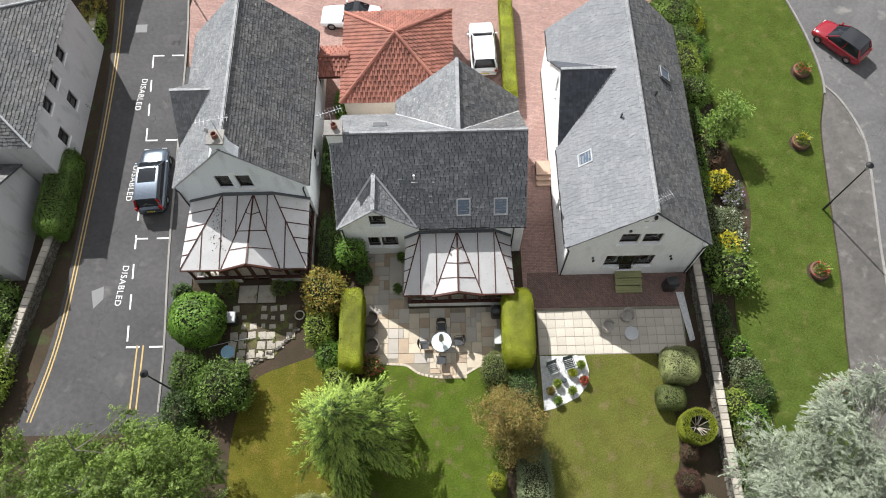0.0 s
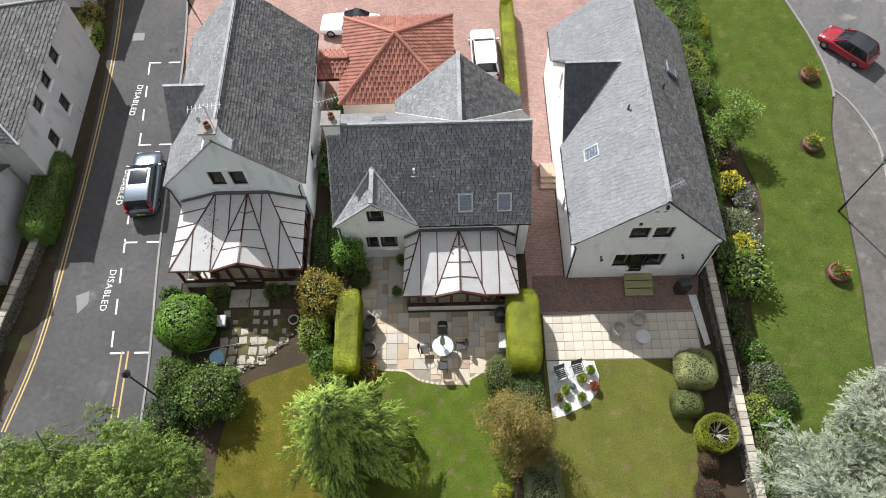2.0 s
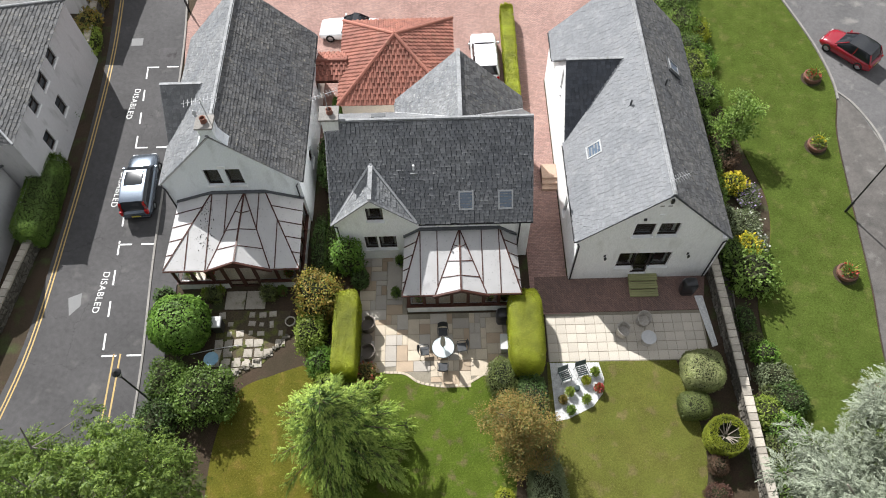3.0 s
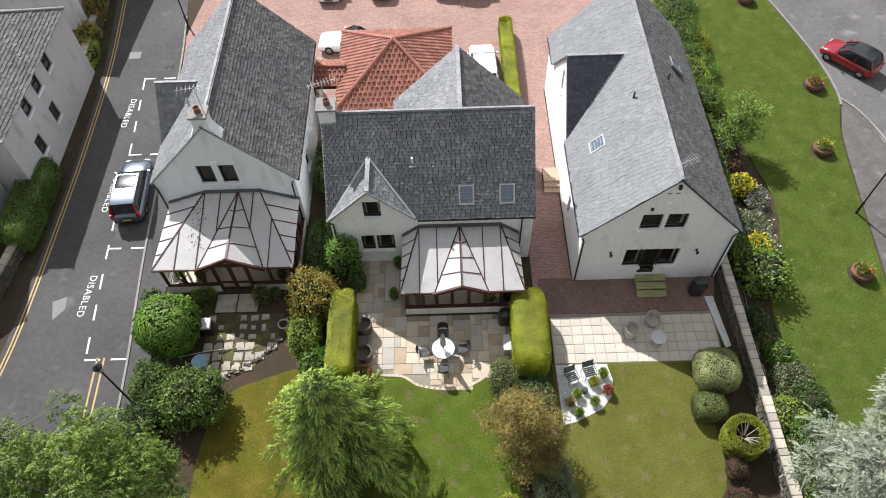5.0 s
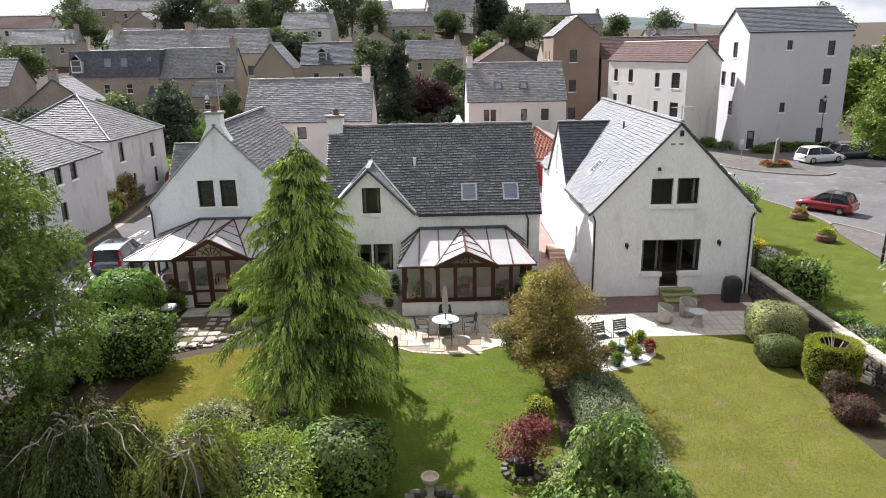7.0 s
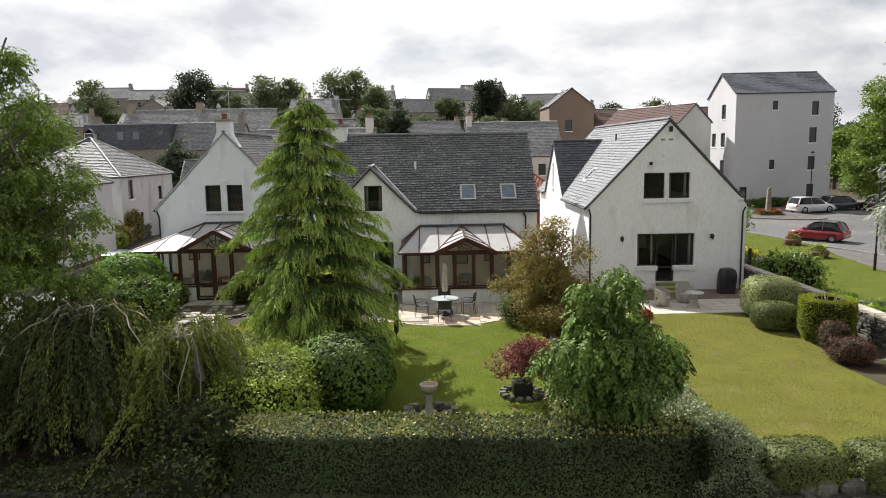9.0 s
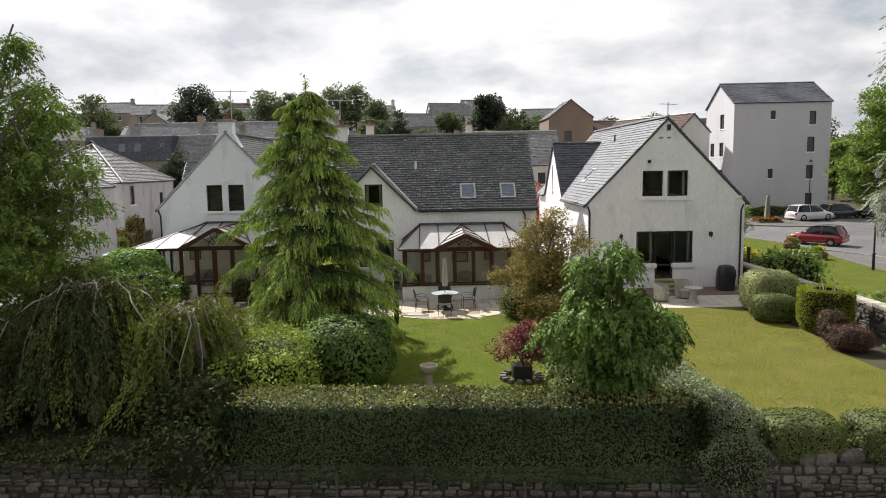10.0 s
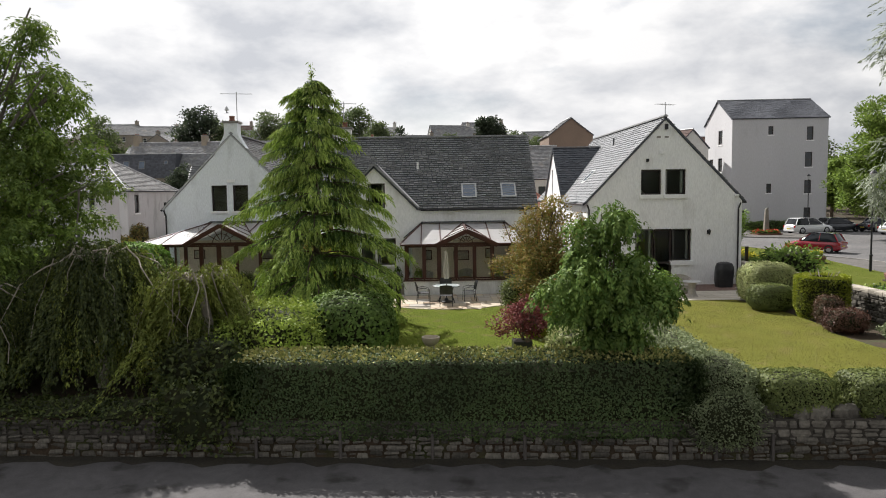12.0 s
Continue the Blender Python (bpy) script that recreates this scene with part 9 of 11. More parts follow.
# leaf litter along the foot of the front wall
lt = Geo()
rng = random.Random(40)
run = []
x = -15.5
while x < 19.5:
    run.append((x, rng.uniform(0.28, 0.62)))
    x += rng.uniform(0.25, 0.5)
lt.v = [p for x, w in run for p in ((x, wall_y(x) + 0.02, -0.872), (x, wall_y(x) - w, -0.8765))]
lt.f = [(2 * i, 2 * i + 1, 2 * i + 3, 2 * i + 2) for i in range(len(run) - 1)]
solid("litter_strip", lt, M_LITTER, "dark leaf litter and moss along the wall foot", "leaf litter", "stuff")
# furniture inside the garden rooms
M_CUSHION = mat("rust_cushion_cloth", (0.42, 0.2, 0.1), (0.34, 0.15, 0.08), rough=0.95, fine=40, grain=0.15)
for cx, cy, rz in ((-13.6, 16.6, -150), (-9.9, 16.8, 150), (-13.4, 18.2, -40)):
    copy_thing(wc, pose(cx, cy, 0.06, 0, 0, rz))
for cx, cy, rz in ((-1.6, 15.2, -140), (2.2, 15.1, 140)):
    copy_thing(wc, pose(cx, cy, 0.06, 0, 0, rz))
for i, (x, y) in enumerate([(-14.7, 15.75), (-13.6, 15.7), (-9.2, 15.7), (-8.9, 16.6), (-1.9, 13.95), (2.75, 13.95), (1.9, 13.9)]):
    potted((x, y, 0.06), 0.18, 0.55, M_TERRA if i % 2 else M_COVER, L_MID if i % 2 else L_LIME, "potted plant standing inside the conservatory", 90 + i, foliage_h=0.55, flowers=L_PINK if i in (1, 2) else None)
for i, (x, y) in enumerate([(-11.9, 18.4), (0.4, 15.8)]):
    tb2 = thing("coffee_table", (x, y, 0.06), "low wooden table inside the conservatory", "table")
    part("tabletop", Geo().box(-0.5, -0.3, 0.4, 0.5, 0.3, 0.44), M_CUSHION, tb2, bevel=0.01)
    for sx in (-0.44, 0.44):
        for sy in (-0.24, 0.24):
            part("leg", Geo().box(sx - 0.025, sy - 0.025, 0, sx + 0.025, sy + 0.025, 0.4), M_TIMBER, tb2)

# ---- neighbouring buildings ----
M_BROWNROOF = mat("brown_concrete_tile", (0.1, 0.055, 0.046), (0.075, 0.045, 0.038), rough=0.85, big=0.4, fine=8, grain=0.15, island=0.15)
M_FARSLATE = mat("far_grey_slate", (0.18, 0.183, 0.19), (0.235, 0.235, 0.235), rough=0.8, big=0.25, fine=3, grain=0.2, island=0.2, spots=(0.26, 0.25, 0.23), spot_scale=0.8, spot_at=0.56)
M_FARDARK = mat("far_blue_slate", (0.075, 0.08, 0.095), (0.1, 0.105, 0.12), rough=0.7, big=0.3, fine=3, grain=0.2, island=0.2)
M_STONEWALL = mat("brown_sandstone_wall", (0.36, 0.32, 0.27), (0.28, 0.25, 0.21), rough=0.95, big=0.4, fine=4, grain=0.25)
M_BRICKWALL = mat("brown_brick_wall", (0.26, 0.19, 0.145), (0.21, 0.155, 0.12), rough=0.95, big=0.3, fine=6, grain=0.15)
M_HARL_FLATS = mat("grey_lilac_harling", (0.53, 0.528, 0.54), (0.48, 0.478, 0.49), rough=0.95, big=0.3, fine=12, grain=0.08, spots=(0.43, 0.426, 0.43), spot_scale=0.8, spot_at=0.62, stretch=(1, 1, 0.3))
M_BUFF = mat("buff_render", (0.36, 0.31, 0.24), (0.3, 0.255, 0.2), rough=0.95, big=0.3, fine=6, grain=0.12)
M_REDDOOR = mat("red_garage_door", (0.32, 0.03, 0.025), (0.26, 0.025, 0.02), rough=0.5, grain=0.1)
M_DARKGLASS = mat("dark_window_glass", (0.035, 0.04, 0.045), (0.06, 0.065, 0.07), rough=0.12, big=0.8, grain=0.1, spec=0.6)
M_WHITEFRAME = mat("white_window_frame", (0.7, 0.7, 0.68), rough=0.5, grain=0.05)
M_TAN = mat("light_brick_garage", (0.58, 0.52, 0.43), (0.5, 0.45, 0.38), rough=0.95, fine=12, grain=0.15)


def block(name, corner, width, depth, z0, eave, ridge, rz, wall_mat, roof_mat, label, wins_front=(), wins_left=(), wins_right=(), along=True, hip=False, course=0.3, chimneys=(), frame_mat=None, category="house", doors=(), slate_w=0.45, oh=0.15, door_kind="door"):
    """A plain building: front wall from corner along the turned x axis, depth behind it; ridge along the front (or across it). Windows: (left, bottom, width, height)."""
    root = thing(name, (corner[0], corner[1], z0), label, category)
    root.rotation_euler = (0, 0, radians(rz))
    E_, R_ = eave - z0, ridge - z0
    g = Geo()
    hf = [(a, a + w, b - z0, b - z0 + h) for a, b, w, h in wins_front] + [(a, a + w, b - z0, b - z0 + h) for a, b, w, h in doors]
    hl = [(a, a + w, b - z0, b - z0 + h) for a, b, w, h in wins_left]
    hr_ = [(a, a + w, b - z0, b - z0 + h) for a, b, w, h in wins_right]
    flat_f = [(0, E_), (width, E_)]
    gab_w = [(0, E_), (width / 2, R_ - 0.12), (width, E_)]
    flat_d = [(0, E_), (depth, E_)]
    gab_d = [(0, E_), (depth / 2, R_ - 0.12), (depth, E_)]
    fr, sd = (flat_f, gab_d) if along else (gab_w, flat_d)
    if hip:
        fr, sd = flat_f, flat_d
    wall(g, (0, 0), (width, 0), -0.6, fr, hf)
    wall(g, (width, 0), (width, depth), -0.6, sd, hr_)
    wall(g, (width, depth), (0, depth), -0.6, fr, [])
    wall(g, (0, depth), (0, 0), -0.6, sd, hl)
    part("wall", g, wall_mat, root)
    e = E_ - oh * 0.8 + 0.12
    x0, x1, y0, y1 = -oh, width + oh, -oh, depth + oh
    if hip:
        if along:
            k = (y1 - y0) / 2
            a, b = (x0 + k, (y0 + y1) / 2, R_), (x1 - k, (y0 + y1) / 2, R_)
            if x1 - x0 <= y1 - y0 + 0.3:
                c = ((x0 + x1) / 2, (y0 + y1) / 2, R_)
                planes = [[(x0, y0, e), (x1, y0, e), c], [(x1, y0, e), (x1, y1, e), c], [(x1, y1, e), (x0, y1, e), c], [(x0, y1, e), (x0, y0, e), c]]
            else:
                planes = [[(x0, y0, e), (x1, y0, e), b, a], [(x1, y0, e), (x1, y1, e), b], [(x1, y1, e), (x0, y1, e), a, b], [(x0, y1, e), (x0, y0, e), a]]
        else:
            k = (x1 - x0) / 2
            a, b = ((x0 + x1) / 2, y0 + k, R_), ((x0 + x1) / 2, y1 - k, R_)
            planes = [[(x0, y0, e), (x1, y0, e), a], [(x1, y0, e), (x1, y1, e), b, a], [(x1, y1, e), (x0, y1, e), b], [(x0, y1, e), (x0, y0, e), a, b]]
    elif along:
        m_ = (y0 + y1) / 2
        planes = [[(x0, y0, e), (x1, y0, e), (x1, m_, R_), (x0, m_, R_)], [(x1, y1, e), (x0, y1, e), (x0, m_, R_), (x1, m_, R_)]]
    else:
        m_ = (x0 + x1) / 2
        planes = [[(x1, y0, e), (x1, y1, e), (m_, y1, R_), (m_, y0, R_)], [(x0, y1, e), (x0, y0, e), (m_, y0, R_), (m_, y1, R_)]]
    r = Geo()
    for p in planes:
        r.slab(p, 0.1)
    rf = part("roof", r, M_SLATE_DARK if roof_mat is not M_PANTILE else M_TERRA, root)
    pan = roof_mat is M_PANTILE
    slate_part("tile_cover" if pan else "slate_cover", planes, slate_w, course, roof_mat, rf, seed=int(abs(corner[0] * 7 + corner[1])) + 1, pan=pan, lift=0.02)
    cap = Geo()
    lines = []
    if hip:
        for p in planes:
            lines.append((p[0], p[-1]))
            if len(p) == 4:
                lines.append((p[2], p[3]))
    elif along:
        lines.append((planes[0][3], planes[0][2]))
    else:
        lines.append((planes[0][3], planes[0][2]))
    for a, b in lines:
        cap.tube([Vector(a) + Vector((0, 0, 0.05)), Vector(b) + Vector((0, 0, 0.05))], 0.11 if pan else 0.07, 8)
    part("ridge_cap", cap, M_PANTILE if pan else M_LEAD, rf)

    def put(wins, a0, u, door=False):
        for a, b, w, h in wins:
            p = Vector(a0) + Vector((*u, 0)) * a
            inn = Vector((-u[1], u[0], 0))
            q = lambda d, z, k: Vector((p.x, p.y, 0)) + Vector((u[0], u[1], 0)) * d + inn * k + Vector((0, 0, z))
            z = b - z0
            pane = part("door" if door else "window", Geo().add([q(0, z, 0.14), q(w, z, 0.14), q(w, z + h, 0.14), q(0, z + h, 0.14)], [(0, 1, 2, 3)]), M_REDDOOR if door == "red" else M_DARKGLASS, root)
            f = Geo()
            fw = 0.07
            for d0, za, d1, zb in ((0, z, fw, z + h), (w - fw, z, w, z + h), (fw, z, w - fw, z + fw), (fw, z + h - fw, w - fw, z + h), (fw, z + h * 0.5 - 0.03, w - fw, z + h * 0.5 + 0.03)):
                f.hexa([q(d0, za, 0.08), q(d1, za, 0.08), q(d1, za, 0.13), q(d0, za, 0.13)], [q(d0, zb, 0.08), q(d1, zb, 0.08), q(d1, zb, 0.13), q(d0, zb, 0.13)])
            part("frame", f, M_REDDOOR if door == "red" else (frame_mat or M_DARKFRAME), pane)
            if not door:
                s_ = Geo().hexa([q(-0.08, z - 0.12, -0.06), q(w + 0.08, z - 0.12, -0.06), q(w + 0.08, z - 0.12, 0.07), q(-0.08, z - 0.12, 0.07)], [q(-0.08, z - 0.003, -0.06), q(w + 0.08, z - 0.003, -0.06), q(w + 0.08, z - 0.003, 0.07), q(-0.08, z - 0.003, 0.07)])
                part("sill", s_, M_MARGIN, pane)
    put(wins_front, (0, 0, 0), (1, 0))
    put(doors, (0, 0, 0), (1, 0), door_kind)
    put(wins_left, (0, depth, 0), (0, -1))
    put(wins_right, (width, 0, 0), (0, 1))
    for cx, cy, cw, cd, ct in chimneys:
        pot_chimney(root, cx - cw / 2, cx + cw / 2, cy - cd / 2, cy + cd / 2, E_, ct - z0, (cx - cw * 0.25, cx + cw * 0.25) if cw > 0.9 else (cx,), wall_mat)
    return root


# roadside house: its long wall faces the road
block("house", (-33.5, 21.8), 9.4, 11.2, 0, 5.0, 8.2, 0, M_HARL_ROAD, M_SLATE_BROWN, "white harled roadside house with hipped slate roof", along=False, hip=True, course=0.2, slate_w=0.28,
      wins_right=[(2.9, 3.85, 0.85, 1.1), (4.75, 3.85, 0.85, 1.1), (6.7, 3.85, 0.85, 1.1), (2.1, 1.5, 0.8, 1.2), (4.85, 1.5, 0.8, 1.2)])
block("house", (-34.0, 15.5), 8.2, 6.2, 0, 3.0, 5.2, 0, M_HARL_ROAD, M_SLATE_BROWN, "low white wing of the roadside house with slate roof", along=True, course=0.2, slate_w=0.28, wins_front=[(5.5, 1.1, 1.2, 1.2)])
block("house", (-35.0, 38.2), 9.6, 9.4, 0, 5.2, 8.4, -4, M_HARL_ROAD, M_SLATE_BROWN, "white house with hipped slate roof at the bend", along=False, hip=True, course=0.22, slate_w=0.3,
      wins_front=[(1.2, 3.2, 0.9, 1.5), (5.2, 3.2, 0.9, 1.5)], wins_right=[(1.2, 3.4, 0.8, 1.5), (6.5, 3.0, 0.7, 1.2), (2.2, 0.6, 0.5, 1.6), (3.0, 0.6, 0.5, 1.6), (6.8, 0.8, 0.6, 1.3)])
block("house", (-17.3, 46.0), 11.0, 8.0, 0, 5.5, 9.0, 0, M_HARL_FAR, M_FARSLATE, "white two-storey house behind the courtyard with slate roof", course=0.24, slate_w=0.34,
      wins_front=[(1.75, 3.7, 0.8, 1.35), (4.55, 4.0, 0.8, 1.05), (8.3, 3.9, 0.8, 1.25), (7.9, 1.3, 0.75, 1.1), (9.0, 1.3, 0.8, 1.1)], doors=[(0.65, 2.9, 0.8, 2.1), (4.75, 0.55, 0.85, 2.0)], chimneys=[(10.5, 4.0, 0.7, 1.1, 10.0)])
block("house", (3.0, 58.0), 10.2, 8.0, 0, 6.0, 9.8, 0, M_HARL_FAR, M_FARSLATE, "white house with slate roof and roof lights", course=0.24, slate_w=0.34,
      wins_front=[(1.6, 4.0, 0.55, 1.2), (2.3, 4.0, 0.55, 1.2), (5.5, 4.0, 0.6, 1.2), (7.6, 4.0, 0.8, 1.2)], doors=[(1.4, 0.2, 1.6, 2.1)], chimneys=[(0.35, 4.0, 0.6, 1.0, 10.6)])
fh = [o_ for o_ in scene.objects if o_.get("label") == "white house with slate roof and roof lights"][0]  # far_roof_light
for xx in (3.2, 5.9):
    skylight(fh, (xx, 1.5, 7.52), (1, 0, 0), Vector((0, 4.15, 3.8)), 0.7, 1.0, M_DARKLEAD)
block("garage", (-6.6, 26.25), 6.75, 6.9, 0, 2.45, 4.6, 0, M_TAN, M_PANTILE, "cream garage with red pantile pyramid roof", hip=True, course=0.33, slate_w=0.3, category="garage", oh=0.2)
block("garage", (-2.85, 43.0), 6.5, 6.2, 0, 2.55, 5.1, 0, M_TAN, M_PANTILE, "cream garage with red pantile pyramid roof and dark opening", hip=True, course=0.33, slate_w=0.3, category="garage", doors=[(0.5, 0.02, 2.5, 2.1), (3.35, 0.02, 2.5, 2.1)], oh=0.2)
block("garage", (5.2, 42.6), 5.7, 5.8, 0, 2.45, 4.7, 0, M_TAN, M_PANTILE, "cream garage with red pantile roof and red door", hip=True, course=0.33, slate_w=0.3, category="garage", door_kind="red", doors=[(2.2, 0.02, 3.0, 2.1)], oh=0.2)


def link_roof(x0, x1, y0, y1, e, r, label):
    t = thing("covered_way", ((x0 + x1) / 2, (y0 + y1) / 2, 0), label, "covered way")
    w, d = (x1 - x0) / 2, (y1 - y0) / 2
    planes = [[(-w, -d, e), (w, -d, e), (w, 0, r), (-w, 0, r)], [(w, d, e), (-w, d, e), (-w, 0, r), (w, 0, r)]]
    g = Geo()
    for p in planes:
        g.slab(p, 0.08)
    rf = part("roof", g, M_TERRA, t)
    slate_part("tile_cover", planes, 0.3, 0.33, M_PANTILE, rf, pan=True, lift=0.02)
    part("ridge_cap", Geo().tube([(-w, 0, r + 0.04), (w, 0, r + 0.04)], 0.11, 8), M_PANTILE, rf)
    for x in (-w + 0.1, w - 0.1):
        for y in (-d + 0.1, d - 0.1):
            part("post", Geo().box(x - 0.07, y - 0.07, 0, x + 0.07, y + 0.07, e - 0.05), M_TAN, t)
    part("fascia", Geo().box(-w, -d + 0.01, e - 0.22, w, -d + 0.05, e - 0.06), M_TIMBER, t)
    return t


link_roof(-9.3, -6.3, 28.1, 30.5, 2.45, 2.95, "red pantiled link roof between house and garage")
link_roof(-6.25, -3.1, 43.6, 46.4, 2.75, 3.5, "red pantiled link roof beside the far garage")
# the flats
block("apartment_building", (33.0, 60.6), 10.6, 9.6, 0, 12.5, 15.1, -4, M_HARL_FLATS, M_FARDARK, "four-storey grey-white block of flats with slate roof", course=0.3, slate_w=0.45, category="apartment building",
      wins_front=[(8.25, 10.0, 0.72, 1.5), (8.1, 7.0, 0.8, 1.65), (8.1, 4.0, 0.75, 1.5), (8.1, 0.8, 0.75, 1.6), (4.0, 10.66, 0.55, 0.95), (3.9, 4.1, 0.55, 1.05), (0.75, 0.15, 0.8, 2.0)],
      wins_left=[(5.0, 9.85, 1.4, 1.65), (5.0, 6.65, 1.4, 1.6), (1.8, 6.65, 1.4, 1.6), (5.0, 3.5, 1.3, 1.6)])
ang_w = math.degrees(math.atan2(63.1 - 76.8, 27.5 - 22.2))
block("apartment_building", (22.2, 76.8), 14.7, 4.8, 0, 9.5, 11.7, ang_w, M_HARL_FAR, M_BROWNROOF, "three-storey white block of flats with brown tiled roof", course=0.32, slate_w=0.4, category="apartment building",
      wins_front=[(1.2, 7.0, 0.8, 1.5), (4.2, 7.0, 0.9, 1.5), (9.3, 6.6, 0.8, 1.6), (12.2, 6.6, 1.4, 1.7), (1.2, 3.8, 0.8, 1.6), (4.2, 3.8, 0.9, 1.6), (9.3, 3.4, 0.8, 1.6), (12.2, 3.4, 1.4, 1.6), (1.2, 0.8, 0.8, 1.5), (4.2, 0.8, 0.9, 1.5), (9.3, 0.6, 0.8, 1.5), (12.2, 0.6, 1.4, 1.6)])
block("apartment_building", (16.2, 84.0), 6.4, 8.5, 0.4, 12.7, 15.3, 0, M_BRICKWALL, M_FARSLATE, "tall brown brick stair tower with slate roof", along=False, course=0.3, category="apartment building", wins_front=[(2.3, 9.2, 1.0, 1.6), (2.3, 5.2, 1.0, 1.6), (2.3, 1.4, 1.0, 1.6)], wins_left=[(2.0, 9.5, 0.6, 1.2), (5.0, 9.5, 0.6, 1.2)])
block("apartment_building", (23.0, 84.0), 22.0, 8.5, 0.4, 9.6, 12.4, -6, M_BRICKWALL, M_BROWNROOF, "long flats with brown tiled roof behind", course=0.34, category="apartment building")
# terraces further back
block("house", (-58.3, 100.5), 14.0, 8.5, 1.5, 7.9, 11.3, 0, M_STONEWALL, M_FARDARK, "stone terrace house with blue slate mansard", course=0.3, wins_front=[(1.5, 5.2, 1.0, 1.5), (5.0, 5.2, 1.0, 1.5), (8.6, 5.2, 1.0, 1.5), (3.0, 2.2, 1.0, 1.5)], frame_mat=M_WHITEFRAME, chimneys=[(0.6, 4.2, 1.0, 1.6, 13.2)])
block("house", (-44.2, 100.5), 11.8, 8.5, 1.5, 7.4, 12.0, 0, M_STONEWALL, M_FARSLATE, "stone terrace house with grey slate roof", course=0.3, wins_front=[(1.0, 4.8, 1.1, 1.7), (5.0, 4.8, 1.1, 1.7), (9.0, 4.8, 1.1, 1.7), (5.4, 1.6, 1.1, 1.8)], frame_mat=M_WHITEFRAME, chimneys=[(11.2, 4.2, 0.9, 1.6, 13.4)])
block("house", (-60.0, 119.0), 29.0, 9.0, 2.5, 11.0, 15.4, 0, M_BUFF, M_FARSLATE, "long buff building with grey slate roof", course=0.34, wins_front=[(25.5, 7.0, 1.1, 1.8), (27.2, 3.5, 1.1, 1.8)], chimneys=[(0.6, 4.5, 1.0, 1.6, 16.8), (14.0, 4.5, 1.0, 1.6, 16.6)])
block("house", (-30.0, 104.0), 6.5, 8.5, 2.0, 8.5, 12.6, 0, M_BUFF, M_FARSLATE, "buff stone house with slate roof", along=False, course=0.3, wins_front=[(1.4, 5.6, 1.0, 1.6), (4.0, 5.6, 1.0, 1.6)], frame_mat=M_WHITEFRAME)
block("house", (-22.5, 106.0), 9.5, 8.5, 2.0, 9.0, 12.6, 0, M_STONEWALL, M_FARDARK, "dark slated stone house with white dormer", course=0.3, wins_front=[(2.0, 6.2, 1.0, 1.5), (6.2, 6.2, 1.0, 1.5)], frame_mat=M_WHITEFRAME, chimneys=[(9.0, 4.2, 0.9, 1.4, 14.0)])
block("house", (-70.5, 82.0), 12.0, 9.0, 0.5, 7.4, 11.0, 6, M_STONEWALL, M_FARSLATE, "stone house with grey slate roof", course=0.3, wins_front=[(2.0, 4.6, 1.0, 1.6), (8.0, 4.6, 1.0, 1.6)], chimneys=[(0.6, 4.5, 1.0, 1.4, 12.6)])
block("house", (-52.0, 73.0), 9.0, 8.0, 0.0, 5.0, 8.6, 10, M_STONEWALL, M_FARSLATE, "low stone cottage with slate roof", along=False, course=0.3, chimneys=[(4.5, 0.5, 1.0, 0.8, 9.6)])
ms = [o_ for o_ in scene.objects if o_.get("label") == "stone terrace house with blue slate mansard"][0]
deck = [(-0.15, -0.2, 6.3), (14.2, -0.2, 6.3), (14.2, 1.1, 10.4), (-0.15, 1.1, 10.4)]
md = part("mansard", Geo().hexa([deck[0], deck[1], (14.2, 4.2, 6.3), (-0.15, 4.2, 6.3)], [deck[3], deck[2], (14.2, 4.2, 10.5), (-0.15, 4.2, 10.5)]), M_SLATE_DARK, ms)
slate_part("slate_cover", [deck], 0.45, 0.3, M_FARDARK, md, seed=61)
part("ridge_cap", Geo().beam(deck[3], deck[2], 0.2, 0.12), M_LEAD, md)
for xx in (6.0, 8.6):
    skylight(md, (xx, 0.5, 8.5), (1, 0, 0), Vector((0, 1.3, 4.1)), 1.0, 1.35, M_ZINC)
skylight(md, (12.6, 0.62, 8.9), (1, 0, 0), Vector((0, 1.3, 4.1)), 0.6, 0.6, M_ZINC)
for at_, w_, label_, m_ in (((-45.6, 98.4), 4.0, "low lean-to with grey slate roof behind the terrace", M_FARDARK), ((-38.6, 98.0), 4.6, "low lean-to with pale slate roof behind the terrace", M_FARSLATE)):
    block("outhouse", at_, w_, 4.2, 1.0, 4.6, 6.4, 0, M_STONEWALL, m_, label_, course=0.3, wins_front=[(w_ / 2 - 0.5, 2.6, 1.0, 1.5)], frame_mat=M_WHITEFRAME, category="outbuilding")


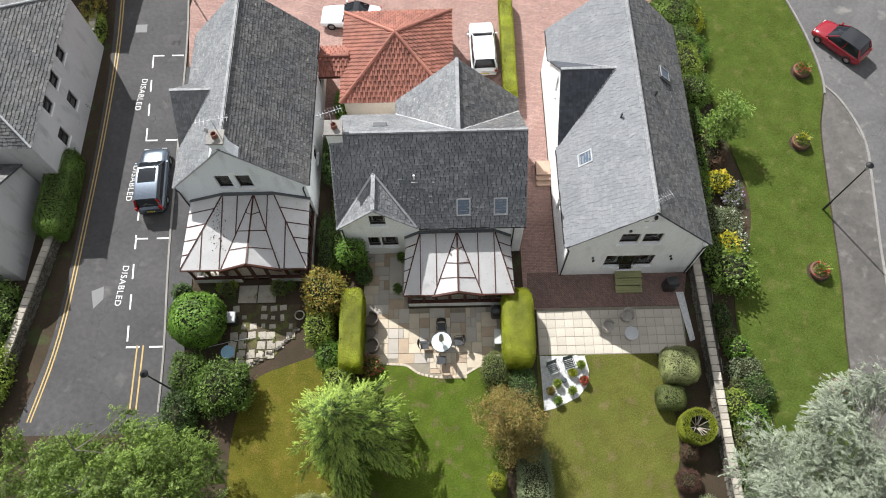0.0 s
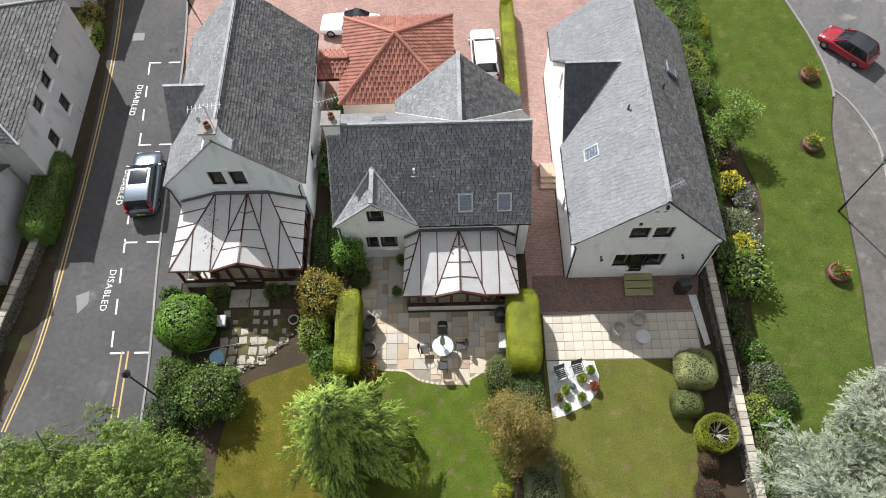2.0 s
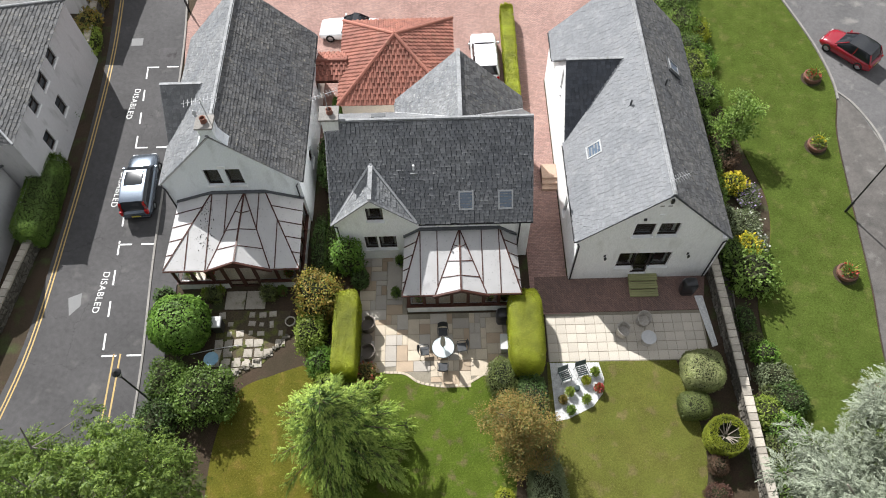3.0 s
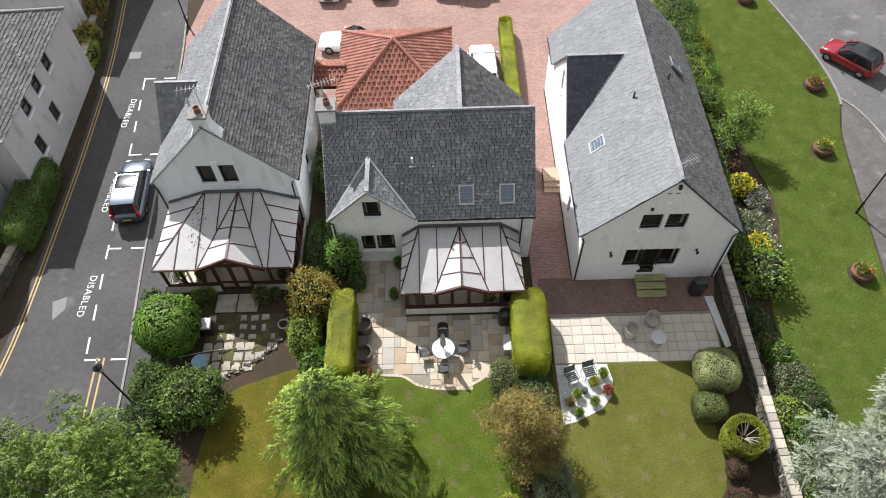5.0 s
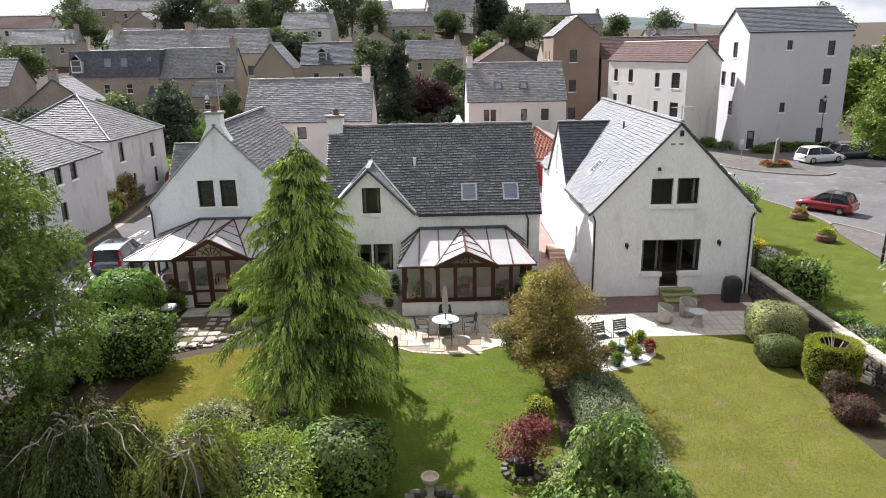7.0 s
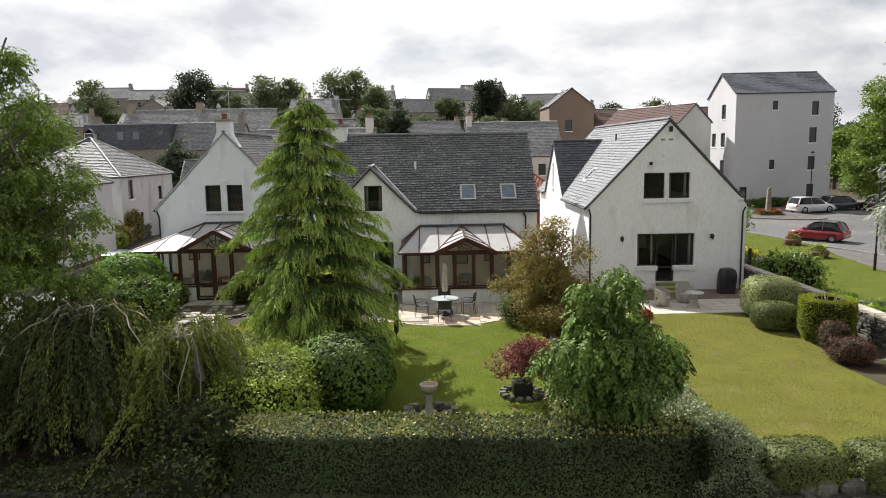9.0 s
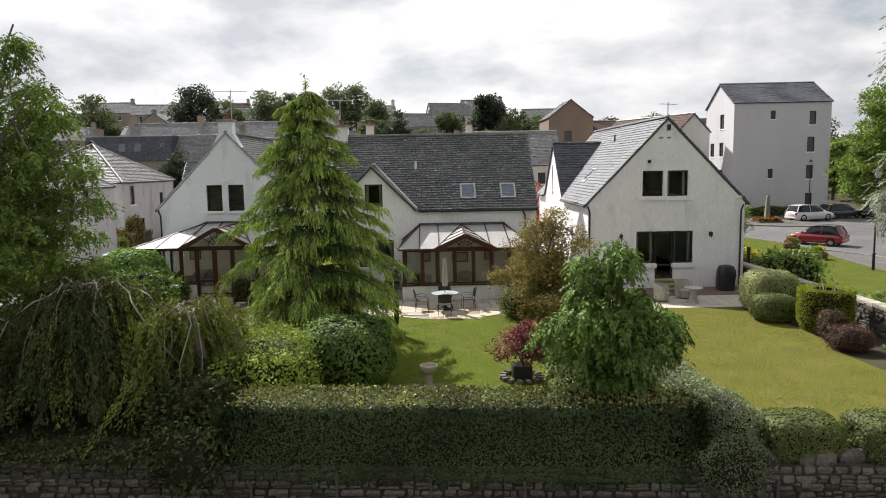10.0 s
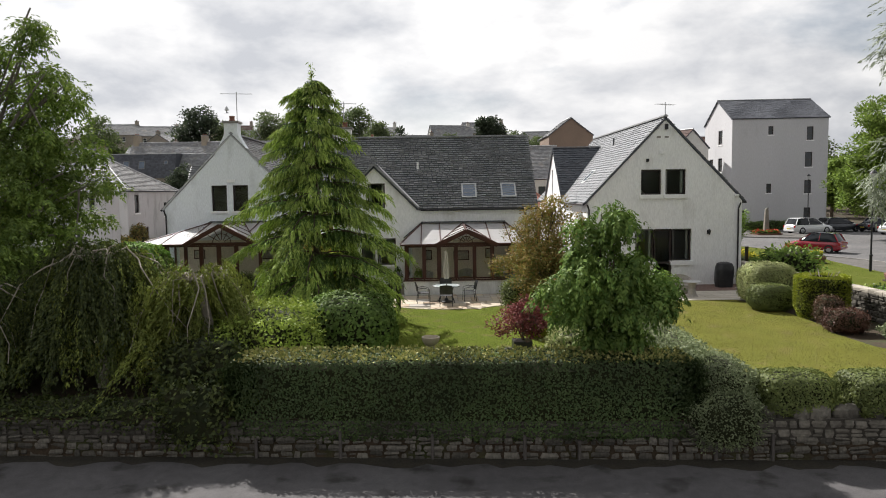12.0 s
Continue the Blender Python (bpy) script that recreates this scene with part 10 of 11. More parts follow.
def dormer(root, x, y, z, w, h, roof_m):
    """A gabled dormer standing out of a roof slope; its window faces the garden side."""
    d = part("dormer", Geo().box(x - w / 2, y, z, x + w / 2, y + h * 1.6, z + h), M_WHITEFRAME, root, "white painted dormer")
    pane = part("window", Geo().add([(x - w / 2 + 0.16, y - 0.02, z + 0.25), (x + w / 2 - 0.16, y - 0.02, z + 0.25), (x + w / 2 - 0.16, y - 0.02, z + h - 0.12), (x - w / 2 + 0.16, y - 0.02, z + h - 0.12)], [(0, 1, 2, 3)]), M_DARKGLASS, d)
    part("glazing_bar", Geo().box(x - w / 2 + 0.16, y - 0.05, z + h * 0.52, x + w / 2 - 0.16, y - 0.025, z + h * 0.52 + 0.07), M_WHITEFRAME, d)
    rg = Geo()
    for sg in (-1, 1):
        rg.slab([(x + sg * (w / 2 + 0.12), y - 0.12, z + h - 0.05), (x + sg * (w / 2 + 0.12), y + h * 2.2, z + h - 0.05), (x, y + h * 2.2, z + h + w * 0.45), (x, y - 0.12, z + h + w * 0.45)][::sg], 0.08)
    part("dormer_roof", rg, roof_m, d)
    return pane


def labelled(text):
    return [o_ for o_ in scene.objects if o_.get("label") == text][0]


dh = labelled("dark slated stone house with white dormer")
dormer(dh, 3.6, 0.7, 7.3, 1.5, 1.7, M_FARDARK)
dormer(labelled("stone terrace house with grey slate roof"), 9.6, 0.5, 6.3, 1.3, 1.5, M_FARSLATE)
dormer(ms, 1.3, -0.35, 7.0, 1.7, 2.0, M_FARDARK)
dormer(labelled("stone house with grey slate roof"), 3.2, 0.6, 7.2, 1.4, 1.5, M_FARSLATE)
dormer(labelled("stone house with grey slate roof"), 8.6, 0.6, 7.2, 1.4, 1.5, M_FARSLATE)
rng = random.Random(77)
SLOPE = [(-95, 150, 14), (-78, 168, 12), (-60, 150, 13), (-112, 175, 14), (-45, 178, 12), (-30, 190, 12), (-12, 168, 13), (0, 185, 12), (12, 172, 12), (28, 200, 13), (-5, 128, 11), (8, 122, 12), (22, 128, 12), (-18, 140, 12), (44, 150, 14), (58, 176, 15), (40, 210, 14), (75, 150, 14), (92, 185, 14), (-70, 205, 13), (-98, 215, 14), (62, 118, 14), (84, 122, 14), (-88, 192, 14), (-52, 196, 13), (-36, 160, 12), (-74, 150, 12), (-104, 196, 14), (-22, 182, 12), (10, 196, 13), (-62, 186, 12), (-118, 150, 13)]
for x, y, w in SLOPE:
    z = ground_z(x, y) - 0.3
    h = rng.choice((5.0, 5.6, 6.2))
    al = rng.random() < 0.75
    block("house", (x, y), w, 8.0, z, z + h, z + h + rng.uniform(3.0, 3.8), rng.uniform(-14, 14), rng.choice((M_STONEWALL, M_BUFF, M_HARL_FAR, M_BUFF)), rng.choice((M_FARSLATE, M_FARDARK, M_FARSLATE, M_BROWNROOF)), "distant house on the hillside", along=al, course=0.4, slate_w=0.6,
          wins_front=[(w * 0.16, z + h - 2.0, 1.0, 1.4), (w * 0.45, z + h - 2.0, 1.0, 1.4), (w * 0.74, z + h - 2.0, 1.0, 1.4)] if al else [(w * 0.3, z + h - 2.0, 1.0, 1.4), (w * 0.6, z + h - 2.0, 1.0, 1.4)], frame_mat=M_WHITEFRAME, chimneys=[(w - 0.5 if al else w / 2, 4.0 if al else 0.5, 0.9, 0.9, z + h + 4.4)])
for o_ in list(scene.objects):
    if o_.get("label") == "distant house on the hillside":
        o_["label"] = "distant slate-roofed house on the hillside"

# gazebo by the far house
gz_ = thing("gazebo", (9.6, 54.5, 0), "grey canvas gazebo with a white top", "gazebo")
part("canopy", Geo().lathe([(2.3, 2.5), (2.2, 2.7), (0.9, 3.3), (0.1, 3.8)], 0, 0, 6), M_FABRIC, gz_)
part("valance", Geo().lathe([(2.3, 2.3), (2.32, 2.3), (2.32, 2.5), (2.3, 2.5)], 0, 0, 6), M_COVER, gz_)
for k in range(6):
    a = 6.2832 * k / 6
    part("post", Geo().tube([(2.2 * math.cos(a), 2.2 * math.sin(a), 0), (2.2 * math.cos(a), 2.2 * math.sin(a), 2.5)], 0.04, 6), M_METAL, gz_)
M_STANDSTONE = mat("weathered_standing_stone", (0.26, 0.235, 0.2), (0.18, 0.165, 0.14), rough=0.95, big=2, fine=12, grain=0.25, bump=0.5, bump_scale=12)
ob_ = thing("stone_obelisk", (31.9, 49.8, 0.09), "rough standing stone on a red flower bed", "standing stone")
part("shaft", Geo().hexa([(-0.27, -0.22, 0), (0.27, -0.22, 0), (0.27, 0.22, 0), (-0.27, 0.22, 0)], [(-0.13, -0.12, 2.5), (0.15, -0.12, 2.75), (0.15, 0.12, 2.65), (-0.13, 0.12, 2.5)]), M_STANDSTONE, ob_, bevel=0.05)
part("bed_kerb", Geo().box(-1.2, -0.9, 0, 1.2, 0.9, 0.14), M_BRICKTUB, ob_)
bush("flower_bed", (31.9, 49.8, 0.2), (1.1, 0.8, 0.3), 4, L_MID, "low red flowers round the standing stone", "flower bed", leaf=0.14, density=110, seed=95, flowers=L_REDFL, n_flowers=300)
for i, (x, y, a, b, h, m_) in enumerate([(34.6, 58.2, 1.2, 0.6, 0.9, L_MID), (36.8, 59.2, 1.4, 0.6, 1.0, L_DARK), (39.5, 59.9, 1.6, 0.6, 0.9, L_MID), (42.2, 60.4, 1.4, 0.6, 1.0, L_DARK), (31.6, 61.0, 0.8, 0.8, 1.0, L_SAGE), (30.6, 63.2, 0.8, 0.8, 1.1, L_MID)]):
    bush("bush", (x, y, 0.0), (a, b, h), 2.4, m_, "shrub planted at the foot of the flats", leaf=0.16, density=90, lump=0.2, shag=0.1, seed=100 + i, group="shrubs by the flats", rz=0)
for i, (x, y, a, b, h, m_) in enumerate([(12.4, 54.0, 2.0, 1.2, 1.7, L_MID), (14.4, 56.0, 1.6, 1.3, 1.8, L_BRIGHT), (3.8, 54.6, 1.0, 0.9, 1.6, L_SAGE), (-6.2, 44.5, 0.4, 0.5, 0.7, L_MID), (-25.9, 47.5, 0.8, 2.6, 1.6, L_LIME), (-26.5, 53.5, 1.0, 3.0, 1.7, L_LIME), (-29.0, 66.0, 1.8, 5.0, 3.0, L_BRIGHT), (-27.6, 59.0, 1.4, 2.4, 2.2, L_MID),
                                         (-24.9, 35.5, 0.6, 1.2, 1.6, L_ORANGE), (-25.0, 38.5, 0.5, 1.0, 2.4, L_BROWN), (-24.6, 25.8, 0.4, 1.0, 1.3, L_PURPLE), (-24.5, 27.8, 0.35, 1.2, 0.9, L_DARK), (-24.6, 34.0, 0.6, 1.2, 1.2, L_LIME), (-26.4, 13.0, 1.1, 1.8, 1.9, L_MID), (-26.0, 9.6, 1.1, 1.6, 1.7, L_LIME), (-26.8, 6.0, 1.4, 1.8, 1.6, L_DARK),
                                         (-6.95, 26.6, 0.3, 0.8, 2.0, L_BRIGHT), (-28.2, 16.0, 1.2, 1.2, 1.6, L_DARK)]):
    bush("bush", (x, y, 0.0), (a, b, h), 2.4, m_, "roadside garden shrub in leaf", leaf=0.16, density=100, lump=0.22, shag=0.1, seed=120 + i, group="neighbour shrubs")

# trees in the middle distance and on the skyline
tree((-28.0, 58.0, 0), [(0, 0, 3.4, 1.9, 1.9, 3.4), (0, 0, 6.0, 1.2, 1.2, 1.8)], 1.0, 0.2, L_FARDARK, "dark evergreen tree by the road", clumps=70, per=90, leaf=0.4, clump_r=0.7, seed=31)
tree((-30.5, 66.0, 0), [(0, 0, 4.4, 2.4, 2.4, 4.0)], 1.2, 0.2, L_FARDARK, "dark evergreen tree by the road", clumps=70, per=90, leaf=0.4, clump_r=0.8, seed=32)
tree((-5.2, 72.0, 0), [(0, 0, 6.0, 1.9, 1.9, 5.8), (0.4, 0, 10.5, 1.0, 1.0, 2.2)], 1.0, 0.3, L_FARDARK, "tall dark conifer behind the garages", clumps=90, per=100, leaf=0.45, clump_r=0.8, seed=33)
tree((-1.6, 76.0, 0), [(0, 0, 5.2, 2.5, 2.4, 3.4), (1.0, 0.5, 4.2, 2.4, 2.2, 2.6)], 1.6, 0.3, L_COPPER, "copper beech behind the garages", clumps=80, per=100, leaf=0.45, clump_r=0.9, seed=34)
tree((-8.8, 82.0, 0.3), [(0, 0, 9.5, 2.6, 2.6, 3.2), (0, 0, 6.5, 2.4, 2.4, 3.0)], 3.0, 0.3, L_FARTREE, "tall green tree behind the courtyard", clumps=80, per=100, leaf=0.5, clump_r=0.9, seed=35)
tree((39.4, 42.0, 0), [(0, 0, 7.0, 4.6, 4.2, 4.0), (-2.6, -0.6, 5.4, 3.0, 2.8, 2.4), (0.6, 0.5, 11.0, 3.0, 3.0, 2.4), (-1.6, -1.0, 9.0, 2.8, 2.6, 2.0), (-2.2, 0, 3.6, 2.6, 2.4, 1.4)], 2.6, 0.25, L_COURT, "light yellow-green tree in the parking court", clumps=230, per=150, leaf=0.3, clump_r=0.85, seed=36)
for i, (x, y, h, r, m_) in enumerate([(-8.2, 66, 4.5, 1.9, L_FARDARK), (-5.0, 65, 4.0, 1.8, L_FARDARK), (-1.8, 66, 4.2, 1.9, L_FARDARK), (1.0, 69, 5.0, 1.8, L_FARDARK), (-7.6, 76, 6.0, 2.2, L_FARDARK), (-3.2, 62.6, 1.9, 1.0, L_COURT), (-0.6, 63.0, 2.2, 1.0, L_COURT), (2.0, 78, 6.0, 2.2, L_FARTREE),
                                     (-35.5, 65, 6.5, 2.4, L_FARDARK), (-38.5, 71, 7.0, 2.6, L_FARDARK), (-34.5, 72, 6.0, 2.3, L_FARDARK), (-41.5, 78, 7.0, 2.8, L_FARTREE), (-36.0, 80, 6.5, 2.6, L_FARDARK), (-32.5, 61, 4.0, 1.6, L_FARTREE), (-44.5, 69, 6.0, 2.4, L_FARTREE), (-46.0, 86, 6.0, 2.6, L_COURT), (-38.0, 90, 5.0, 2.4, L_COURT), (-31.0, 92, 5.0, 2.2, L_FARTREE),
                                     (-20.0, 92, 5.5, 2.4, L_COURT), (-12.0, 90, 6.0, 2.6, L_FARTREE), (4.0, 92, 6.5, 2.6, L_FARTREE), (11.0, 90, 6.0, 2.4, L_COURT), (-26.0, 97, 5.0, 2.2, L_FARTREE)]):
    tree((x, y, ground_z(x, y) - 0.1), [(0, 0, h * 0.45, r * 0.8, r * 0.8, h * 0.4), (0.2 * r, -0.2 * r, h * 0.72, r * 0.5, r * 0.5, h * 0.25)], h * 0.35, 0.16, m_, ("dark green" if m_ is L_FARDARK else "leafy green") + " garden tree behind the houses", clumps=70, per=46, leaf=0.34, clump_r=0.26 * r, seed=400 + i, limbs=4, aspect=0.6, twigs=2)
for x, y, a, b, h in ((-31.2, 77.5, 1.5, 5.5, 2.8), (-3.5, 69.5, 6.5, 0.8, 2.2), (-33.0, 68.0, 1.2, 3.0, 1.6)):
    bush("hedge", (x, y, 0.0), (a, b, h), 4, L_MID, "overgrown green garden hedge by the lane", "hedge", leaf=0.22, density=70, lump=0.18, shag=0.08, seed=int(500 + y), group="lane hedges")
SKY = [(-86, 165, 19, L_FARTREE, 6), (-61, 165, 21, L_FARDARK, 7), (-56, 172, 19, L_FARTREE, 6), (-43, 170, 20, L_FARTREE, 6), (-38, 176, 19, L_FARTREE, 6), (-26, 168, 21, L_FARTREE, 6), (-20, 172, 21, L_FARTREE, 6), (-14, 164, 17, L_FARTREE, 5), (15, 168, 18, L_FARDARK, 4.5), (23, 166, 14, L_FARTREE, 6), (4, 180, 13, L_FARTREE, 5),
       (33, 175, 11, L_FARTREE, 4), (52, 190, 11, L_FARTREE, 4.5), (-100, 185, 14, L_FARTREE, 6), (-120, 160, 16, L_FARTREE, 7), (-75, 180, 12, L_FARTREE, 5), (-2, 140, 8, L_FARTREE, 4), (-35, 145, 9, L_FARTREE, 4), (-50, 138, 8, L_FARTREE, 4), (12, 142, 8, L_FARTREE, 4), (30, 145, 9, L_FARTREE, 4), (-15, 118, 7, L_FARTREE, 3), (-8, 112, 8, L_FARTREE, 3),
       (-66, 140, 10, L_FARTREE, 5), (-82, 130, 10, L_FARTREE, 5), (70, 205, 12, L_FARTREE, 6), (95, 160, 14, L_FARTREE, 7), (110, 130, 14, L_FARTREE, 7), (66, 92, 10, L_FARTREE, 5), (80, 80, 11, L_FARTREE, 5), (60, 70, 9, L_FARTREE, 4), (-37, 84, 7, L_FARTREE, 3), (-44, 60, 6, L_FARDARK, 3.5), (-40, 70, 7, L_FARTREE, 3.5), (-62, 66, 9, L_FARDARK, 5)]
SKY += [(44, 84, 9, L_FARTREE, 4.2), (52, 96, 10, L_FARTREE, 4.6), (46, 108, 9, L_FARDARK, 4.2), (58, 84, 9, L_COURT, 4.0), (64, 104, 10, L_FARTREE, 4.6), (72, 92, 10, L_FARDARK, 4.6), (40, 122, 9, L_FARTREE, 4.2), (56, 132, 9, L_FARTREE, 4.4), (78, 112, 10, L_FARTREE, 5.0), (90, 100, 11, L_FARTREE, 5.0),
        (70, 140, 9, L_FARTREE, 4.6), (36, 160, 9, L_FARTREE, 4.2), (88, 146, 10, L_FARTREE, 5.0), (-22, 126, 8, L_FARDARK, 3.6), (-28, 131, 10, L_FARDARK, 4.4), (-34, 134, 11, L_FARDARK, 4.6), (-40, 133, 9, L_FARDARK, 4.2), (2, 112, 7, L_FARTREE, 3.4)]
rq = random.Random(55)
for _ in range(26):
    SKY.append((rq.uniform(-115, 35), rq.uniform(128, 196), rq.uniform(4.5, 8.0), rq.choice((L_FARTREE, L_COURT, L_FARTREE)), rq.uniform(2.2, 3.6)))
for i, (x, y, h, m_, r) in enumerate(SKY):
    k = random.Random(i)
    h = max(6.5, h - (ground_z(x, y) - 0.078 * (y - 78))) if y > 125 and h > 9 else h
    q = lambda s_: k.uniform(-s_, s_)
    tree((x, y, ground_z(x, y) - 0.2), [(0, 0, h * 0.62, r * 0.75, r * 0.75, h * 0.33), (q(r * 0.5), q(r * 0.4), h * 0.5, r * 0.6, r * 0.6, h * 0.25), (q(r * 0.4), q(r * 0.4), h * 0.78, r * 0.5, r * 0.5, h * 0.2), (q(r * 0.7), q(r * 0.4), h * 0.4, r * 0.55, r * 0.5, h * 0.22)], h * 0.4, 0.3, m_,
         ("broad dark" if m_ is L_FARDARK else "broad green") + " tree on the skyline", clumps=(150 if m_ is L_FARDARK else 85) if i < 53 else 46, per=42 if i < 53 else 38, leaf=0.6 if r > 3.7 else 0.48, clump_r=r * 0.27, seed=200 + i, limbs=4, aspect=0.7, twigs=2)


def hills():
    V, F = [], []
    n = 120
    for i in range(n + 1):
        x = -2600 + 5200 * i / n
        h = 40 + 26 * noise.noise(Vector((x * 0.0016, 3.3, 0))) + 26 * math.exp(-((x - 430) / 190) ** 2) + 14 * noise.noise(Vector((x * 0.012, 1, 0)))
        for k, (yy, zz) in enumerate(((1250, 12), (1500, h * 0.6), (1750, h), (2300, h * 0.6))):
            V.append((x, yy + 60 * math.sin(i * 0.4), zz))
    for i in range(n):
        for k in range(3):
            a = i * 4 + k
            F.append((a, a + 4, a + 5, a + 1))
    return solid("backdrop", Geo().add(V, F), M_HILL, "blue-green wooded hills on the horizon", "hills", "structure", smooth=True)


# the blue of distance haze is painted into the hill colour
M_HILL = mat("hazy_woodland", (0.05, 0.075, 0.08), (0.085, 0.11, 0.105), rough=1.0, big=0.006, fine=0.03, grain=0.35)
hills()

# ---- cars ----
def paint_mat(name, c, metal=0.0):
    return mat(name, c, tuple(v * 0.95 for v in c), rough=0.25, big=1, fine=4, grain=0.02, metal=metal, spec=0.5, coat=0.6)


P_WHITE = paint_mat("white_car_paint", (0.7, 0.71, 0.72))
P_RED = paint_mat("red_car_paint", (0.24, 0.007, 0.018))
P_SILVER = paint_mat("silver_blue_car_paint", (0.13, 0.155, 0.19), 0.7)
P_BLACK = paint_mat("black_car_paint", (0.012, 0.013, 0.016))
P_GREY = paint_mat("dark_grey_car_paint", (0.045, 0.05, 0.058), 0.3)
M_TYRE = mat("tyre_rubber", (0.02, 0.02, 0.02), rough=0.9, grain=0.2)
M_ALLOY = mat("wheel_alloy", (0.45, 0.46, 0.47), rough=0.35, metal=0.8, grain=0.1)
M_LAMPRED = mat("red_lamp_lens", (0.4, 0.01, 0.01), rough=0.2, grain=0.05)
M_LAMPCLEAR = mat("clear_lamp_lens", (0.6, 0.62, 0.64), rough=0.15, grain=0.05)
M_CARGLASS = mat("tinted_car_glass", (0.015, 0.018, 0.022), rough=0.06, grain=0.02, spec=0.4)
M_PLATE = mat("number_plate", (0.55, 0.45, 0.05), rough=0.5, grain=0.05)


def loft(stations, ring):
    """A skin through cross-sections: stations (y, half width, z low, z high), ring of (across -1..1, up 0..1)."""
    g = Geo()
    n = len(ring)
    for y, w, lo, hi in stations:
        for a, b in ring:
            g.v.append((a * w, y, lo + (hi - lo) * b))
    for i in range(len(stations) - 1):
        for k in range(n):
            a, b = i * n + k, i * n + (k + 1) % n
            g.f.append((a, b, b + n, a + n))
    g.f.append(tuple(range(n))[::-1])
    g.f.append(tuple(range((len(stations) - 1) * n, len(stations) * n)))
    return g


BODY_RING = [(-0.9, 0.0), (-0.99, 0.18), (-1.0, 0.5), (-0.97, 0.8), (-0.88, 0.94), (-0.62, 1.01), (-0.25, 1.035), (0.25, 1.035), (0.62, 1.01), (0.88, 0.94), (0.97, 0.8), (1.0, 0.5), (0.99, 0.18), (0.9, 0.0)]


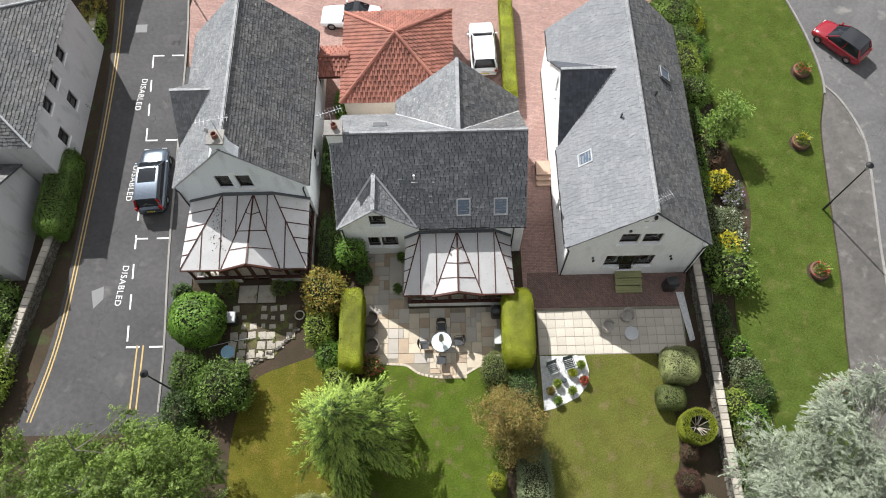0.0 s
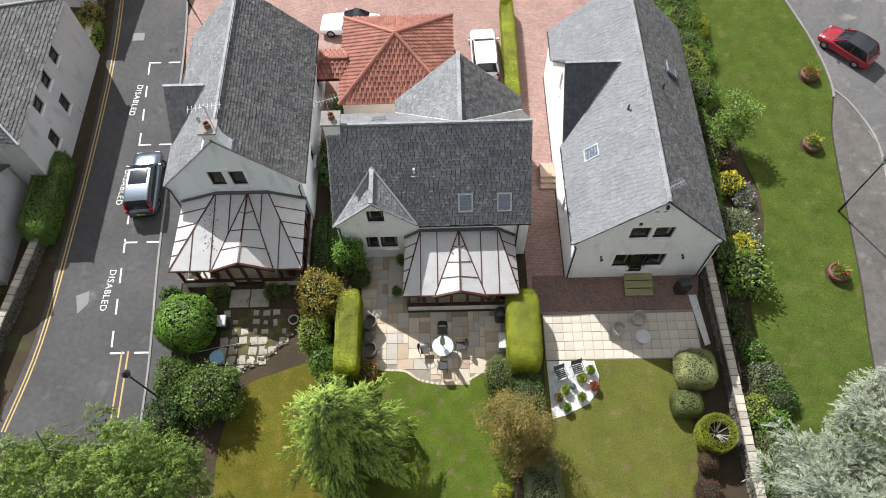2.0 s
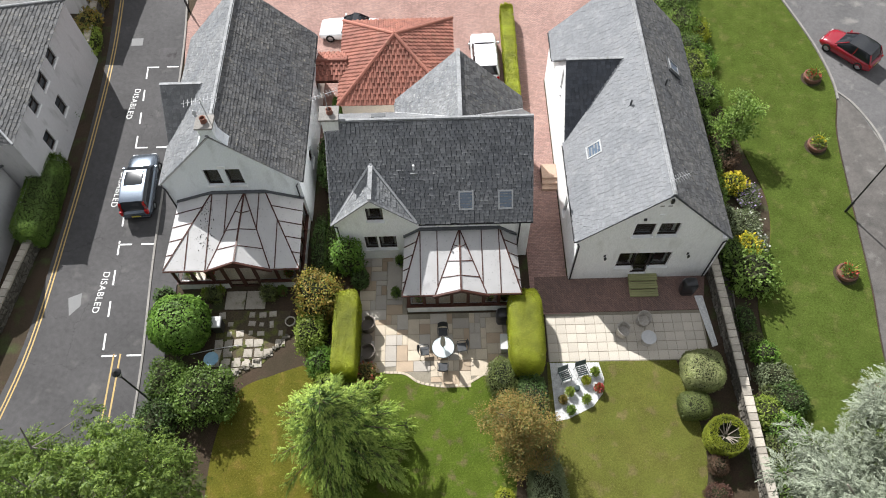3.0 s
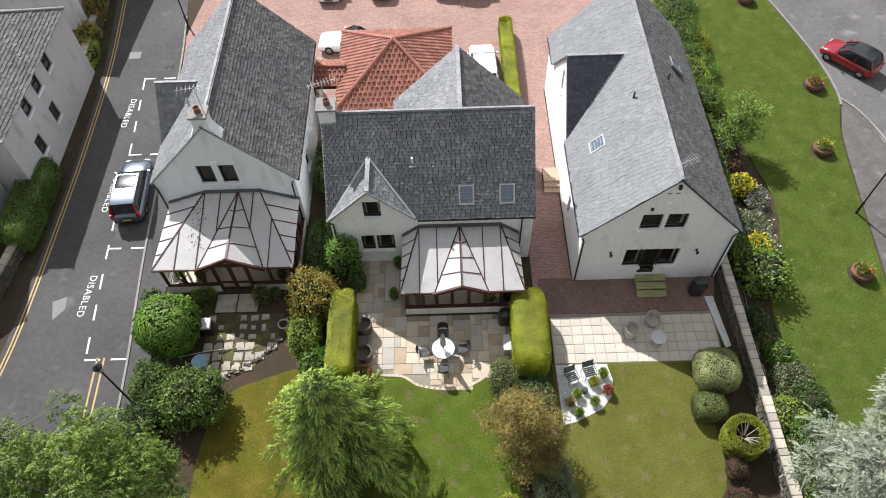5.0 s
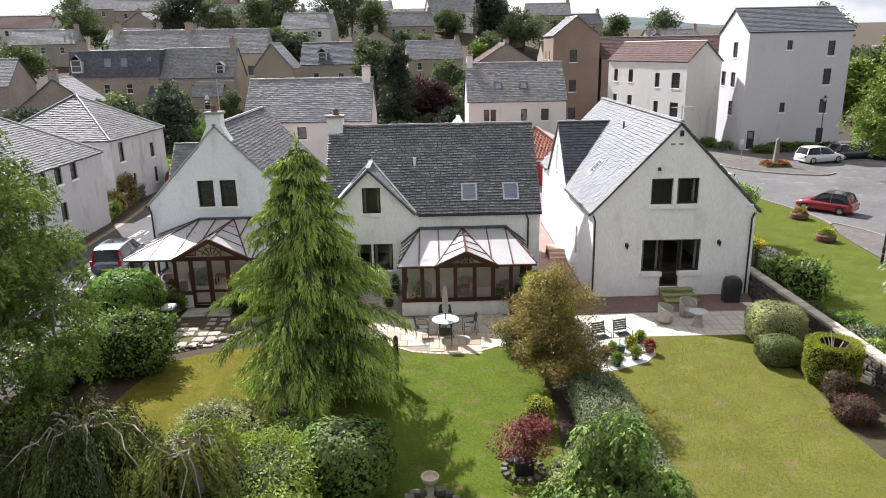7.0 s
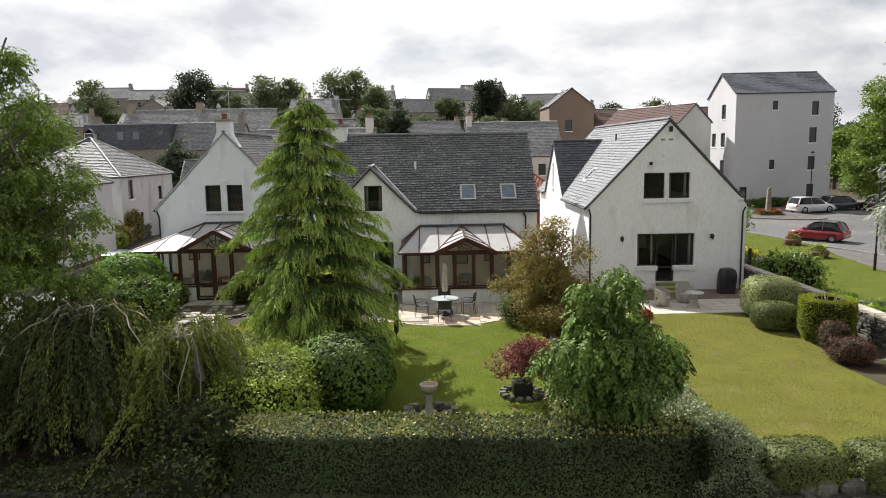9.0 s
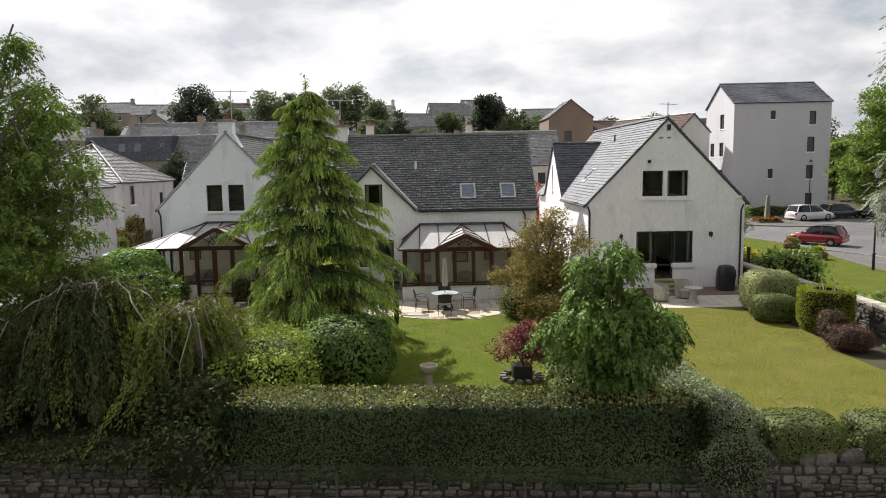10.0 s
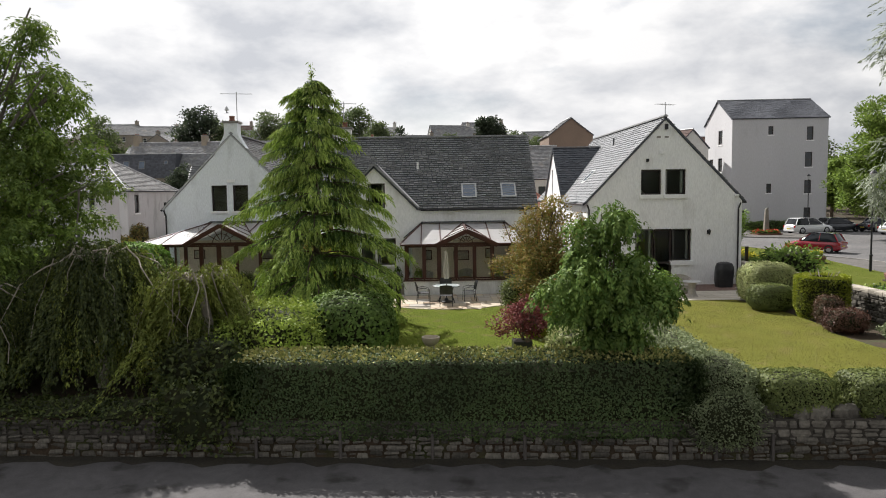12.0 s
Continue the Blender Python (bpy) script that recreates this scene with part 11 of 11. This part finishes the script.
def car(at, heading, length, width, height, paint_m, label, kind_="hatch", roof_m=None, group=""):
    """A parked car, nose to +y before turning. kind_: hatch, estate, saloon or coupe."""
    t = thing("car", at, label, "car", group)
    L, w = length / 2, width / 2
    belt = height * 0.60
    hood = belt - 0.04
    nose = {"hatch": 0.27, "estate": 0.26, "saloon": 0.30, "coupe": 0.38}[kind_] * length
    tail = {"hatch": 0.04, "estate": 0.03, "saloon": 0.17, "coupe": 0.20}[kind_] * length
    ys = [(-L, 0.8 * w, 0.36, belt * 0.86), (-L + 0.1, 0.93 * w, 0.24, belt * 0.97), (-L + 0.45, w, 0.2, belt), (0, w, 0.2, belt), (L - nose, w, 0.2, belt), (L - nose * 0.45, 0.98 * w, 0.2, hood * 0.95), (L - 0.18, 0.9 * w, 0.22, hood * 0.83), (L - 0.04, 0.82 * w, 0.3, hood * 0.68), (L, 0.72 * w, 0.36, hood * 0.58)]
    part("body", loft(ys, BODY_RING), paint_m, t, smooth=True)
    a, b = -L + tail, L - nose
    rise = 0.62 if kind_ != "coupe" else 0.7
    cab_ring = [(-1.0, 0.0), (-0.97, 0.3), (-0.84, 0.86), (-0.74, 1.0), (0.74, 1.0), (0.84, 0.86), (0.97, 0.3), (1.0, 0.0)]
    back_in = {"hatch": 0.28, "estate": 0.22, "saloon": 0.55, "coupe": 0.6}[kind_]
    st_ = [(a, 0.86 * w, belt - 0.03, belt), (a + back_in, 0.9 * w, belt - 0.03, height * 0.95), (a + back_in + 0.35, 0.9 * w, belt - 0.03, height), ((a + b) / 2 + 0.1, 0.91 * w, belt - 0.03, height), (b - rise - 0.1, 0.9 * w, belt - 0.03, height * 0.965), (b, 0.87 * w, belt - 0.03, belt)]
    cab = part("glasshouse", loft(st_, cab_ring), M_CARGLASS, t, "tinted windows", smooth=True)
    rr = [(a + back_in + 0.02, 0.76 * w, height * 0.955, height * 0.972), (a + back_in + 0.36, 0.78 * w, height - 0.004, height + 0.016), ((a + b) / 2 + 0.1, 0.79 * w, height - 0.004, height + 0.018), (b - rise - 0.12, 0.77 * w, height * 0.96, height * 0.978)]
    part("roof_panel", loft(rr, BODY_RING), roof_m or paint_m, cab, smooth=True)
    for sx in (-1, 1):
        pmat = paint_m if kind_ != "coupe" else (roof_m or paint_m)
        part("pillar", Geo().beam((sx * 0.86 * w, b, belt), (sx * 0.70 * w, b - rise - 0.1, height * 0.965), 0.05, 0.05), pmat, cab)
        part("pillar", Geo().beam((sx * 0.86 * w, a, belt), (sx * 0.72 * w, a + back_in, height * 0.95), 0.09, 0.06), pmat, cab)
        m_ = (a + b) / 2 - 0.05
        part("pillar", Geo().beam((sx * 0.9 * w, m_, belt), (sx * 0.72 * w, m_ - 0.05, height), 0.05, 0.05), pmat, cab)
        part("door_mirror", Geo().box(sx * w * 0.98 if sx > 0 else -w * 0.98 - 0.17, b - 0.22, belt + 0.0, w * 0.98 + 0.17 if sx > 0 else -w * 0.98, b - 0.1, belt + 0.13), paint_m, t, bevel=0.03)
        part("headlight", Geo().box(sx * w * 0.62 - 0.16, L - 0.2, hood * 0.6, sx * w * 0.62 + 0.16, L - 0.075, hood * 0.76), M_LAMPCLEAR, t, bevel=0.03)
        z0l, z1l = (belt * 0.72, belt * 1.06) if kind_ == "estate" else (belt * 0.68, belt * 0.9)
        part("tail_light", Geo().box(sx * w * 0.8 - 0.09, -L + 0.0, z0l, sx * w * 0.8 + 0.09, -L + 0.22, z1l), M_LAMPRED, t, bevel=0.02)
        for yw in (-L + length * 0.19, L - length * 0.19):
            r = 0.31 if height < 1.6 else 0.35
            x0, x1 = sx * (w - 0.2), sx * (w + 0.01)
            ty = Geo()
            n = 20
            prof = [(r * 0.62, x0), (r * 0.95, x0), (r, x0 + (x1 - x0) * 0.2), (r, x0 + (x1 - x0) * 0.8), (r * 0.95, x1), (r * 0.62, x1)]
            for rad, x in prof:
                for k in range(n):
                    ty.v.append((x, yw + rad * math.cos(6.2832 * k / n), r + rad * math.sin(6.2832 * k / n)))
            ty.f = [(i * n + k, i * n + (k + 1) % n, (i + 1) * n + (k + 1) % n, (i + 1) * n + k) for i in range(len(prof) - 1) for k in range(n)]
            wh = part("tyre", ty, M_TYRE, t)
            rm = Geo()
            for k in range(n):
                rm.v.append((x1 - sx * 0.03, yw + r * 0.63 * math.cos(6.2832 * k / n), r + r * 0.63 * math.sin(6.2832 * k / n)))
            rm.v.append((x1 - sx * 0.005, yw, r))
            rm.f = [(k, (k + 1) % n, n) for k in range(n)]
            part("rim", rm, M_ALLOY, wh)
        if kind_ == "estate":
            part("tail_light", Geo().beam((sx * 0.84 * w, a - 0.0, belt * 0.98), (sx * 0.74 * w, a + back_in - 0.01, height * 0.93), 0.13, 0.07), M_LAMPRED, t)
    if kind_ == "estate":
        sr = [((a + b) / 2 - 0.25, 0.6 * w, height + 0.012, height + 0.026), ((a + b) / 2 + 0.12, 0.62 * w, height + 0.014, height + 0.028), (b - rise - 0.2, 0.6 * w, height * 0.975, height * 0.992)]
        part("sunroof", loft(sr, BODY_RING), M_CARGLASS, cab, "dark glass sunroof", smooth=True)
    part("grille", Geo().box(-w * 0.36, L - 0.05, hood * 0.42, w * 0.36, L + 0.012, hood * 0.56), P_BLACK, t, bevel=0.01)
    part("number_plate", Geo().box(-0.26, -L - 0.012, belt * 0.5, 0.26, -L + 0.03, belt * 0.5 + 0.11), M_PLATE, t)
    part("bumper", Geo().box(-w * 0.84, -L - 0.03, 0.3, w * 0.84, -L + 0.12, 0.46), P_BLACK if kind_ in ("estate",) else paint_m, t, bevel=0.04)
    t.matrix_basis = pose(*at, 0, 0, heading)
    return t


car((-18.72, 21.95, 0.0), 4, 4.55, 1.8, 1.58, P_SILVER, "silver-blue estate car with dark sunroof in a bay", "estate")
car((26.75, 31.5, -0.01), 41, 3.75, 1.7, 1.42, P_RED, "small red hatchback with black roof at the kerb", "hatch", P_BLACK)
car((-6.7, 34.75, 0.0), 86, 4.2, 1.78, 1.3, P_WHITE, "white convertible with black soft top", "coupe", P_BLACK)
car((2.45, 31.7, 0.0), 2, 4.3, 1.8, 1.45, P_WHITE, "white hatchback parked beside the golden hedge", "hatch")
car((-4.6, 41.6, 0.0), 180, 4.1, 1.75, 1.45, P_WHITE, "white hatchback parked in the courtyard", "hatch")
car((1.4, 40.6, 0.0), 92, 4.4, 1.8, 1.45, P_GREY, "dark grey saloon parked before the garage", "saloon")
car((-8.4, 41.5, 0.0), 178, 4.2, 1.78, 1.5, P_WHITE, "white car parked by the house steps", "hatch")
car((23.2, 44.2, -0.01), 24, 4.6, 1.82, 1.42, P_WHITE, "white saloon parked at the street kerb", "saloon")
car((21.4, 50.2, -0.01), 24, 4.5, 1.85, 1.62, P_RED, "red sports utility car at the street kerb", "hatch")
car((19.8, 57.2, -0.01), 196, 4.2, 1.78, 1.5, P_WHITE, "white hatchback parked at the street kerb", "hatch")
car((16.9, 62.3, -0.01), 20, 4.4, 1.8, 1.45, P_GREY, "dark saloon parked at the street kerb", "saloon")
car((37.2, 51.8, -0.01), -78, 4.6, 1.85, 1.6, P_WHITE, "white sports utility car before the flats", "hatch")
car((41.6, 54.0, -0.01), -80, 4.4, 1.8, 1.5, P_GREY, "dark grey car before the flats", "hatch")
car((45.4, 53.2, -0.01), -75, 4.4, 1.8, 1.45, P_BLACK, "dark blue-black car before the flats", "saloon")
car((44.6, 48.6, -0.01), -70, 4.4, 1.8, 1.45, P_WHITE, "white car in the parking court", "saloon")
car((-23.3, 45.6, 0.0), 8, 4.5, 1.85, 1.75, P_BLACK, "black off-road car at the road bend", "estate")
car((-24.1, 56.5, 0.0), 186, 4.5, 1.8, 1.5, P_GREY, "dark grey car along the road", "hatch")
car((-24.7, 62.4, 0.0), 186, 4.4, 1.8, 1.5, P_GREY, "dark grey car along the road", "hatch")
car((-25.3, 68.5, 0.0), 186, 4.4, 1.8, 1.6, P_WHITE, "white car along the road", "estate")

slate_pieces(main_front[1], (0, 6), rf2, M_SLATE, 6)
